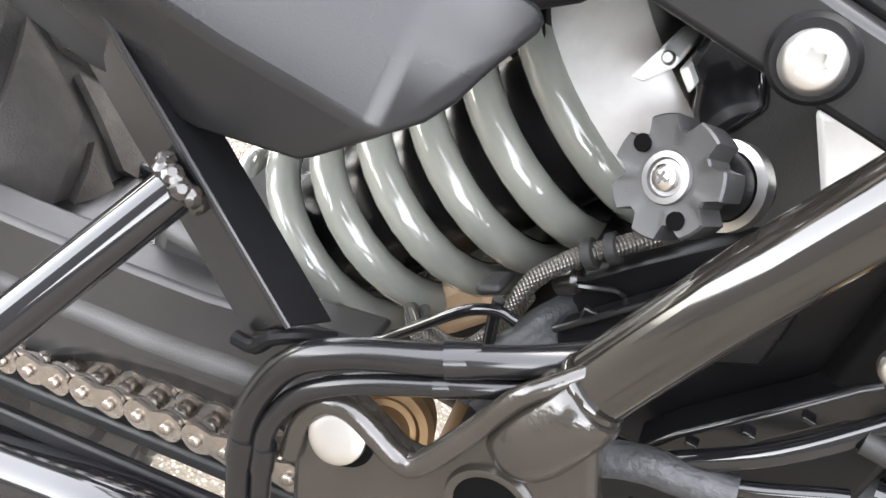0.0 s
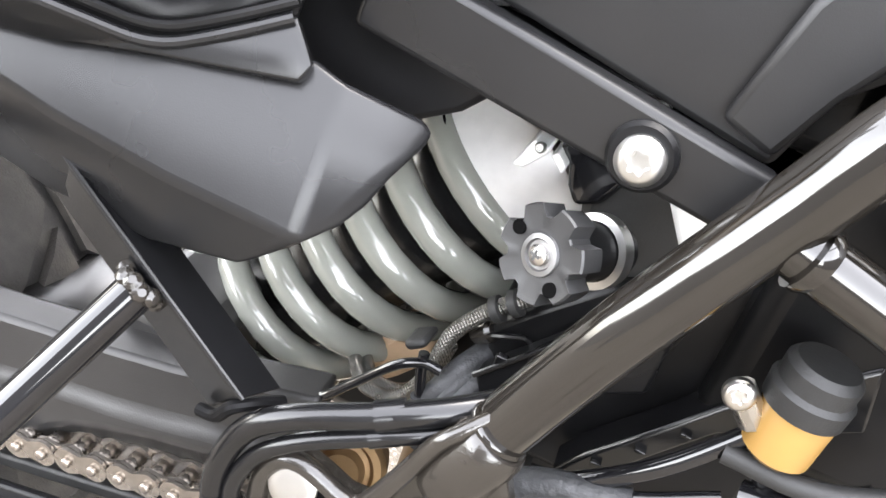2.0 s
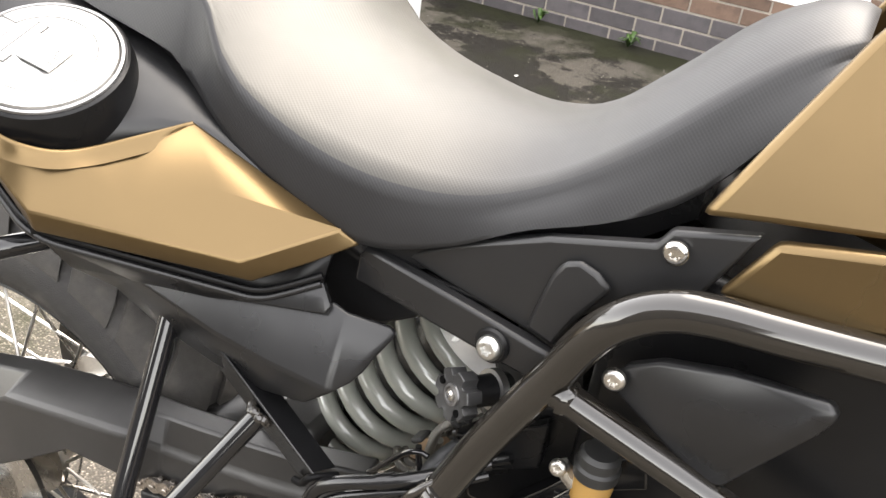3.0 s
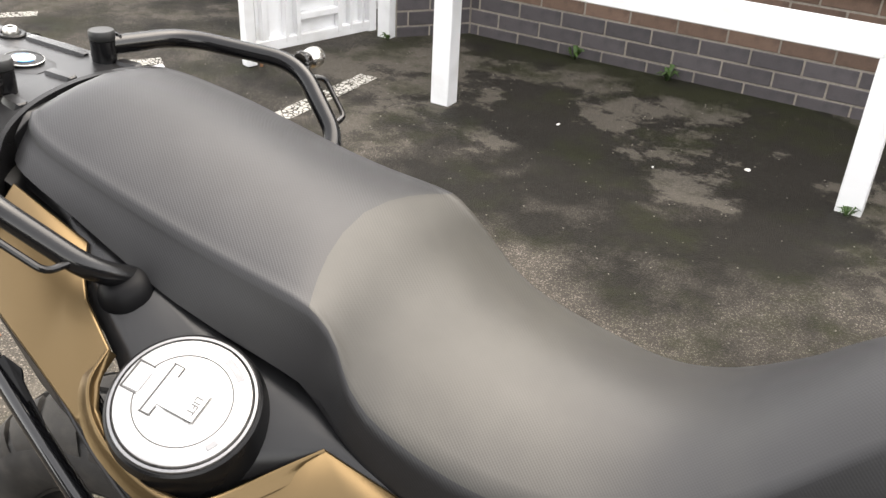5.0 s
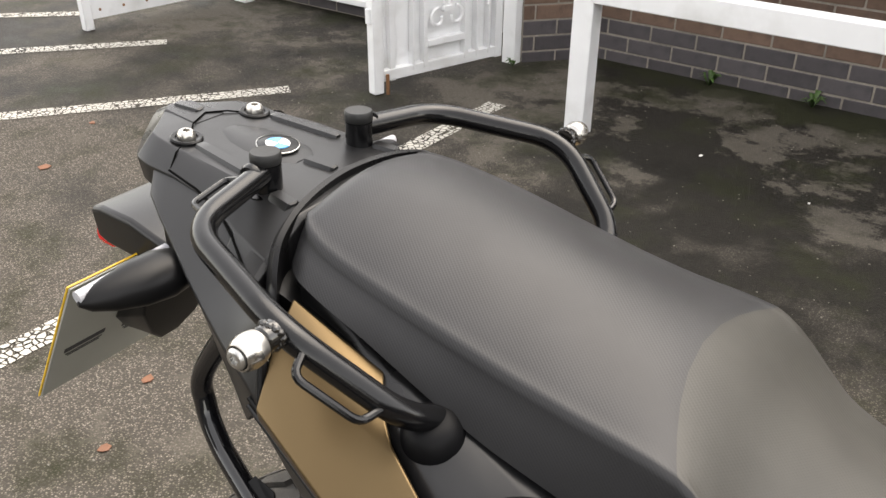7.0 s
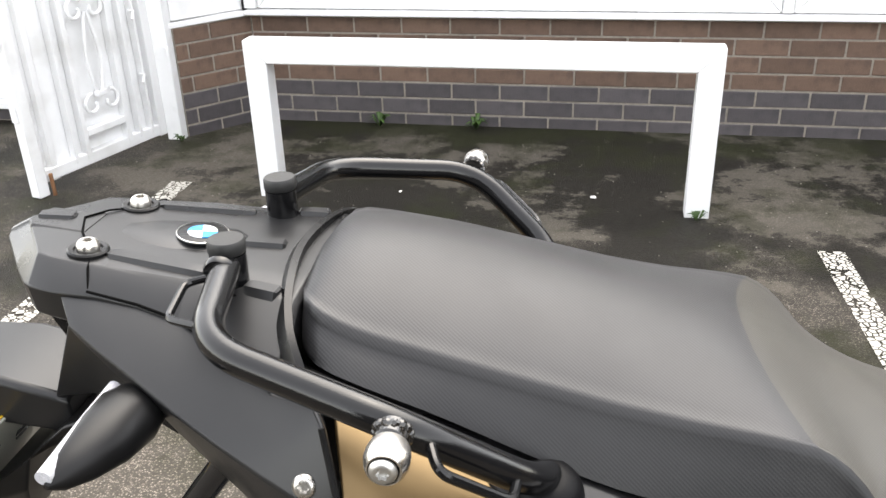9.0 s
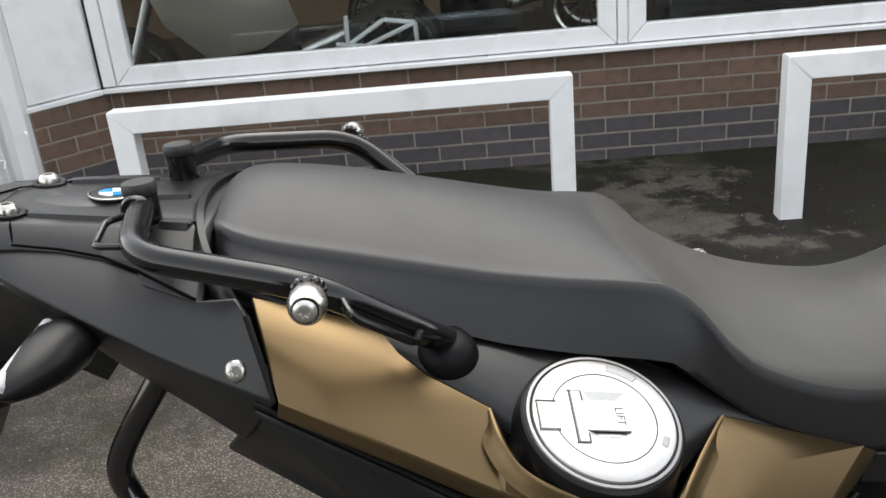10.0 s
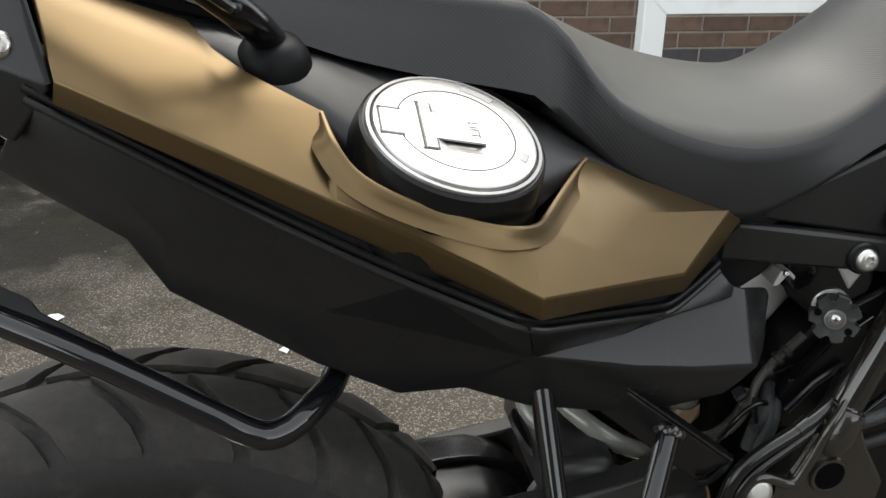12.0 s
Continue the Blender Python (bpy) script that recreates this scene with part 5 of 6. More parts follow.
# luggage frame tube
for s in (1, -1):
    PF = [(0.235, -0.118 * s, 0.95), (0.181, -0.116 * s, 0.872), (0.1816, -0.1185 * s, 0.8371), (0.200, -0.126 * s, 0.8150), (0.2256, -0.134 * s, 0.800), (0.305, -0.1575 * s, 0.766), (0.372, -0.174 * s, 0.730), (0.3985, -0.178 * s, 0.7145), (0.411, -0.178 * s, 0.711), (0.4235, -0.174 * s, 0.7135), (0.436, -0.165 * s, 0.719), (0.452, -0.14 * s, 0.722), (0.462, -0.11 * s, 0.728)]
    pf = part("luggage_frame_tube", b_tube(smooth_path(PF, 8), 0.0095, 18), M_TUBE, bike, "gloss black bent luggage frame tube")
    part("frame_bracket", b_slab([(0.243, -0.140 * s, 0.797), (0.2535, -0.137 * s, 0.812), (0.269, -0.131 * s, 0.797), (0.276, -0.137 * s, 0.790), (0.318, -0.153 * s, 0.770), (0.322, -0.160 * s, 0.760)], (0, 0, -0.006)), M_BLACK, pf, bevel=0.0015)

# indicators
for s in (-1, 1):
    secs = []
    A, Bp = Vector((0.170, s * 0.108, 0.970)), Vector((0.150, s * 0.197, 0.964))
    d = (Bp - A).normalized()
    up = Vector((0.25, 0, 1)).normalized()
    up = (up - d * up.dot(d)).normalized()
    sd = d.cross(up)
    for t, ra, rb in ((0, 0.012, 0.010), (0.08, 0.019, 0.015), (0.25, 0.023, 0.018), (0.5, 0.022, 0.017), (0.75, 0.016, 0.013), (0.92, 0.009, 0.008), (1.0, 0.002, 0.002)):
        c = A + (Bp - A) * t + up * (0.006 * t)
        flat = 0.0215 - 0.0195 * t
        secs.append([c - sd * s * min(ra * math.cos(a), flat) + up * rb * math.sin(a) for a in (2 * math.pi * k / 32 for k in range(32))])
    ind = part("indicator", b_loft(secs), M_BLACK, bike, "black teardrop indicator with a clear edge lens")
    part("indicator_lens", b_tube([A + (Bp - A) * t + up * (0.006 * t + 0.005) - sd * q * s for t, q in ((0.08, 0.0190), (0.5, 0.0118), (0.99, 0.0025))], 0.0050, 12), M_LENS, ind)
    part("indicator_stem", b_tube([(0.192, s * 0.07, 0.965), A + d * 0.006], 0.0085, 12), M_RUBBER, ind)

# rear mudguard, tail light and number plate
FEN = [(-0.062, 0.034, 0.926, 0.892), (-0.045, 0.036, 0.931, 0.888), (0.0, 0.0375, 0.930, 0.885), (0.054, 0.0385, 0.917, 0.880), (0.062, 0.036, 0.912, 0.885)]
part("rear_mudguard", b_loft([[(u, -v * 0.9, wb), (u, -v, wt - 0.004), (u, -v + 0.004, wt), (u, v + 0.008, wt), (u, v + 0.012, wt - 0.004), (u, v, wb)] for u, v, wt, wb in FEN]), M_DARK, bike, angle=25, bevel=0.002)
part("plate_hanger", b_loft([[(u, -v, w0), (u, v, w0), (u + 0.05, v, w1), (u + 0.05, -v, w1)] for u, v, w0, w1 in ((0.085, 0.046, 0.890, 0.938), (0.035, 0.048, 0.868, 0.905), (0.012, 0.050, 0.850, 0.896), (-0.020, 0.052, 0.830, 0.868), (-0.032, 0.050, 0.812, 0.832), (-0.050, 0.030, 0.785, 0.792), (-0.062, 0.012, 0.768, 0.772))]), M_BLACK, bike, angle=30, bevel=0.003)
part("tail_stay", b_loft([[(u, -v, wb), (u, -v, wt), (u, v, wt), (u, v, wb)] for u, v, wb, wt in ((0.070, 0.048, 1.000, 1.012), (0.104, 0.046, 0.930, 1.008), (0.16, 0.060, 0.905, 1.0))]), M_BLACK, bike, angle=30)
for s in (1, -1):
    part("stay_side", b_slab([(0.0535, -0.038 * s, 0.915), (0.105, -0.078 * s, 1.004), (0.165, -0.108 * s, 0.985), (0.160, -0.092 * s, 0.948), (0.104, -0.046 * s, 0.930)], (0.004, 0.008 * s, 0)), M_DARK, bike, bevel=0.002)
part("tail_light", b_box((-0.062, 0, 0.886), (0.034, 0.05, 0.022)), M_RED, bike, "red tail light under the tail", bevel=0.008)
PM = Matrix.Translation((-0.045, 0, 0.806)) @ pose(0, 0, 0, 0, 30, 0)
npl = bmesh.new()
b_box((0, 0, 0), (0.0025, 0.229, 0.195), npl)
bmesh.ops.transform(npl, matrix=PM, verts=npl.verts)
plate = part("number_plate", npl, M_PLATE_BACK, bike, "grey back of a number plate with a yellow edge", bevel=0.001)
npl = bmesh.new()
b_box((-0.0022, 0, 0), (0.0016, 0.231, 0.197), npl)
bmesh.ops.transform(npl, matrix=PM, verts=npl.verts)
part("plate_face", npl, M_YELLOW, plate)
for py, pz, pw in ((-0.075, -0.02, 0.05), (0.0, -0.03, 0.05), (-0.05, 0.055, 0.05), (0.03, 0.045, 0.05), (0.075, -0.01, 0.05)):
    for k, (hh, dz) in enumerate(((0.007, 0), (0.0015, -0.008), (0.0015, -0.0115))):
        npl = bmesh.new()
        b_box((0.0015, py, pz + dz), (0.0006, pw * (1 - 0.1 * k), hh), npl)
        bmesh.ops.transform(npl, matrix=PM, verts=npl.verts)
        part("printed_bar", npl, M_INK, plate)

# rear wheel
WC, WR = Vector((0.285, 0.0, 0.348)), 0.318
TP = [(-0.060, 0.222), (-0.072, 0.245), (-0.075, 0.268), (-0.066, 0.290), (-0.045, 0.305), (-0.02, 0.311), (0, 0.312), (0.02, 0.311), (0.045, 0.305), (0.066, 0.290), (0.075, 0.268), (0.072, 0.245), (0.060, 0.222), (0.05, 0.215), (-0.05, 0.215)]


def turned(prof, seg, center):
    rings = [[(center.x + r * math.cos(a), center.y + h, center.z + r * math.sin(a)) for h, r in prof] for a in (2 * math.pi * k / seg for k in range(seg))]
    rings.append(rings[0])
    bm = b_loft(rings, False, True)
    bmesh.ops.remove_doubles(bm, verts=bm.verts[:], dist=1e-6)
    return bm


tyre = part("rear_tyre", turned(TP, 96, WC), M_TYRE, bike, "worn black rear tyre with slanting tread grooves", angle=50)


def tread_block(s):
    """One tread block near the top of the tyre; s is the side."""
    bm = bmesh.new()
    stations = [(0.006, 0.3125), (0.02, 0.311), (0.045, 0.305), (0.060, 0.296), (0.070, 0.282)]
    step = 2 * math.pi / 26
    lo, hi = [], []
    for k, (h, r) in enumerate(stations):
        sk = -0.9 * step * (h / 0.07)
        for e in (0.07, 0.5, 0.86):
            a = math.pi / 2 + sk + e * step
            g = 1.0 if 0 < k < 4 else 0.7
            lo.append(bm.verts.new((WC.x + (r - 0.004) * math.cos(a), WC.y + s * h, WC.z + (r - 0.004) * math.sin(a))))
            hi.append(bm.verts.new((WC.x + (r + 0.0075 * g) * math.cos(a), WC.y + s * h, WC.z + (r + 0.0075 * g) * math.sin(a))))
    n = len(stations)
    for k in range(n - 1):
        for e in range(2):
            i = k * 3 + e
            bm.faces.new((hi[i], hi[i + 1], hi[i + 4], hi[i + 3]))
    rim = [0, 1, 2] + [3 * k + 2 for k in range(1, n)] + [3 * (n - 1) + 1] + [3 * k for k in range(n - 1, 0, -1)]
    for a, b in zip(rim, rim[1:] + rim[:1]):
        bm.faces.new((lo[a], lo[b], hi[b], hi[a]))
    bmesh.ops.recalc_face_normals(bm, faces=bm.faces)
    for f in bm.faces:
        f.smooth = True
    for e in bm.edges:
        e.smooth = not (len(e.link_faces) == 2 and e.calc_face_angle(0) > 0.7)
    me = bpy.data.meshes.new("tread_block")
    bm.to_mesh(me)
    bm.free()
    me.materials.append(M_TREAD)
    return me


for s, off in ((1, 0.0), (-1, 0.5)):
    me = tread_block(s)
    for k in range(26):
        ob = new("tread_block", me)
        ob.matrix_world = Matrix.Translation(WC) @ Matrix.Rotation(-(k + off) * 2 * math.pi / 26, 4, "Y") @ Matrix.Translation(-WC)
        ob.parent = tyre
rim = part("rear_rim", turned([(-0.052, 0.222), (-0.056, 0.214), (-0.045, 0.205), (-0.02, 0.198), (0.02, 0.198), (0.045, 0.205), (0.056, 0.214), (0.052, 0.222)], 72, WC), M_BLACK, bike, "black spoked rim")
part("wheel_hub", b_lathe(WC + Vector((0, -0.075, 0)), (0, 1, 0), [(0, 0.03), (0.01, 0.06), (0.02, 0.06), (0.025, 0.04), (0.12, 0.04), (0.125, 0.06), (0.14, 0.06), (0.15, 0.03)], 32), M_STEEL, rim)
for k in range(36):
    a = 2 * math.pi * k / 36
    b = a + (0.5 if k % 4 < 2 else -0.5)
    sd = -0.06 if k % 2 else 0.06
    part("spoke", b_tube([WC + Vector((0.055 * math.cos(b), sd, 0.055 * math.sin(b))), WC + Vector((0.205 * math.cos(a), sd * 0.25, 0.205 * math.sin(a)))], 0.0022, 6), M_STEEL, rim)
part("sprocket", b_lathe(WC + Vector((0, -0.122, 0)), (0, 1, 0), [(0, 0.10), (0.006, 0.10), (0.006, 0.06), (0, 0.06)], 60), M_STEEL, bike)
part("brake_disc", b_lathe(WC + Vector((0, 0.10, 0)), (0, 1, 0), [(0, 0.13), (0.005, 0.13), (0.005, 0.09), (0, 0.09)], 48), M_STEEL, bike)
part("axle_nut", b_lathe(WC + Vector((0, -0.142, 0)), (0, 1, 0), [(0, 0.018), (0.02, 0.018), (0.02, 0.012)], 6), M_SILVER, bike)

# swingarm
for s in (1, -1):
    sw = [(0.22, 0.120, 0.320, 0.36, 0.395), (0.29, 0.136, 0.370, 0.46, 0.500), (0.364, 0.140, 0.425, 0.512, 0.522), (0.386, 0.140, 0.440, 0.516, 0.526), (0.45, 0.140, 0.488, 0.530, 0.540), (0.514, 0.140, 0.495, 0.543, 0.551), (0.530, 0.138, 0.493, 0.545, 0.553), (0.548, 0.119, 0.496, 0.526, 0.555), (0.585, 0.119, 0.497, 0.531, 0.561), (0.606, 0.119, 0.501, 0.536, 0.565), (0.620, 0.119, 0.514, 0.540, 0.567), (0.635, 0.119, 0.525, 0.5435, 0.570), (0.655, 0.119, 0.533, 0.547, 0.574), (0.68, 0.119, 0.542, 0.553, 0.579), (0.71, 0.119, 0.549, 0.561, 0.588), (0.757, 0.119, 0.555, 0.573, 0.601)]
    bm = b_loft([[(u, -s * v, a), (u, -s * (v - 0.0025), r - 0.004), (u, -s * (v - 0.0065), r), (u, -s * 0.106, b), (u, -s * 0.082, b), (u, -s * 0.082, a - (0.07 if 0.5 < u < 0.75 else 0.0))] for u, v, a, r, b in (sw if s > 0 else [(u, v, a - 0.06, r - 0.06, b - 0.06) for u, v, a, r, b in sw])])
    part("swingarm_leg", bm, M_SWING, bike, "grey-painted cast swingarm leg", angle=20, bevel=0.003)
part("swingarm_bridge", b_box((0.66, 0, 0.56), (0.06, 0.17, 0.06)), M_SWING, bike, bevel=0.012)
part("inner_mudguard", b_loft([[(u, -0.085, z - 0.035), (u, -0.080, z - 0.010), (u, -0.05, z), (u, 0.05, z), (u, 0.080, z - 0.010), (u, 0.085, z - 0.035), (u, 0.07, z - 0.03), (u, -0.07, z - 0.03)] for u, z in ((0.50, 0.505), (0.515, 0.515), (0.55, 0.522), (0.59, 0.522), (0.62, 0.512), (0.645, 0.49))]), M_SATIN, bike, "short glossy black mudguard ahead of the tyre", angle=40)
part("lower_link", b_slab([(0.623, -0.040, 0.520), (0.652, -0.040, 0.516), (0.670, -0.040, 0.555), (0.657, -0.040, 0.572)], (0.004, 0.012, 0.003)), M_SILVER, bike, "bare aluminium shock link", bevel=0.002)
part("mudguard_ridge", b_tube(smooth_path([(0.52, 0.02, 0.519), (0.56, 0.022, 0.525), (0.60, 0.022, 0.522), (0.635, 0.02, 0.502)], 5), 0.004, 10), M_SATIN, bike)

# chain: pins every 15.9 mm on a straight upper run
chain = part("chain_guide", b_slab([(0.52, -0.118, 0.4565), (0.76, -0.118, 0.512), (0.76, -0.118, 0.503), (0.52, -0.118, 0.4475)], (0, 0.014, 0)), M_RUBBER, bike, "black chain slider under the drive chain", bevel=0.002)
C0, CD = Vector((0.4240, -0.1185, 0.4520)), Vector((1, 0, 0.225)).normalized()
CN = Vector((-CD.z, 0, CD.x))


def link_plate(thick, r=0.0080, waist=0.0056, pitch=0.0159):
    pts = []
    for k in range(9):
        a = math.pi / 2 + math.pi * k / 8
        pts.append((r * math.cos(a), r * math.sin(a)))
    pts.append((pitch / 2, -waist))
    for k in range(9):
        a = -math.pi / 2 + math.pi * k / 8
        pts.append((pitch + r * math.cos(a), r * math.sin(a)))
    pts.append((pitch / 2, waist))
    bm = b_slab([CD * x + CN * y for x, y in pts], (0, thick, 0))
    bmesh.ops.recalc_face_normals(bm, faces=bm.faces)
    me = bpy.data.meshes.new("link_plate")
    bm.to_mesh(me)
    bm.free()
    me.materials.append(M_CHAIN)
    return me


def shared_lathe(name, axis, prof, material, seg=12):
    bm = b_lathe((0, 0, 0), axis, prof, seg)
    bmesh.ops.recalc_face_normals(bm, faces=bm.faces)
    for f in bm.faces:
        f.smooth = len(f.verts) == 4
    me = bpy.data.meshes.new(name)
    bm.to_mesh(me)
    bm.free()
    me.materials.append(material)
    return me


LP = link_plate(0.0022)
ROLL = shared_lathe("roller", (0, 1, 0), [(0, 0.0047), (0.0118, 0.0047)], M_ROLL, 14)
PIN = shared_lathe("pin", (0, -1, 0), [(0, 0.0029), (0.0018, 0.0029), (0.0026, 0.0022), (0.0027, 0.001)], M_CHAIN, 12)
for k in range(6, 22):
    at = C0 + CD * (0.0159 * k) + Vector((0, 0, 0.0085))
    outer = k % 2 == 0
    for y in ((-0.0110, 0.0080) if outer else (-0.0082, 0.0054)):
        ob = new("link_plate", LP)
        ob.matrix_world = Matrix.Translation(at + Vector((0, y, 0)))
        ob.parent = chain
    for me, y in ((ROLL, -0.0062), (PIN, -0.0110)):
        ob = new(me.name, me)
        ob.matrix_world = Matrix.Translation(at + Vector((0, y, 0)))
        ob.parent = chain
part("chain_guard_rail", b_slab([(0.515, -0.135, 0.452), (0.80, -0.135, 0.518), (0.80, -0.135, 0.508), (0.515, -0.135, 0.440)], (0, 0.006, 0)), M_BLACK, bike, bevel=0.002)
part("exhaust_pipe", b_tube(smooth_path([(0.35, -0.135, 0.33), (0.50, -0.140, 0.40), (0.62, -0.142, 0.446), (0.72, -0.145, 0.478), (0.84, -0.145, 0.48)], 8), 0.020, 22), M_TUBE, bike, "gloss black steel pipe below the chain")

# shock absorber
S0, SD = Vector((0.6808, 0.0047, 0.5545)), Vector((0.6161, 0, 0.7876))
SA = Vector((0, 1, 0))
SB = SD.cross(SA)
shock = part("shock_body", b_lathe(S0, SD, [(-0.05, 0.018), (-0.02, 0.018), (-0.016, 0.036), (0.02, 0.038), (0.18, 0.038)], 32), M_SATIN, bike, "black rear shock absorber body")
pts = []
for k in range(28, int(7.7 * 28) + 1):
    a = 2 * math.pi * k / 28
    pts.append(S0 + SD * (-0.0419 + 0.0301 * k / 28) + (SA * math.cos(a) + SB * math.sin(a)) * 0.0556)
part("coil_spring", b_tube(pts, 0.0088, 18), M_SPRING, shock, "glossy grey-green enamelled coil spring")
part("spring_seat", b_lathe(S0 + SD * -0.030, SD, [(0, 0.034), (0.004, 0.058), (0.008, 0.058), (0.010, 0.04)], 36), M_BLACK, shock)
SU = S0 + SD * 0.181
part("spring_collar", b_lathe(SU, SD, [(0, 0.044), (0.001, 0.0600), (0.002, 0.0620), (0.005, 0.0620), (0.007, 0.0585)], 48), M_SATIN, shock)
part("shock_head", b_lathe(SU + SD * 0.005, SD, [(0, 0.0580), (0.038, 0.0580), (0.041, 0.0560), (0.042, 0.02)], 56), M_ALU, shock, "bright aluminium shock head")
part("top_mount", b_lathe(SU + SD * 0.064, SD, [(0, 0.036), (0.02, 0.032), (0.045, 0.022)], 28), M_SATIN, shock)
part("rubber_bush", b_lathe((0.868, -0.015, 0.735), (0, -1, 0), [(0, 0.034), (0.055, 0.034), (0.058, 0.030)], 36), M_RUBBER, shock)
torx_bolt("bracket_screw", (0.8116, -0.0852, 0.7525), (-0.1, -1, 0.3), 0.0024, shock, M_SILVER, 0.003)
# preload adjuster
KC = Vector((0.8285, -0.132, 0.734))
KA = (KC - Vector((0.847, -0.100, 0.7275))).normalized()
ka, kb = ring_frame(KA)
ADJ = Vector((0.847, -0.100, 0.7275))
part("adjuster_ring", b_lathe(ADJ - KA * 0.003, KA, [(0, 0.0150), (0.006, 0.0150), (0.0064, 0.0120), (0, 0.0120)], 40), M_SILVER, shock, "bright aluminium clamp ring")
part("clamp_lug", b_slab([(0.8027, -0.085, 0.7412), (0.8079, -0.085, 0.7543), (0.8152, -0.085, 0.7539), (0.8148, -0.085, 0.7504), (0.8076, -0.085, 0.7413)], (0.002, 0.035, 0.002)), M_ALU, shock, "bare aluminium clamp lug", bevel=0.001)
part("clamp_ear", b_slab([(0.8160, -0.082, 0.7496), (0.8183, -0.082, 0.7519), (0.8235, -0.082, 0.7469), (0.8225, -0.082, 0.7435)], (0.001, 0.030, 0.001)), M_ALU, shock, bevel=0.0008)
part("hose_bracket", b_slab([(0.8174, -0.076, 0.7501), (0.8236, -0.076, 0.7449), (0.8259, -0.076, 0.7366), (0.8311, -0.076, 0.7294), (0.8416, -0.076, 0.7342), (0.8483, -0.076, 0.7479), (0.8402, -0.076, 0.7624), (0.8191, -0.076, 0.7684)], (0.002, 0.03, 0.002)), M_TUBE, shock, "glossy black bracket beside the shock head", bevel=0.003)
part("adjuster_cylinder", b_lathe(ADJ - KA * 0.012, KA, [(0, 0.0114), (0.036, 0.0114), (0.038, 0.0105), (0.041, 0.0105)], 32), M_BLACK, shock)
bm = bmesh.new()
lo, mid, hi = [], [], []
for k in range(84):
    a = 2 * math.pi * k / 84
    c = math.cos(7 * a)
    dip = max(0.0, min(1.0, (-c - 0.15) / 0.6))
    r = 0.0188 - 0.0044 * dip * dip * (3 - 2 * dip)
    for lst, h, q in ((lo, -0.013, 0.97), (mid, -0.0008, 1.0), (hi, 0.0, 0.965)):
        lst.append(KC + KA * h + (ka * math.cos(a) + kb * math.sin(a)) * r * q)
inner = [KC + KA * -0.0012 + (ka * math.cos(2 * math.pi * k / 84) + kb * math.sin(2 * math.pi * k / 84)) * 0.0098 for k in range(84)]
knob = part("adjuster_knob", b_loft([lo, mid, hi, inner]), M_KNOB, shock, "black plastic preload knob with seven lobes", angle=28)
part("knob_washer", b_lathe(KC - KA * 0.0012, KA, [(0, 0.0082), (0.0012, 0.0078), (0.0014, 0.0060), (0.0004, 0.0054), (0.0004, 0.001)], 30), M_CAPDARK, shock)
part("knob_screw", b_lathe(KC - KA * 0.0008, KA, [(0, 0.0040), (0.0018, 0.0039), (0.0028, 0.0027), (0.0030, 0.001)], 22), M_STEEL, shock)
for a in (0.0, math.pi / 2):
    part("screw_slot", b_box(KC + KA * 0.0019, (0.0010, 0.0042, 0.0012), None, Matrix((ka * math.cos(a) + kb * math.sin(a), -ka * math.sin(a) + kb * math.cos(a), KA)).transposed()), M_INK, shock)
for h in (Vector((0.819, -0.1225, 0.7375)), Vector((0.838, -0.1325, 0.7265))):
    q = h - KC
    q = (q - KA * q.dot(KA)).normalized() * 0.0132
    # A flat black disc stands for each open hole.
    part("knob_hole", b_lathe(KC + q - KA * 0.0014, KA, [(0, 0.0028), (0.0017, 0.0028), (0.0017, 0.001)], 16), M_VOID, shock)

part("frame_casting", b_slab([(0.860, -0.075, 0.755), (0.882, -0.075, 0.759), (0.894, -0.075, 0.750), (0.879, -0.075, 0.726)], (0, 0.01, 0)), M_ALU, bike, "bright aluminium frame casting", bevel=0.003)

# frame tubes on the near side
MT = [(0.832, -0.150, 0.648), (0.839, -0.148, 0.664), (0.861, -0.145, 0.716), (0.880, -0.142, 0.755), (0.898, -0.140, 0.790), (0.914, -0.140, 0.823), (0.930, -0.140, 0.843), (0.952, -0.138, 0.857), (0.978, -0.136, 0.863), (1.02, -0.134, 0.866), (1.10, -0.128, 0.872), (1.2, -0.12, 0.88)]
for s in (1, -1):
    ft = part("frame_tube", b_tube(smooth_path([(x, y * s, z) for x, y, z in MT], 8), 0.0125, 24), M_FRAME, bike, "dark bronze-black steel frame tube")
    part("branch_tube", b_tube([(0.899, -0.140 * s, 0.778), (0.946, -0.139 * s, 0.764), (1.004, -0.138 * s, 0.747), (1.12, -0.135 * s, 0.71)], 0.0105, 20), M_FRAME, ft)
    part("weld_bead", b_lathe((0.906, -0.140 * s, 0.776), (1, 0, -0.3), [(0, 0.0128), (0.003, 0.0125), (0.006, 0.0108)], 20), M_FRAME, ft)
    part("tube_collar", b_lathe((0.8395, -0.1495 * s, 0.666), (0.4, 0.06 * s, 0.9), [(0, 0.0128), (0.0012, 0.0134), (0.0030, 0.0134), (0.0042, 0.0126)], 26), M_FRAME, ft)
    part("rear_link_tube", b_slab([(0.739, -0.104 * s, 0.812), (0.892, -0.112 * s, 0.788), (0.880, -0.112 * s, 0.764), (0.735, -0.104 * s, 0.782)], (0, -0.012 * s, 0)), M_DARK, ft, bevel=0.003)
torx_bolt("frame_bolt", (0.848, -0.126, 0.779), (-0.1, -1, 0.1), 0.0088, bike, M_SILVER, 0.006)
part("frame_bolt_collar", b_lathe((0.849, -0.112, 0.778), (-0.1, -1, 0.1), [(0, 0.0125), (0.012, 0.0125), (0.014, 0.0110)], 30), M_BLACK, bike)

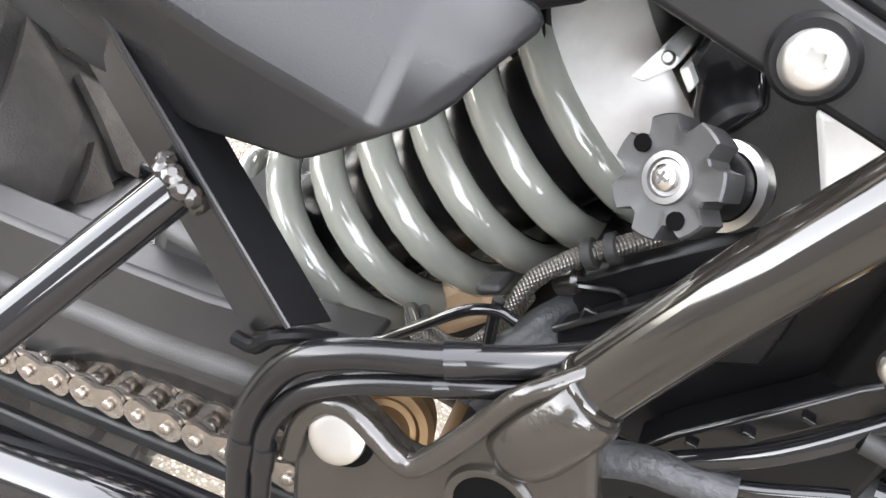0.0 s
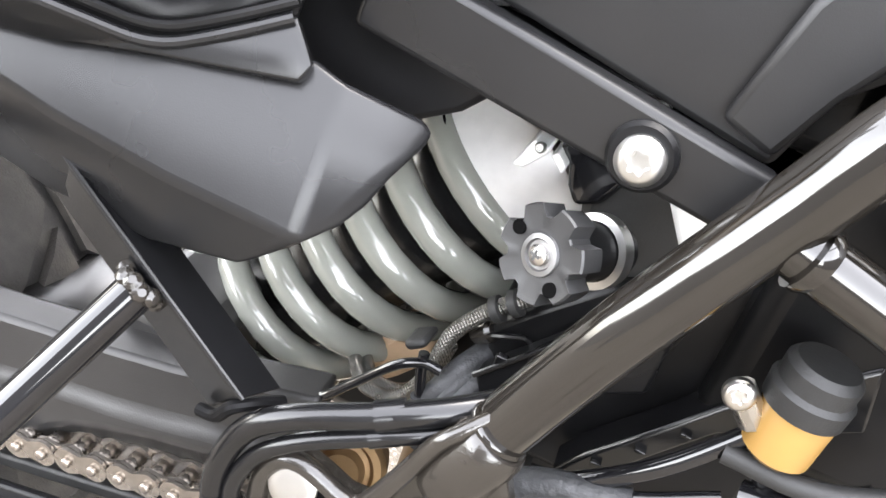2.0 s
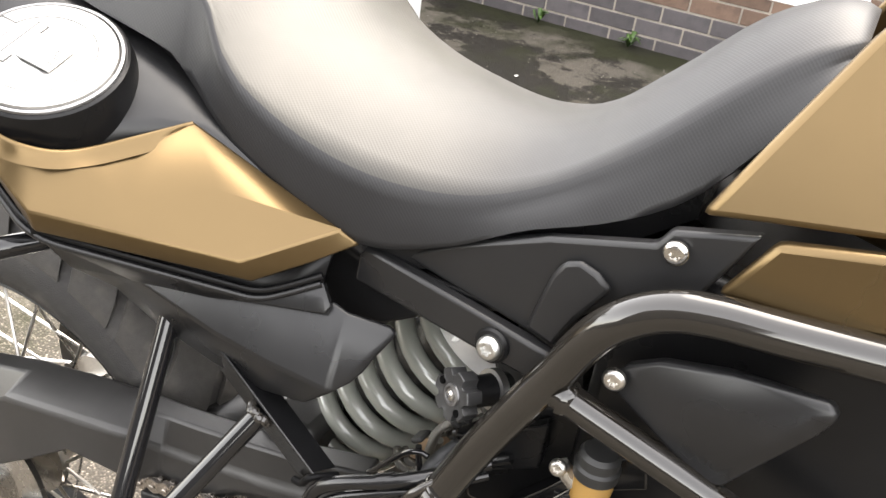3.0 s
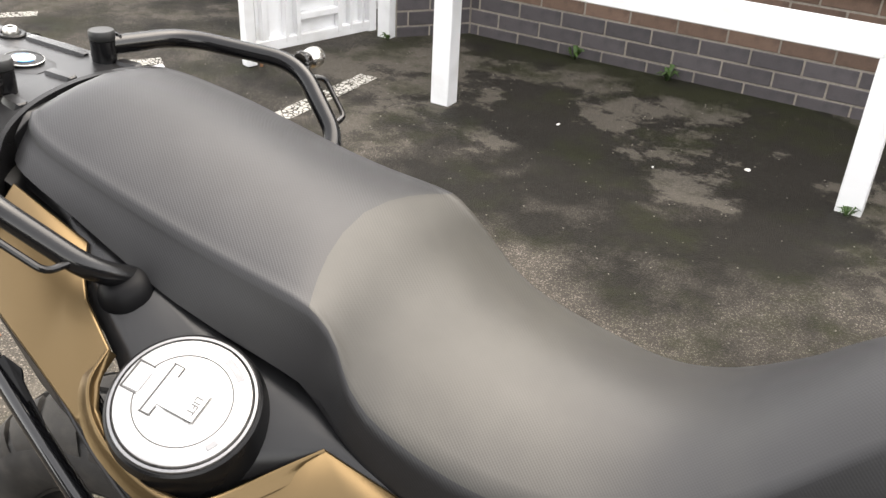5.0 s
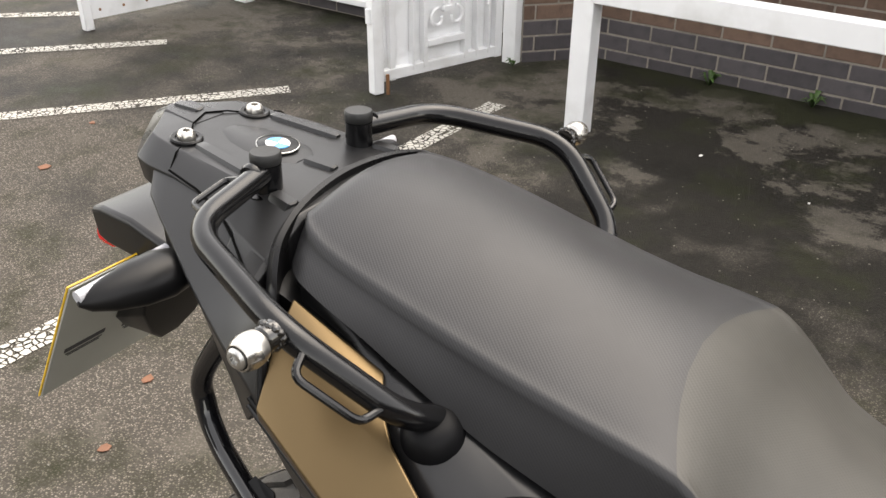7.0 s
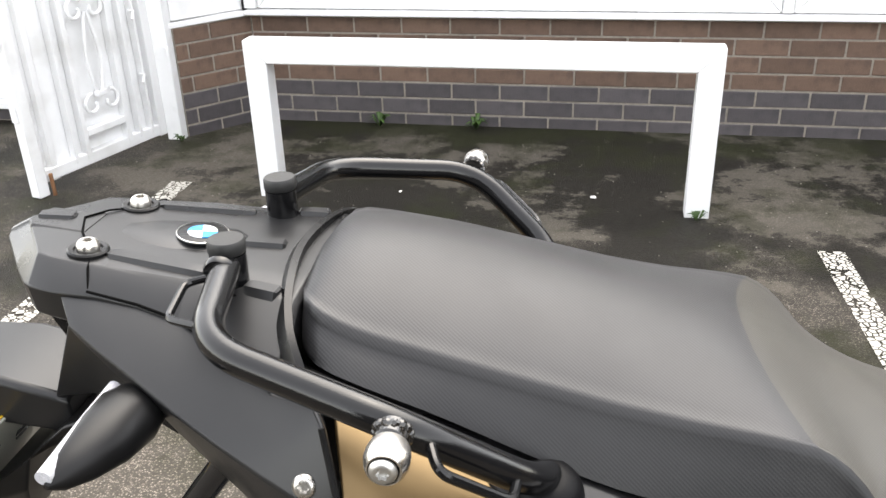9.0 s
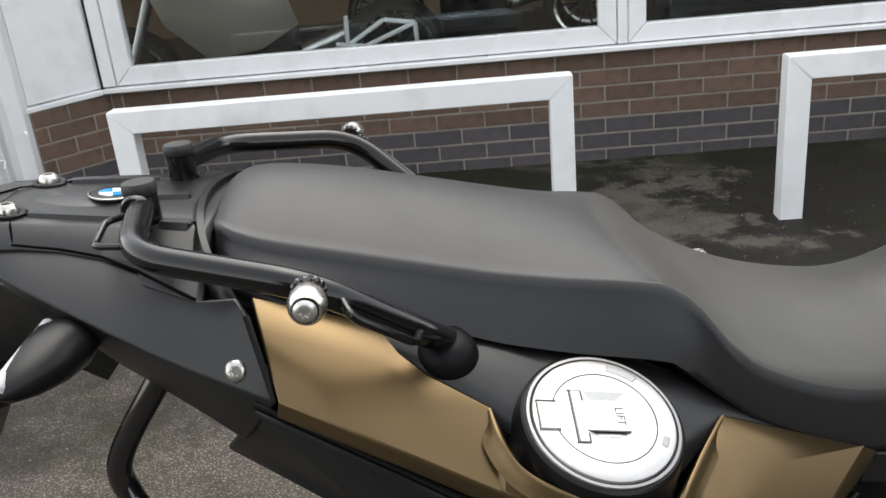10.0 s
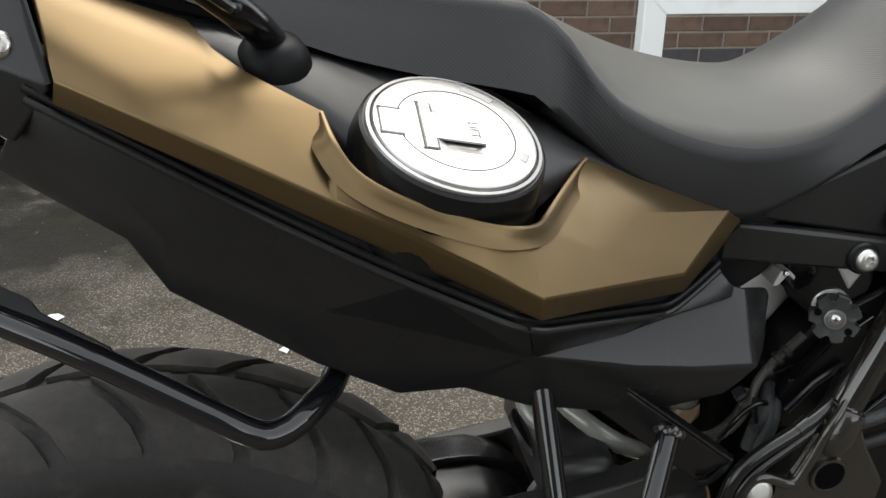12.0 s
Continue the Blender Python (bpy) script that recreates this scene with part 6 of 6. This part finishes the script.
# side covers ahead of the seat
for s in (1, -1):
    SC = [(0.766, -0.106, 0.809), (0.807, -0.110, 0.835), (0.867, -0.112, 0.862), (0.931, -0.113, 0.881), (0.938, -0.114, 0.893), (0.986, -0.114, 0.906), (0.964, -0.114, 0.860), (0.925, -0.112, 0.842), (0.897, -0.112, 0.815), (0.888, -0.112, 0.787)]
    sc = part("side_cover", b_slab([(x, y * s, z) for x, y, z in SC], (0, 0.012 * s, 0)), M_DARK, bike, "dark grey plastic side cover", bevel=0.003)
    part("cover_hump", b_slab([(x, -0.1125 * s, z) for x, z in ((0.866, 0.799), (0.876, 0.842), (0.882, 0.853), (0.892, 0.857), (0.904, 0.853), (0.914, 0.845), (0.897, 0.817), (0.886, 0.792))], (0, -0.006 * s, 0)), M_DARK, sc, bevel=0.003)
    LC = [(0.925, 0.128, 0.790), (0.936, 0.128, 0.806), (0.954, 0.130, 0.818), (0.99, 0.138, 0.832), (1.045, 0.150, 0.845), (1.051, 0.152, 0.838), (1.045, 0.150, 0.822), (1.010, 0.140, 0.758), (0.998, 0.138, 0.752), (0.962, 0.136, 0.776), (1.04, 0.152, 0.836)]
    bm = b_mesh([(x, -s * y, z) for x, y, z in LC], [f if s > 0 else f[::-1] for f in ((0, 1, 2, 9), (2, 3, 10, 9), (3, 4, 5, 10), (10, 5, 6), (9, 10, 6, 7, 8), (0, 9, 8))])
    part("lower_cover", bm, M_DARK, bike, "dark grey plastic cover behind the frame tube", thick=0.012, bevel=0.003)
    GFR = [(0.950, 0.118, 0.908), (0.974, 0.102, 0.956), (1.006, 0.076, 1.018), (1.033, 0.069, 1.038), (1.102, 0.069, 1.053), (1.206, 0.075, 1.064), (1.207, 0.126, 0.949), (1.061, 0.121, 0.930), (0.992, 0.120, 0.917)]
    part("gold_tank_panel", b_slab([(x, -s * y, z) for x, y, z in GFR], (0, 0.012 * s, 0)), M_GOLD, bike, "satin olive-gold painted front panel", bevel=0.005)
    GLR = [(0.972, 0.868), (0.994, 0.909), (1.06, 0.925), (1.20, 0.947), (1.20, 0.898), (1.078, 0.882), (1.03, 0.872)]
    part("gold_lower_panel", b_slab([(x, -s * (0.122 + 0.06 * max(0, x - 0.96)), z) for x, z in GLR], (0, 0.012 * s, 0)), M_GOLD, bike, "satin olive-gold painted lower front panel", bevel=0.004)
torx_bolt("cover_bolt", (0.944, -0.116, 0.882), (0, -1, 0), 0.0076, bike, M_STEEL, 0.004)
torx_bolt("cover_bolt", (0.932, -0.133, 0.797), (0, -1, 0), 0.0074, bike, M_STEEL, 0.004)

# brake fluid reservoir
res = part("fluid_reservoir", b_lathe((0.935, -0.124, 0.691), (0, 0, 1), [(0, 0.010), (0.003, 0.0132), (0.023, 0.0140), (0.025, 0.013)], 28), M_FLUID, bike, "amber plastic brake fluid reservoir")
part("reservoir_lid", b_lathe((0.935, -0.124, 0.715), (0, 0, 1), [(0, 0.0152), (0.008, 0.0157), (0.010, 0.0140), (0.017, 0.0140), (0.020, 0.0115)], 30), M_RUBBER, res)
part("reservoir_bracket", b_tube([(0.912, -0.128, 0.714), (0.923, -0.126, 0.702)], 0.006, 10), M_STEEL, res)
torx_bolt("reservoir_bolt", (0.912, -0.132, 0.714), (0, -1, 0.2), 0.0060, res, M_STEEL, 0.004)
part("hose_tail", b_tube(smooth_path([(0.935, -0.124, 0.694), (0.937, -0.122, 0.680), (0.944, -0.118, 0.668), (0.955, -0.112, 0.660)], 6), 0.0040, 12), M_HOSE, res)

# footrest bracket, pillion struts, plate and hoses
fold = [(0.640, -0.160, 0.720), (0.742, -0.163, 0.638), (0.724, -0.150, 0.612), (0.606, -0.150, 0.715)]
bp = part("strut_plate", b_slab(fold, (0.001, 0.005, 0.001)), M_SATIN, bike, "black folded steel bracket plate", bevel=0.002)
# Duller black than the plate: the flange's shade is put into its colour.
part("plate_flange", b_slab([(0.641, -0.160, 0.722), (0.743, -0.163, 0.640), (0.750, -0.143, 0.634), (0.648, -0.140, 0.716)], (-0.001, 0.001, -0.002)), M_BOOT, bp)
part("plate_edge", b_tube([(0.6412, -0.1606, 0.7215), (0.7432, -0.1636, 0.6395)], 0.0011, 8), M_SATIN, bp)
for a, b in (((0.693, -0.158, 0.671), (0.604, -0.275, 0.505)), ((0.595, -0.138, 0.735), (0.609, -0.258, 0.495))):
    st = part("pillion_strut", b_tube([a, tuple(p + (q - p) * 0.5 for p, q in zip(a, b)), b], 0.0085, 20), M_TUBE, bike, "gloss black steel strut")
part("plate_weld", b_tube(smooth_path([(0.722, -0.156, 0.616), (0.731, -0.158, 0.619), (0.738, -0.161, 0.630), (0.745, -0.156, 0.632), (0.753, -0.144, 0.628)], 4), 0.0030, 10), M_BOOT, bp, "rough weld at the plate's foot")
part("pillion_peg", b_tube([(0.607, -0.245, 0.497), (0.607, -0.345, 0.497)], 0.014, 16), M_RUBBER, bike)
SDIR = Vector((-0.089, -0.117, -0.166)).normalized()
sa, sb = ring_frame(SDIR)
for k in range(12):
    a = 2 * math.pi * k / 12
    at = Vector((0.693, -0.158, 0.671)) + SDIR * (0.003 + 0.0016 * math.sin(3.1 * k)) + (sa * math.cos(a) + sb * math.sin(a)) * 0.0096
    part("strut_weld", b_lathe(at, sa * math.cos(a) + sb * math.sin(a) - SDIR * 0.4, [(-0.0036, 0.0017), (-0.0014, 0.0041), (0.0010, 0.0038), (0.0026, 0.0017)], 9), M_CAST, bike)
for k, (dz, r) in enumerate(((0.0, 0.0055), (-0.0115, 0.0040))):
    hp = [(0.752 + 0.009 * k, -0.163, 0.51), (0.741 + 0.009 * k, -0.166, 0.575), (0.7395 + 0.008 * k, -0.166, 0.602 + dz * 0.6), (0.748 + 0.006 * k, -0.165, 0.627 + dz), (0.765 + 0.004 * k, -0.163, 0.642 + dz), (0.795, -0.158, 0.656 + dz), (0.824, -0.148, 0.668 + dz), (0.86, -0.115, 0.676 + dz)]
    hose = part("hose", b_tube(smooth_path(hp, 8), r, 16), M_HOSE, bike, "black rubber hose")
    for hx in (1, 5):
        p0, p1 = Vector(hp[hx]), Vector(hp[hx + 1])
        part("hose_sleeve", b_tube([p0, p0 + (p1 - p0).normalized() * 0.012], r * 1.15, 16), M_HOSE, hose)
PP = [(0.757, 0.585), (0.757, 0.601), (0.760, 0.611), (0.766, 0.6175), (0.774, 0.6185), (0.783, 0.615), (0.793, 0.6105), (0.800, 0.611), (0.806, 0.621), (0.813, 0.638), (0.821, 0.659), (0.826, 0.671), (0.848, 0.660), (0.858, 0.636), (0.880, 0.600), (0.87, 0.53), (0.77, 0.53)]
fp = part("footrest_plate", b_slab([(x, -0.160, z) for x, z in PP], (0, 0.012, 0)), M_CAST, bike, "dark cast footrest plate", bevel=0.003)
part("plate_boss", b_lathe((0.8365, -0.152, 0.655), (0.4, 0.06, 0.9), [(-0.028, 0.006), (-0.025, 0.0110), (-0.020, 0.0138), (-0.012, 0.0152), (-0.004, 0.0152), (0.006, 0.0145), (0.011, 0.0138), (0.013, 0.0125)], 32), M_CAST, fp)
# The hole is a black disc laid on the solid plate.
part("plate_hole", b_lathe((0.829, -0.1615, 0.613), (0, -1, 0), [(0, 0.0125), (0.0005, 0.0125), (0.0005, 0.001)], 30), M_VOID, fp)
part("hole_rim", b_lathe((0.829, -0.160, 0.613), (0, -1, 0), [(0, 0.0165), (0.0025, 0.0155), (0.0028, 0.0140), (0.0022, 0.0126), (0, 0.0126)], 30), M_CAST, fp)
part("bolt_recess", b_lathe((0.772, -0.1602, 0.605), (0, -1, 0), [(0, 0.0135), (0.0006, 0.0135), (0.0006, 0.001)], 30), M_VOID, fp)
part("footrest_bolt", b_lathe((0.7716, -0.1606, 0.6052), (0.0, -1, 0.35), [(0, 0.0108), (0.0022, 0.0106), (0.0030, 0.0094), (0.0032, 0.006), (0.0032, 0.001)], 32), M_SILVER, fp, "bright polished button bolt")
part("plate_ridge", b_tube(smooth_path([(x, -0.1610, z) for x, z in PP[0:11]] + [(0.828, -0.159, 0.668), (0.836, -0.154, 0.676)], 4), lambda t: 0.0044 - 0.0016 * max(0.0, t - 0.7) / 0.3, 14), M_CAST, fp)

# wiring, braided hose and boxes under the tube
BHP = [(0.744, -0.02, 0.570), (0.753, -0.045, 0.582), (0.765, -0.062, 0.583), (0.779, -0.067, 0.586), (0.789, -0.075, 0.599), (0.797, -0.082, 0.619), (0.801, -0.085, 0.641), (0.804, -0.085, 0.654), (0.813, -0.085, 0.669), (0.821, -0.085, 0.678), (0.828, -0.085, 0.685), (0.838, -0.085, 0.695)]
bhose = part("braided_hose", b_tube(smooth_path(BHP, 8), 0.0038, 16), M_BRAID, bike, "braided steel hose")
part("braided_hose", b_tube(smooth_path([(x + 0.002, y + 0.010, z - 0.002) for x, y, z in BHP[:7]], 8), 0.0038, 16), M_BRAID, bike, "braided steel hose")
for x, z in ((0.8165, 0.673), (0.823, 0.6795)):
    part("hose_clip", b_lathe((x, -0.085, z), (0.75, 0, 0.65), [(0, 0.0052), (0.0006, 0.0062), (0.0042, 0.0062), (0.0048, 0.0052)], 18), M_RUBBER, bhose)
part("cable", b_tube(smooth_path([(0.71, -0.10, 0.588), (0.735, -0.10, 0.590), (0.754, -0.10, 0.597), (0.768, -0.10, 0.613), (0.785, -0.10, 0.634), (0.797, -0.10, 0.642), (0.806, -0.10, 0.642)], 8), 0.0024, 12), M_TUBE, bike, "thin glossy black cable")
part("cable", b_tube(smooth_path([(0.796, -0.098, 0.646), (0.797, -0.098, 0.637), (0.8, -0.098, 0.623), (0.803, -0.098, 0.611)], 6), 0.0026, 12), M_TUBE, bike, "thin glossy black cable")
part("cable_sleeve", b_tube([(0.8, -0.098, 0.623), (0.803, -0.098, 0.611)], 0.0042, 14), M_LOOM, bike)
part("cable_boot", b_slab([(0.783, -0.09, 0.64), (0.793, -0.09, 0.646), (0.795, -0.09, 0.642), (0.787, -0.09, 0.636)], (0.002, 0.014, 0.002)), M_RUBBER, bike, bevel=0.003)
part("swingarm_casting", b_slab([(0.742, -0.03, 0.562), (0.752, -0.03, 0.580), (0.766, -0.03, 0.598), (0.785, -0.03, 0.604), (0.790, -0.03, 0.585), (0.770, -0.03, 0.560)], (0.004, 0.03, 0.004)), M_TAN, bike, "tan cast lug behind the spring", bevel=0.006)
part("hose_union", b_lathe((0.812, -0.075, 0.652), (0.7, -0.3, 0.65), [(0, 0.004), (0.001, 0.0062), (0.010, 0.0062), (0.012, 0.0045)], 16), M_CAST, bike)
for lp, rr in (([(0.797, -0.097, 0.596), (0.803, -0.095, 0.615), (0.808, -0.095, 0.628), (0.814, -0.086, 0.638), (0.824, -0.070, 0.646), (0.835, -0.05, 0.655)], 0.0066), ([(0.806, -0.103, 0.600), (0.814, -0.10, 0.622), (0.818, -0.093, 0.632), (0.827, -0.078, 0.640), (0.838, -0.060, 0.648)], 0.0052), ([(0.801, -0.104, 0.600), (0.809, -0.102, 0.620), (0.814, -0.094, 0.634), (0.824, -0.076, 0.642)], 0.0040), ([(0.845, -0.125, 0.612), (0.856, -0.125, 0.625), (0.869, -0.125, 0.632), (0.881, -0.125, 0.635), (0.90, -0.125, 0.640)], 0.0068)):
    part("cable_loom", b_tube(smooth_path(lp, 8), rr, 14), M_LOOM, bike, "cloth-wrapped grey cable loom")
box1 = part("battery_box", b_slab([(0.816, -0.080, 0.660), (0.831, -0.080, 0.677), (0.858, -0.080, 0.705), (0.95, -0.080, 0.75), (0.95, -0.080, 0.60), (0.835, -0.080, 0.60), (0.822, -0.080, 0.640)], (0, 0.12, 0)), M_BLACK, bike, "black plastic battery box", bevel=0.004)
part("box_cover", b_slab([(0.820, -0.093, 0.643), (0.858, -0.093, 0.688), (0.890, -0.093, 0.712), (0.890, -0.093, 0.670), (0.840, -0.093, 0.640), (0.826, -0.093, 0.629)], (0, 0.012, 0)), M_BLACK, box1, bevel=0.002)
part("box_lip", b_tube([(0.8195, -0.0945, 0.6435), (0.858, -0.0945, 0.6888), (0.890, -0.0945, 0.7125)], 0.0014, 8), M_HOSE, box1)
part("box_lip", b_tube([(0.826, -0.097, 0.631), (0.847, -0.097, 0.655), (0.87, -0.097, 0.672)], 0.0035, 10), M_HOSE, box1)
part("box_clip", b_box((0.8285, -0.093, 0.6560), (0.006, 0.004, 0.006)), M_HOSE, box1, bevel=0.001)
part("box_groove", b_tube(smooth_path([(0.818, -0.081, 0.657), (0.826, -0.082, 0.661), (0.834, -0.082, 0.664), (0.840, -0.082, 0.662)], 5), 0.0016, 8), M_HOSE, box1)
tray = part("cable_tray", b_slab([(0.867, -0.102, 0.617), (0.877, -0.102, 0.634), (0.90, -0.102, 0.663), (0.917, -0.102, 0.686), (0.96, -0.102, 0.73), (0.968, -0.102, 0.70), (0.921, -0.102, 0.672), (0.901, -0.102, 0.645), (0.883, -0.102, 0.618)], (0, 0.02, 0)), M_HOSE, bike, "black plastic cable tray", bevel=0.002)
for x, z in ((0.883, 0.634), (0.897, 0.650), (0.910, 0.667)):
    part("tray_tab", b_box((x, -0.1035, z), (0.005, 0.003, 0.002)), M_HOSE, tray, bevel=0.0006)
part("clutch_cover", b_lathe((0.768, -0.068, 0.522), (0.2, -1, 0.5), [(-0.03, 0.026), (-0.006, 0.026), (-0.002, 0.023), (-0.001, 0.019), (-0.004, 0.017), (-0.003, 0.014), (0.002, 0.011), (0.003, 0.002)], 36), M_BRONZE, bike, "bronze cast clutch cover")
# Four black blocks added behind the gaps to make their depth dark.
part("air_box", b_box((0.83, 0.0, 0.822), (0.20, 0.17, 0.075)), M_BLACK, bike, "plain black block added to close the gap under the seat", bevel=0.01)
part("inner_frame_box", b_slab([(0.66, -0.102, 0.83), (0.76, -0.102, 0.80), (0.86, -0.102, 0.795), (0.84, -0.102, 0.790), (0.80, -0.102, 0.782), (0.780, -0.102, 0.760), (0.755, -0.102, 0.744), (0.70, -0.102, 0.735), (0.66, -0.102, 0.735)], (0, 0.085, 0)), M_BLACK, bike, bevel=0.005)
part("frame_back_plate", b_slab([(0.745, 0.085, 0.60), (0.745, 0.085, 0.80), (0.90, 0.085, 0.82), (0.93, 0.085, 0.60)], (0, 0.012, 0)), M_BLACK, bike, bevel=0.003)
part("front_air_box", b_box((1.06, 0.0, 0.765), (0.30, 0.20, 0.20)), M_BLACK, bike, "plain black block added to close the gap behind the frame tube", bevel=0.01)
part("engine_case", b_box((1.0, 0.0, 0.50), (0.34, 0.14, 0.28)), M_BLACK, bike, "dark engine casing", bevel=0.03)
# Two more added black blocks, a dark backing for the spring.
part("crankcase", b_box((0.885, 0.06, 0.545), (0.19, 0.14, 0.23)), M_BLACK, bike, bevel=0.02)
part("frame_crossmember", b_box((0.78, 0.115, 0.52), (0.26, 0.07, 0.20)), M_BLACK, bike, bevel=0.015)
part("gearbox_case", b_box((0.845, 0.04, 0.47), (0.12, 0.10, 0.14)), M_BRONZE, bike, bevel=0.03)
part("lower_tank", b_loft([[(u, -w, z0), (u, -w, z1), (u, w, z1), (u, w, z0)] for u, w, z0, z1 in ((0.30, 0.09, 0.87, 0.975), (0.45, 0.10, 0.76, 0.925), (0.62, 0.10, 0.72, 0.86), (0.73, 0.085, 0.755, 0.805), (0.80, 0.08, 0.775, 0.80))]), M_BLACK, bike, angle=30)
for k, (a, b, r, mt) in enumerate((((0.858, -0.12, 0.630), (0.93, -0.12, 0.658), 0.0030, M_TUBE), ((0.872, -0.12, 0.630), (0.935, -0.12, 0.705), 0.0042, M_TUBE), ((0.875, -0.115, 0.600), (0.97, -0.115, 0.640), 0.006, M_RUBBER),
                                   ((0.92, -0.125, 0.683), (0.985, -0.13, 0.70), 0.0045, M_RUBBER), ((0.935, -0.122, 0.665), (0.975, -0.125, 0.690), 0.0065, M_TUBE))):
    m1 = tuple((p + q) / 2 + d for p, q, d in zip(a, b, (0.0, -0.004, -0.004)))
    part("brake_pipe", b_tube(smooth_path([a, m1, b], 6), r, 12), mt, bike)
# stand and front wheel, to carry the machine
for s in (-1, 1):
    part("stand_leg", b_tube([(0.80, s * 0.10, 0.42), (0.72, s * 0.16, 0.02)], 0.014, 14), M_TUBE, bike)
    part("front_fork", b_tube([(1.86, s * 0.095, 0.36), (1.50, s * 0.095, 1.05)], 0.026, 18), M_BLACK, bike)
part("stand_foot", b_tube([(0.72, -0.20, 0.012), (0.72, 0.20, 0.012)], 0.012, 12), M_TUBE, bike)
FWC = Vector((1.86, 0.0, 0.345))
part("front_tyre", turned([(h * 0.62, r + 0.028) for h, r in TP], 72, FWC), M_TYRE, bike, angle=50)
part("front_rim", turned([(-0.03, 0.25), (0.03, 0.25), (0.02, 0.23), (-0.02, 0.23)], 48, FWC), M_BLACK, bike)
part("front_hub", b_lathe(FWC + Vector((0, -0.06, 0)), (0, 1, 0), [(0, 0.03), (0.12, 0.03)], 24), M_STEEL, bike)
for k in range(18):
    a = 2 * math.pi * k / 18
    part("front_spoke", b_tube([FWC + Vector((0.028 * math.cos(a + 0.4), 0.03 * (-1) ** k, 0.028 * math.sin(a + 0.4))), FWC + Vector((0.235 * math.cos(a), 0, 0.235 * math.sin(a)))], 0.0022, 6), M_STEEL, bike)
part("front_tank", b_loft([[(u, w * math.cos(a), z + h * math.sin(a)) for a in (2 * math.pi * k / 20 for k in range(20))] for u, w, z, h in ((1.0, 0.07, 0.94, 0.05), (1.06, 0.105, 0.97, 0.09), (1.2, 0.115, 0.98, 0.11), (1.38, 0.10, 0.99, 0.10), (1.5, 0.06, 1.0, 0.06))]), M_GOLD, bike)
part("handlebar", b_tube(round_path([(1.30, -0.42, 1.12), (1.42, -0.2, 1.16), (1.46, 0, 1.15), (1.42, 0.2, 1.16), (1.30, 0.42, 1.12)], 0.06), 0.011, 14), M_BLACK, bike)

# ---- bricks, piece by piece ----
brick_run(wall_north, CORNER, (4.6, 3.3, 0), 7, z0=-0.0225, first=0.175)
brick_run(wall_corner, END, CORNER, 7, z0=-0.0225, first=0.05)
brick_run(wall_far, (-3.75, 3.14, 0), (-1.72, 3.14, 0), 1, z0=0.0)
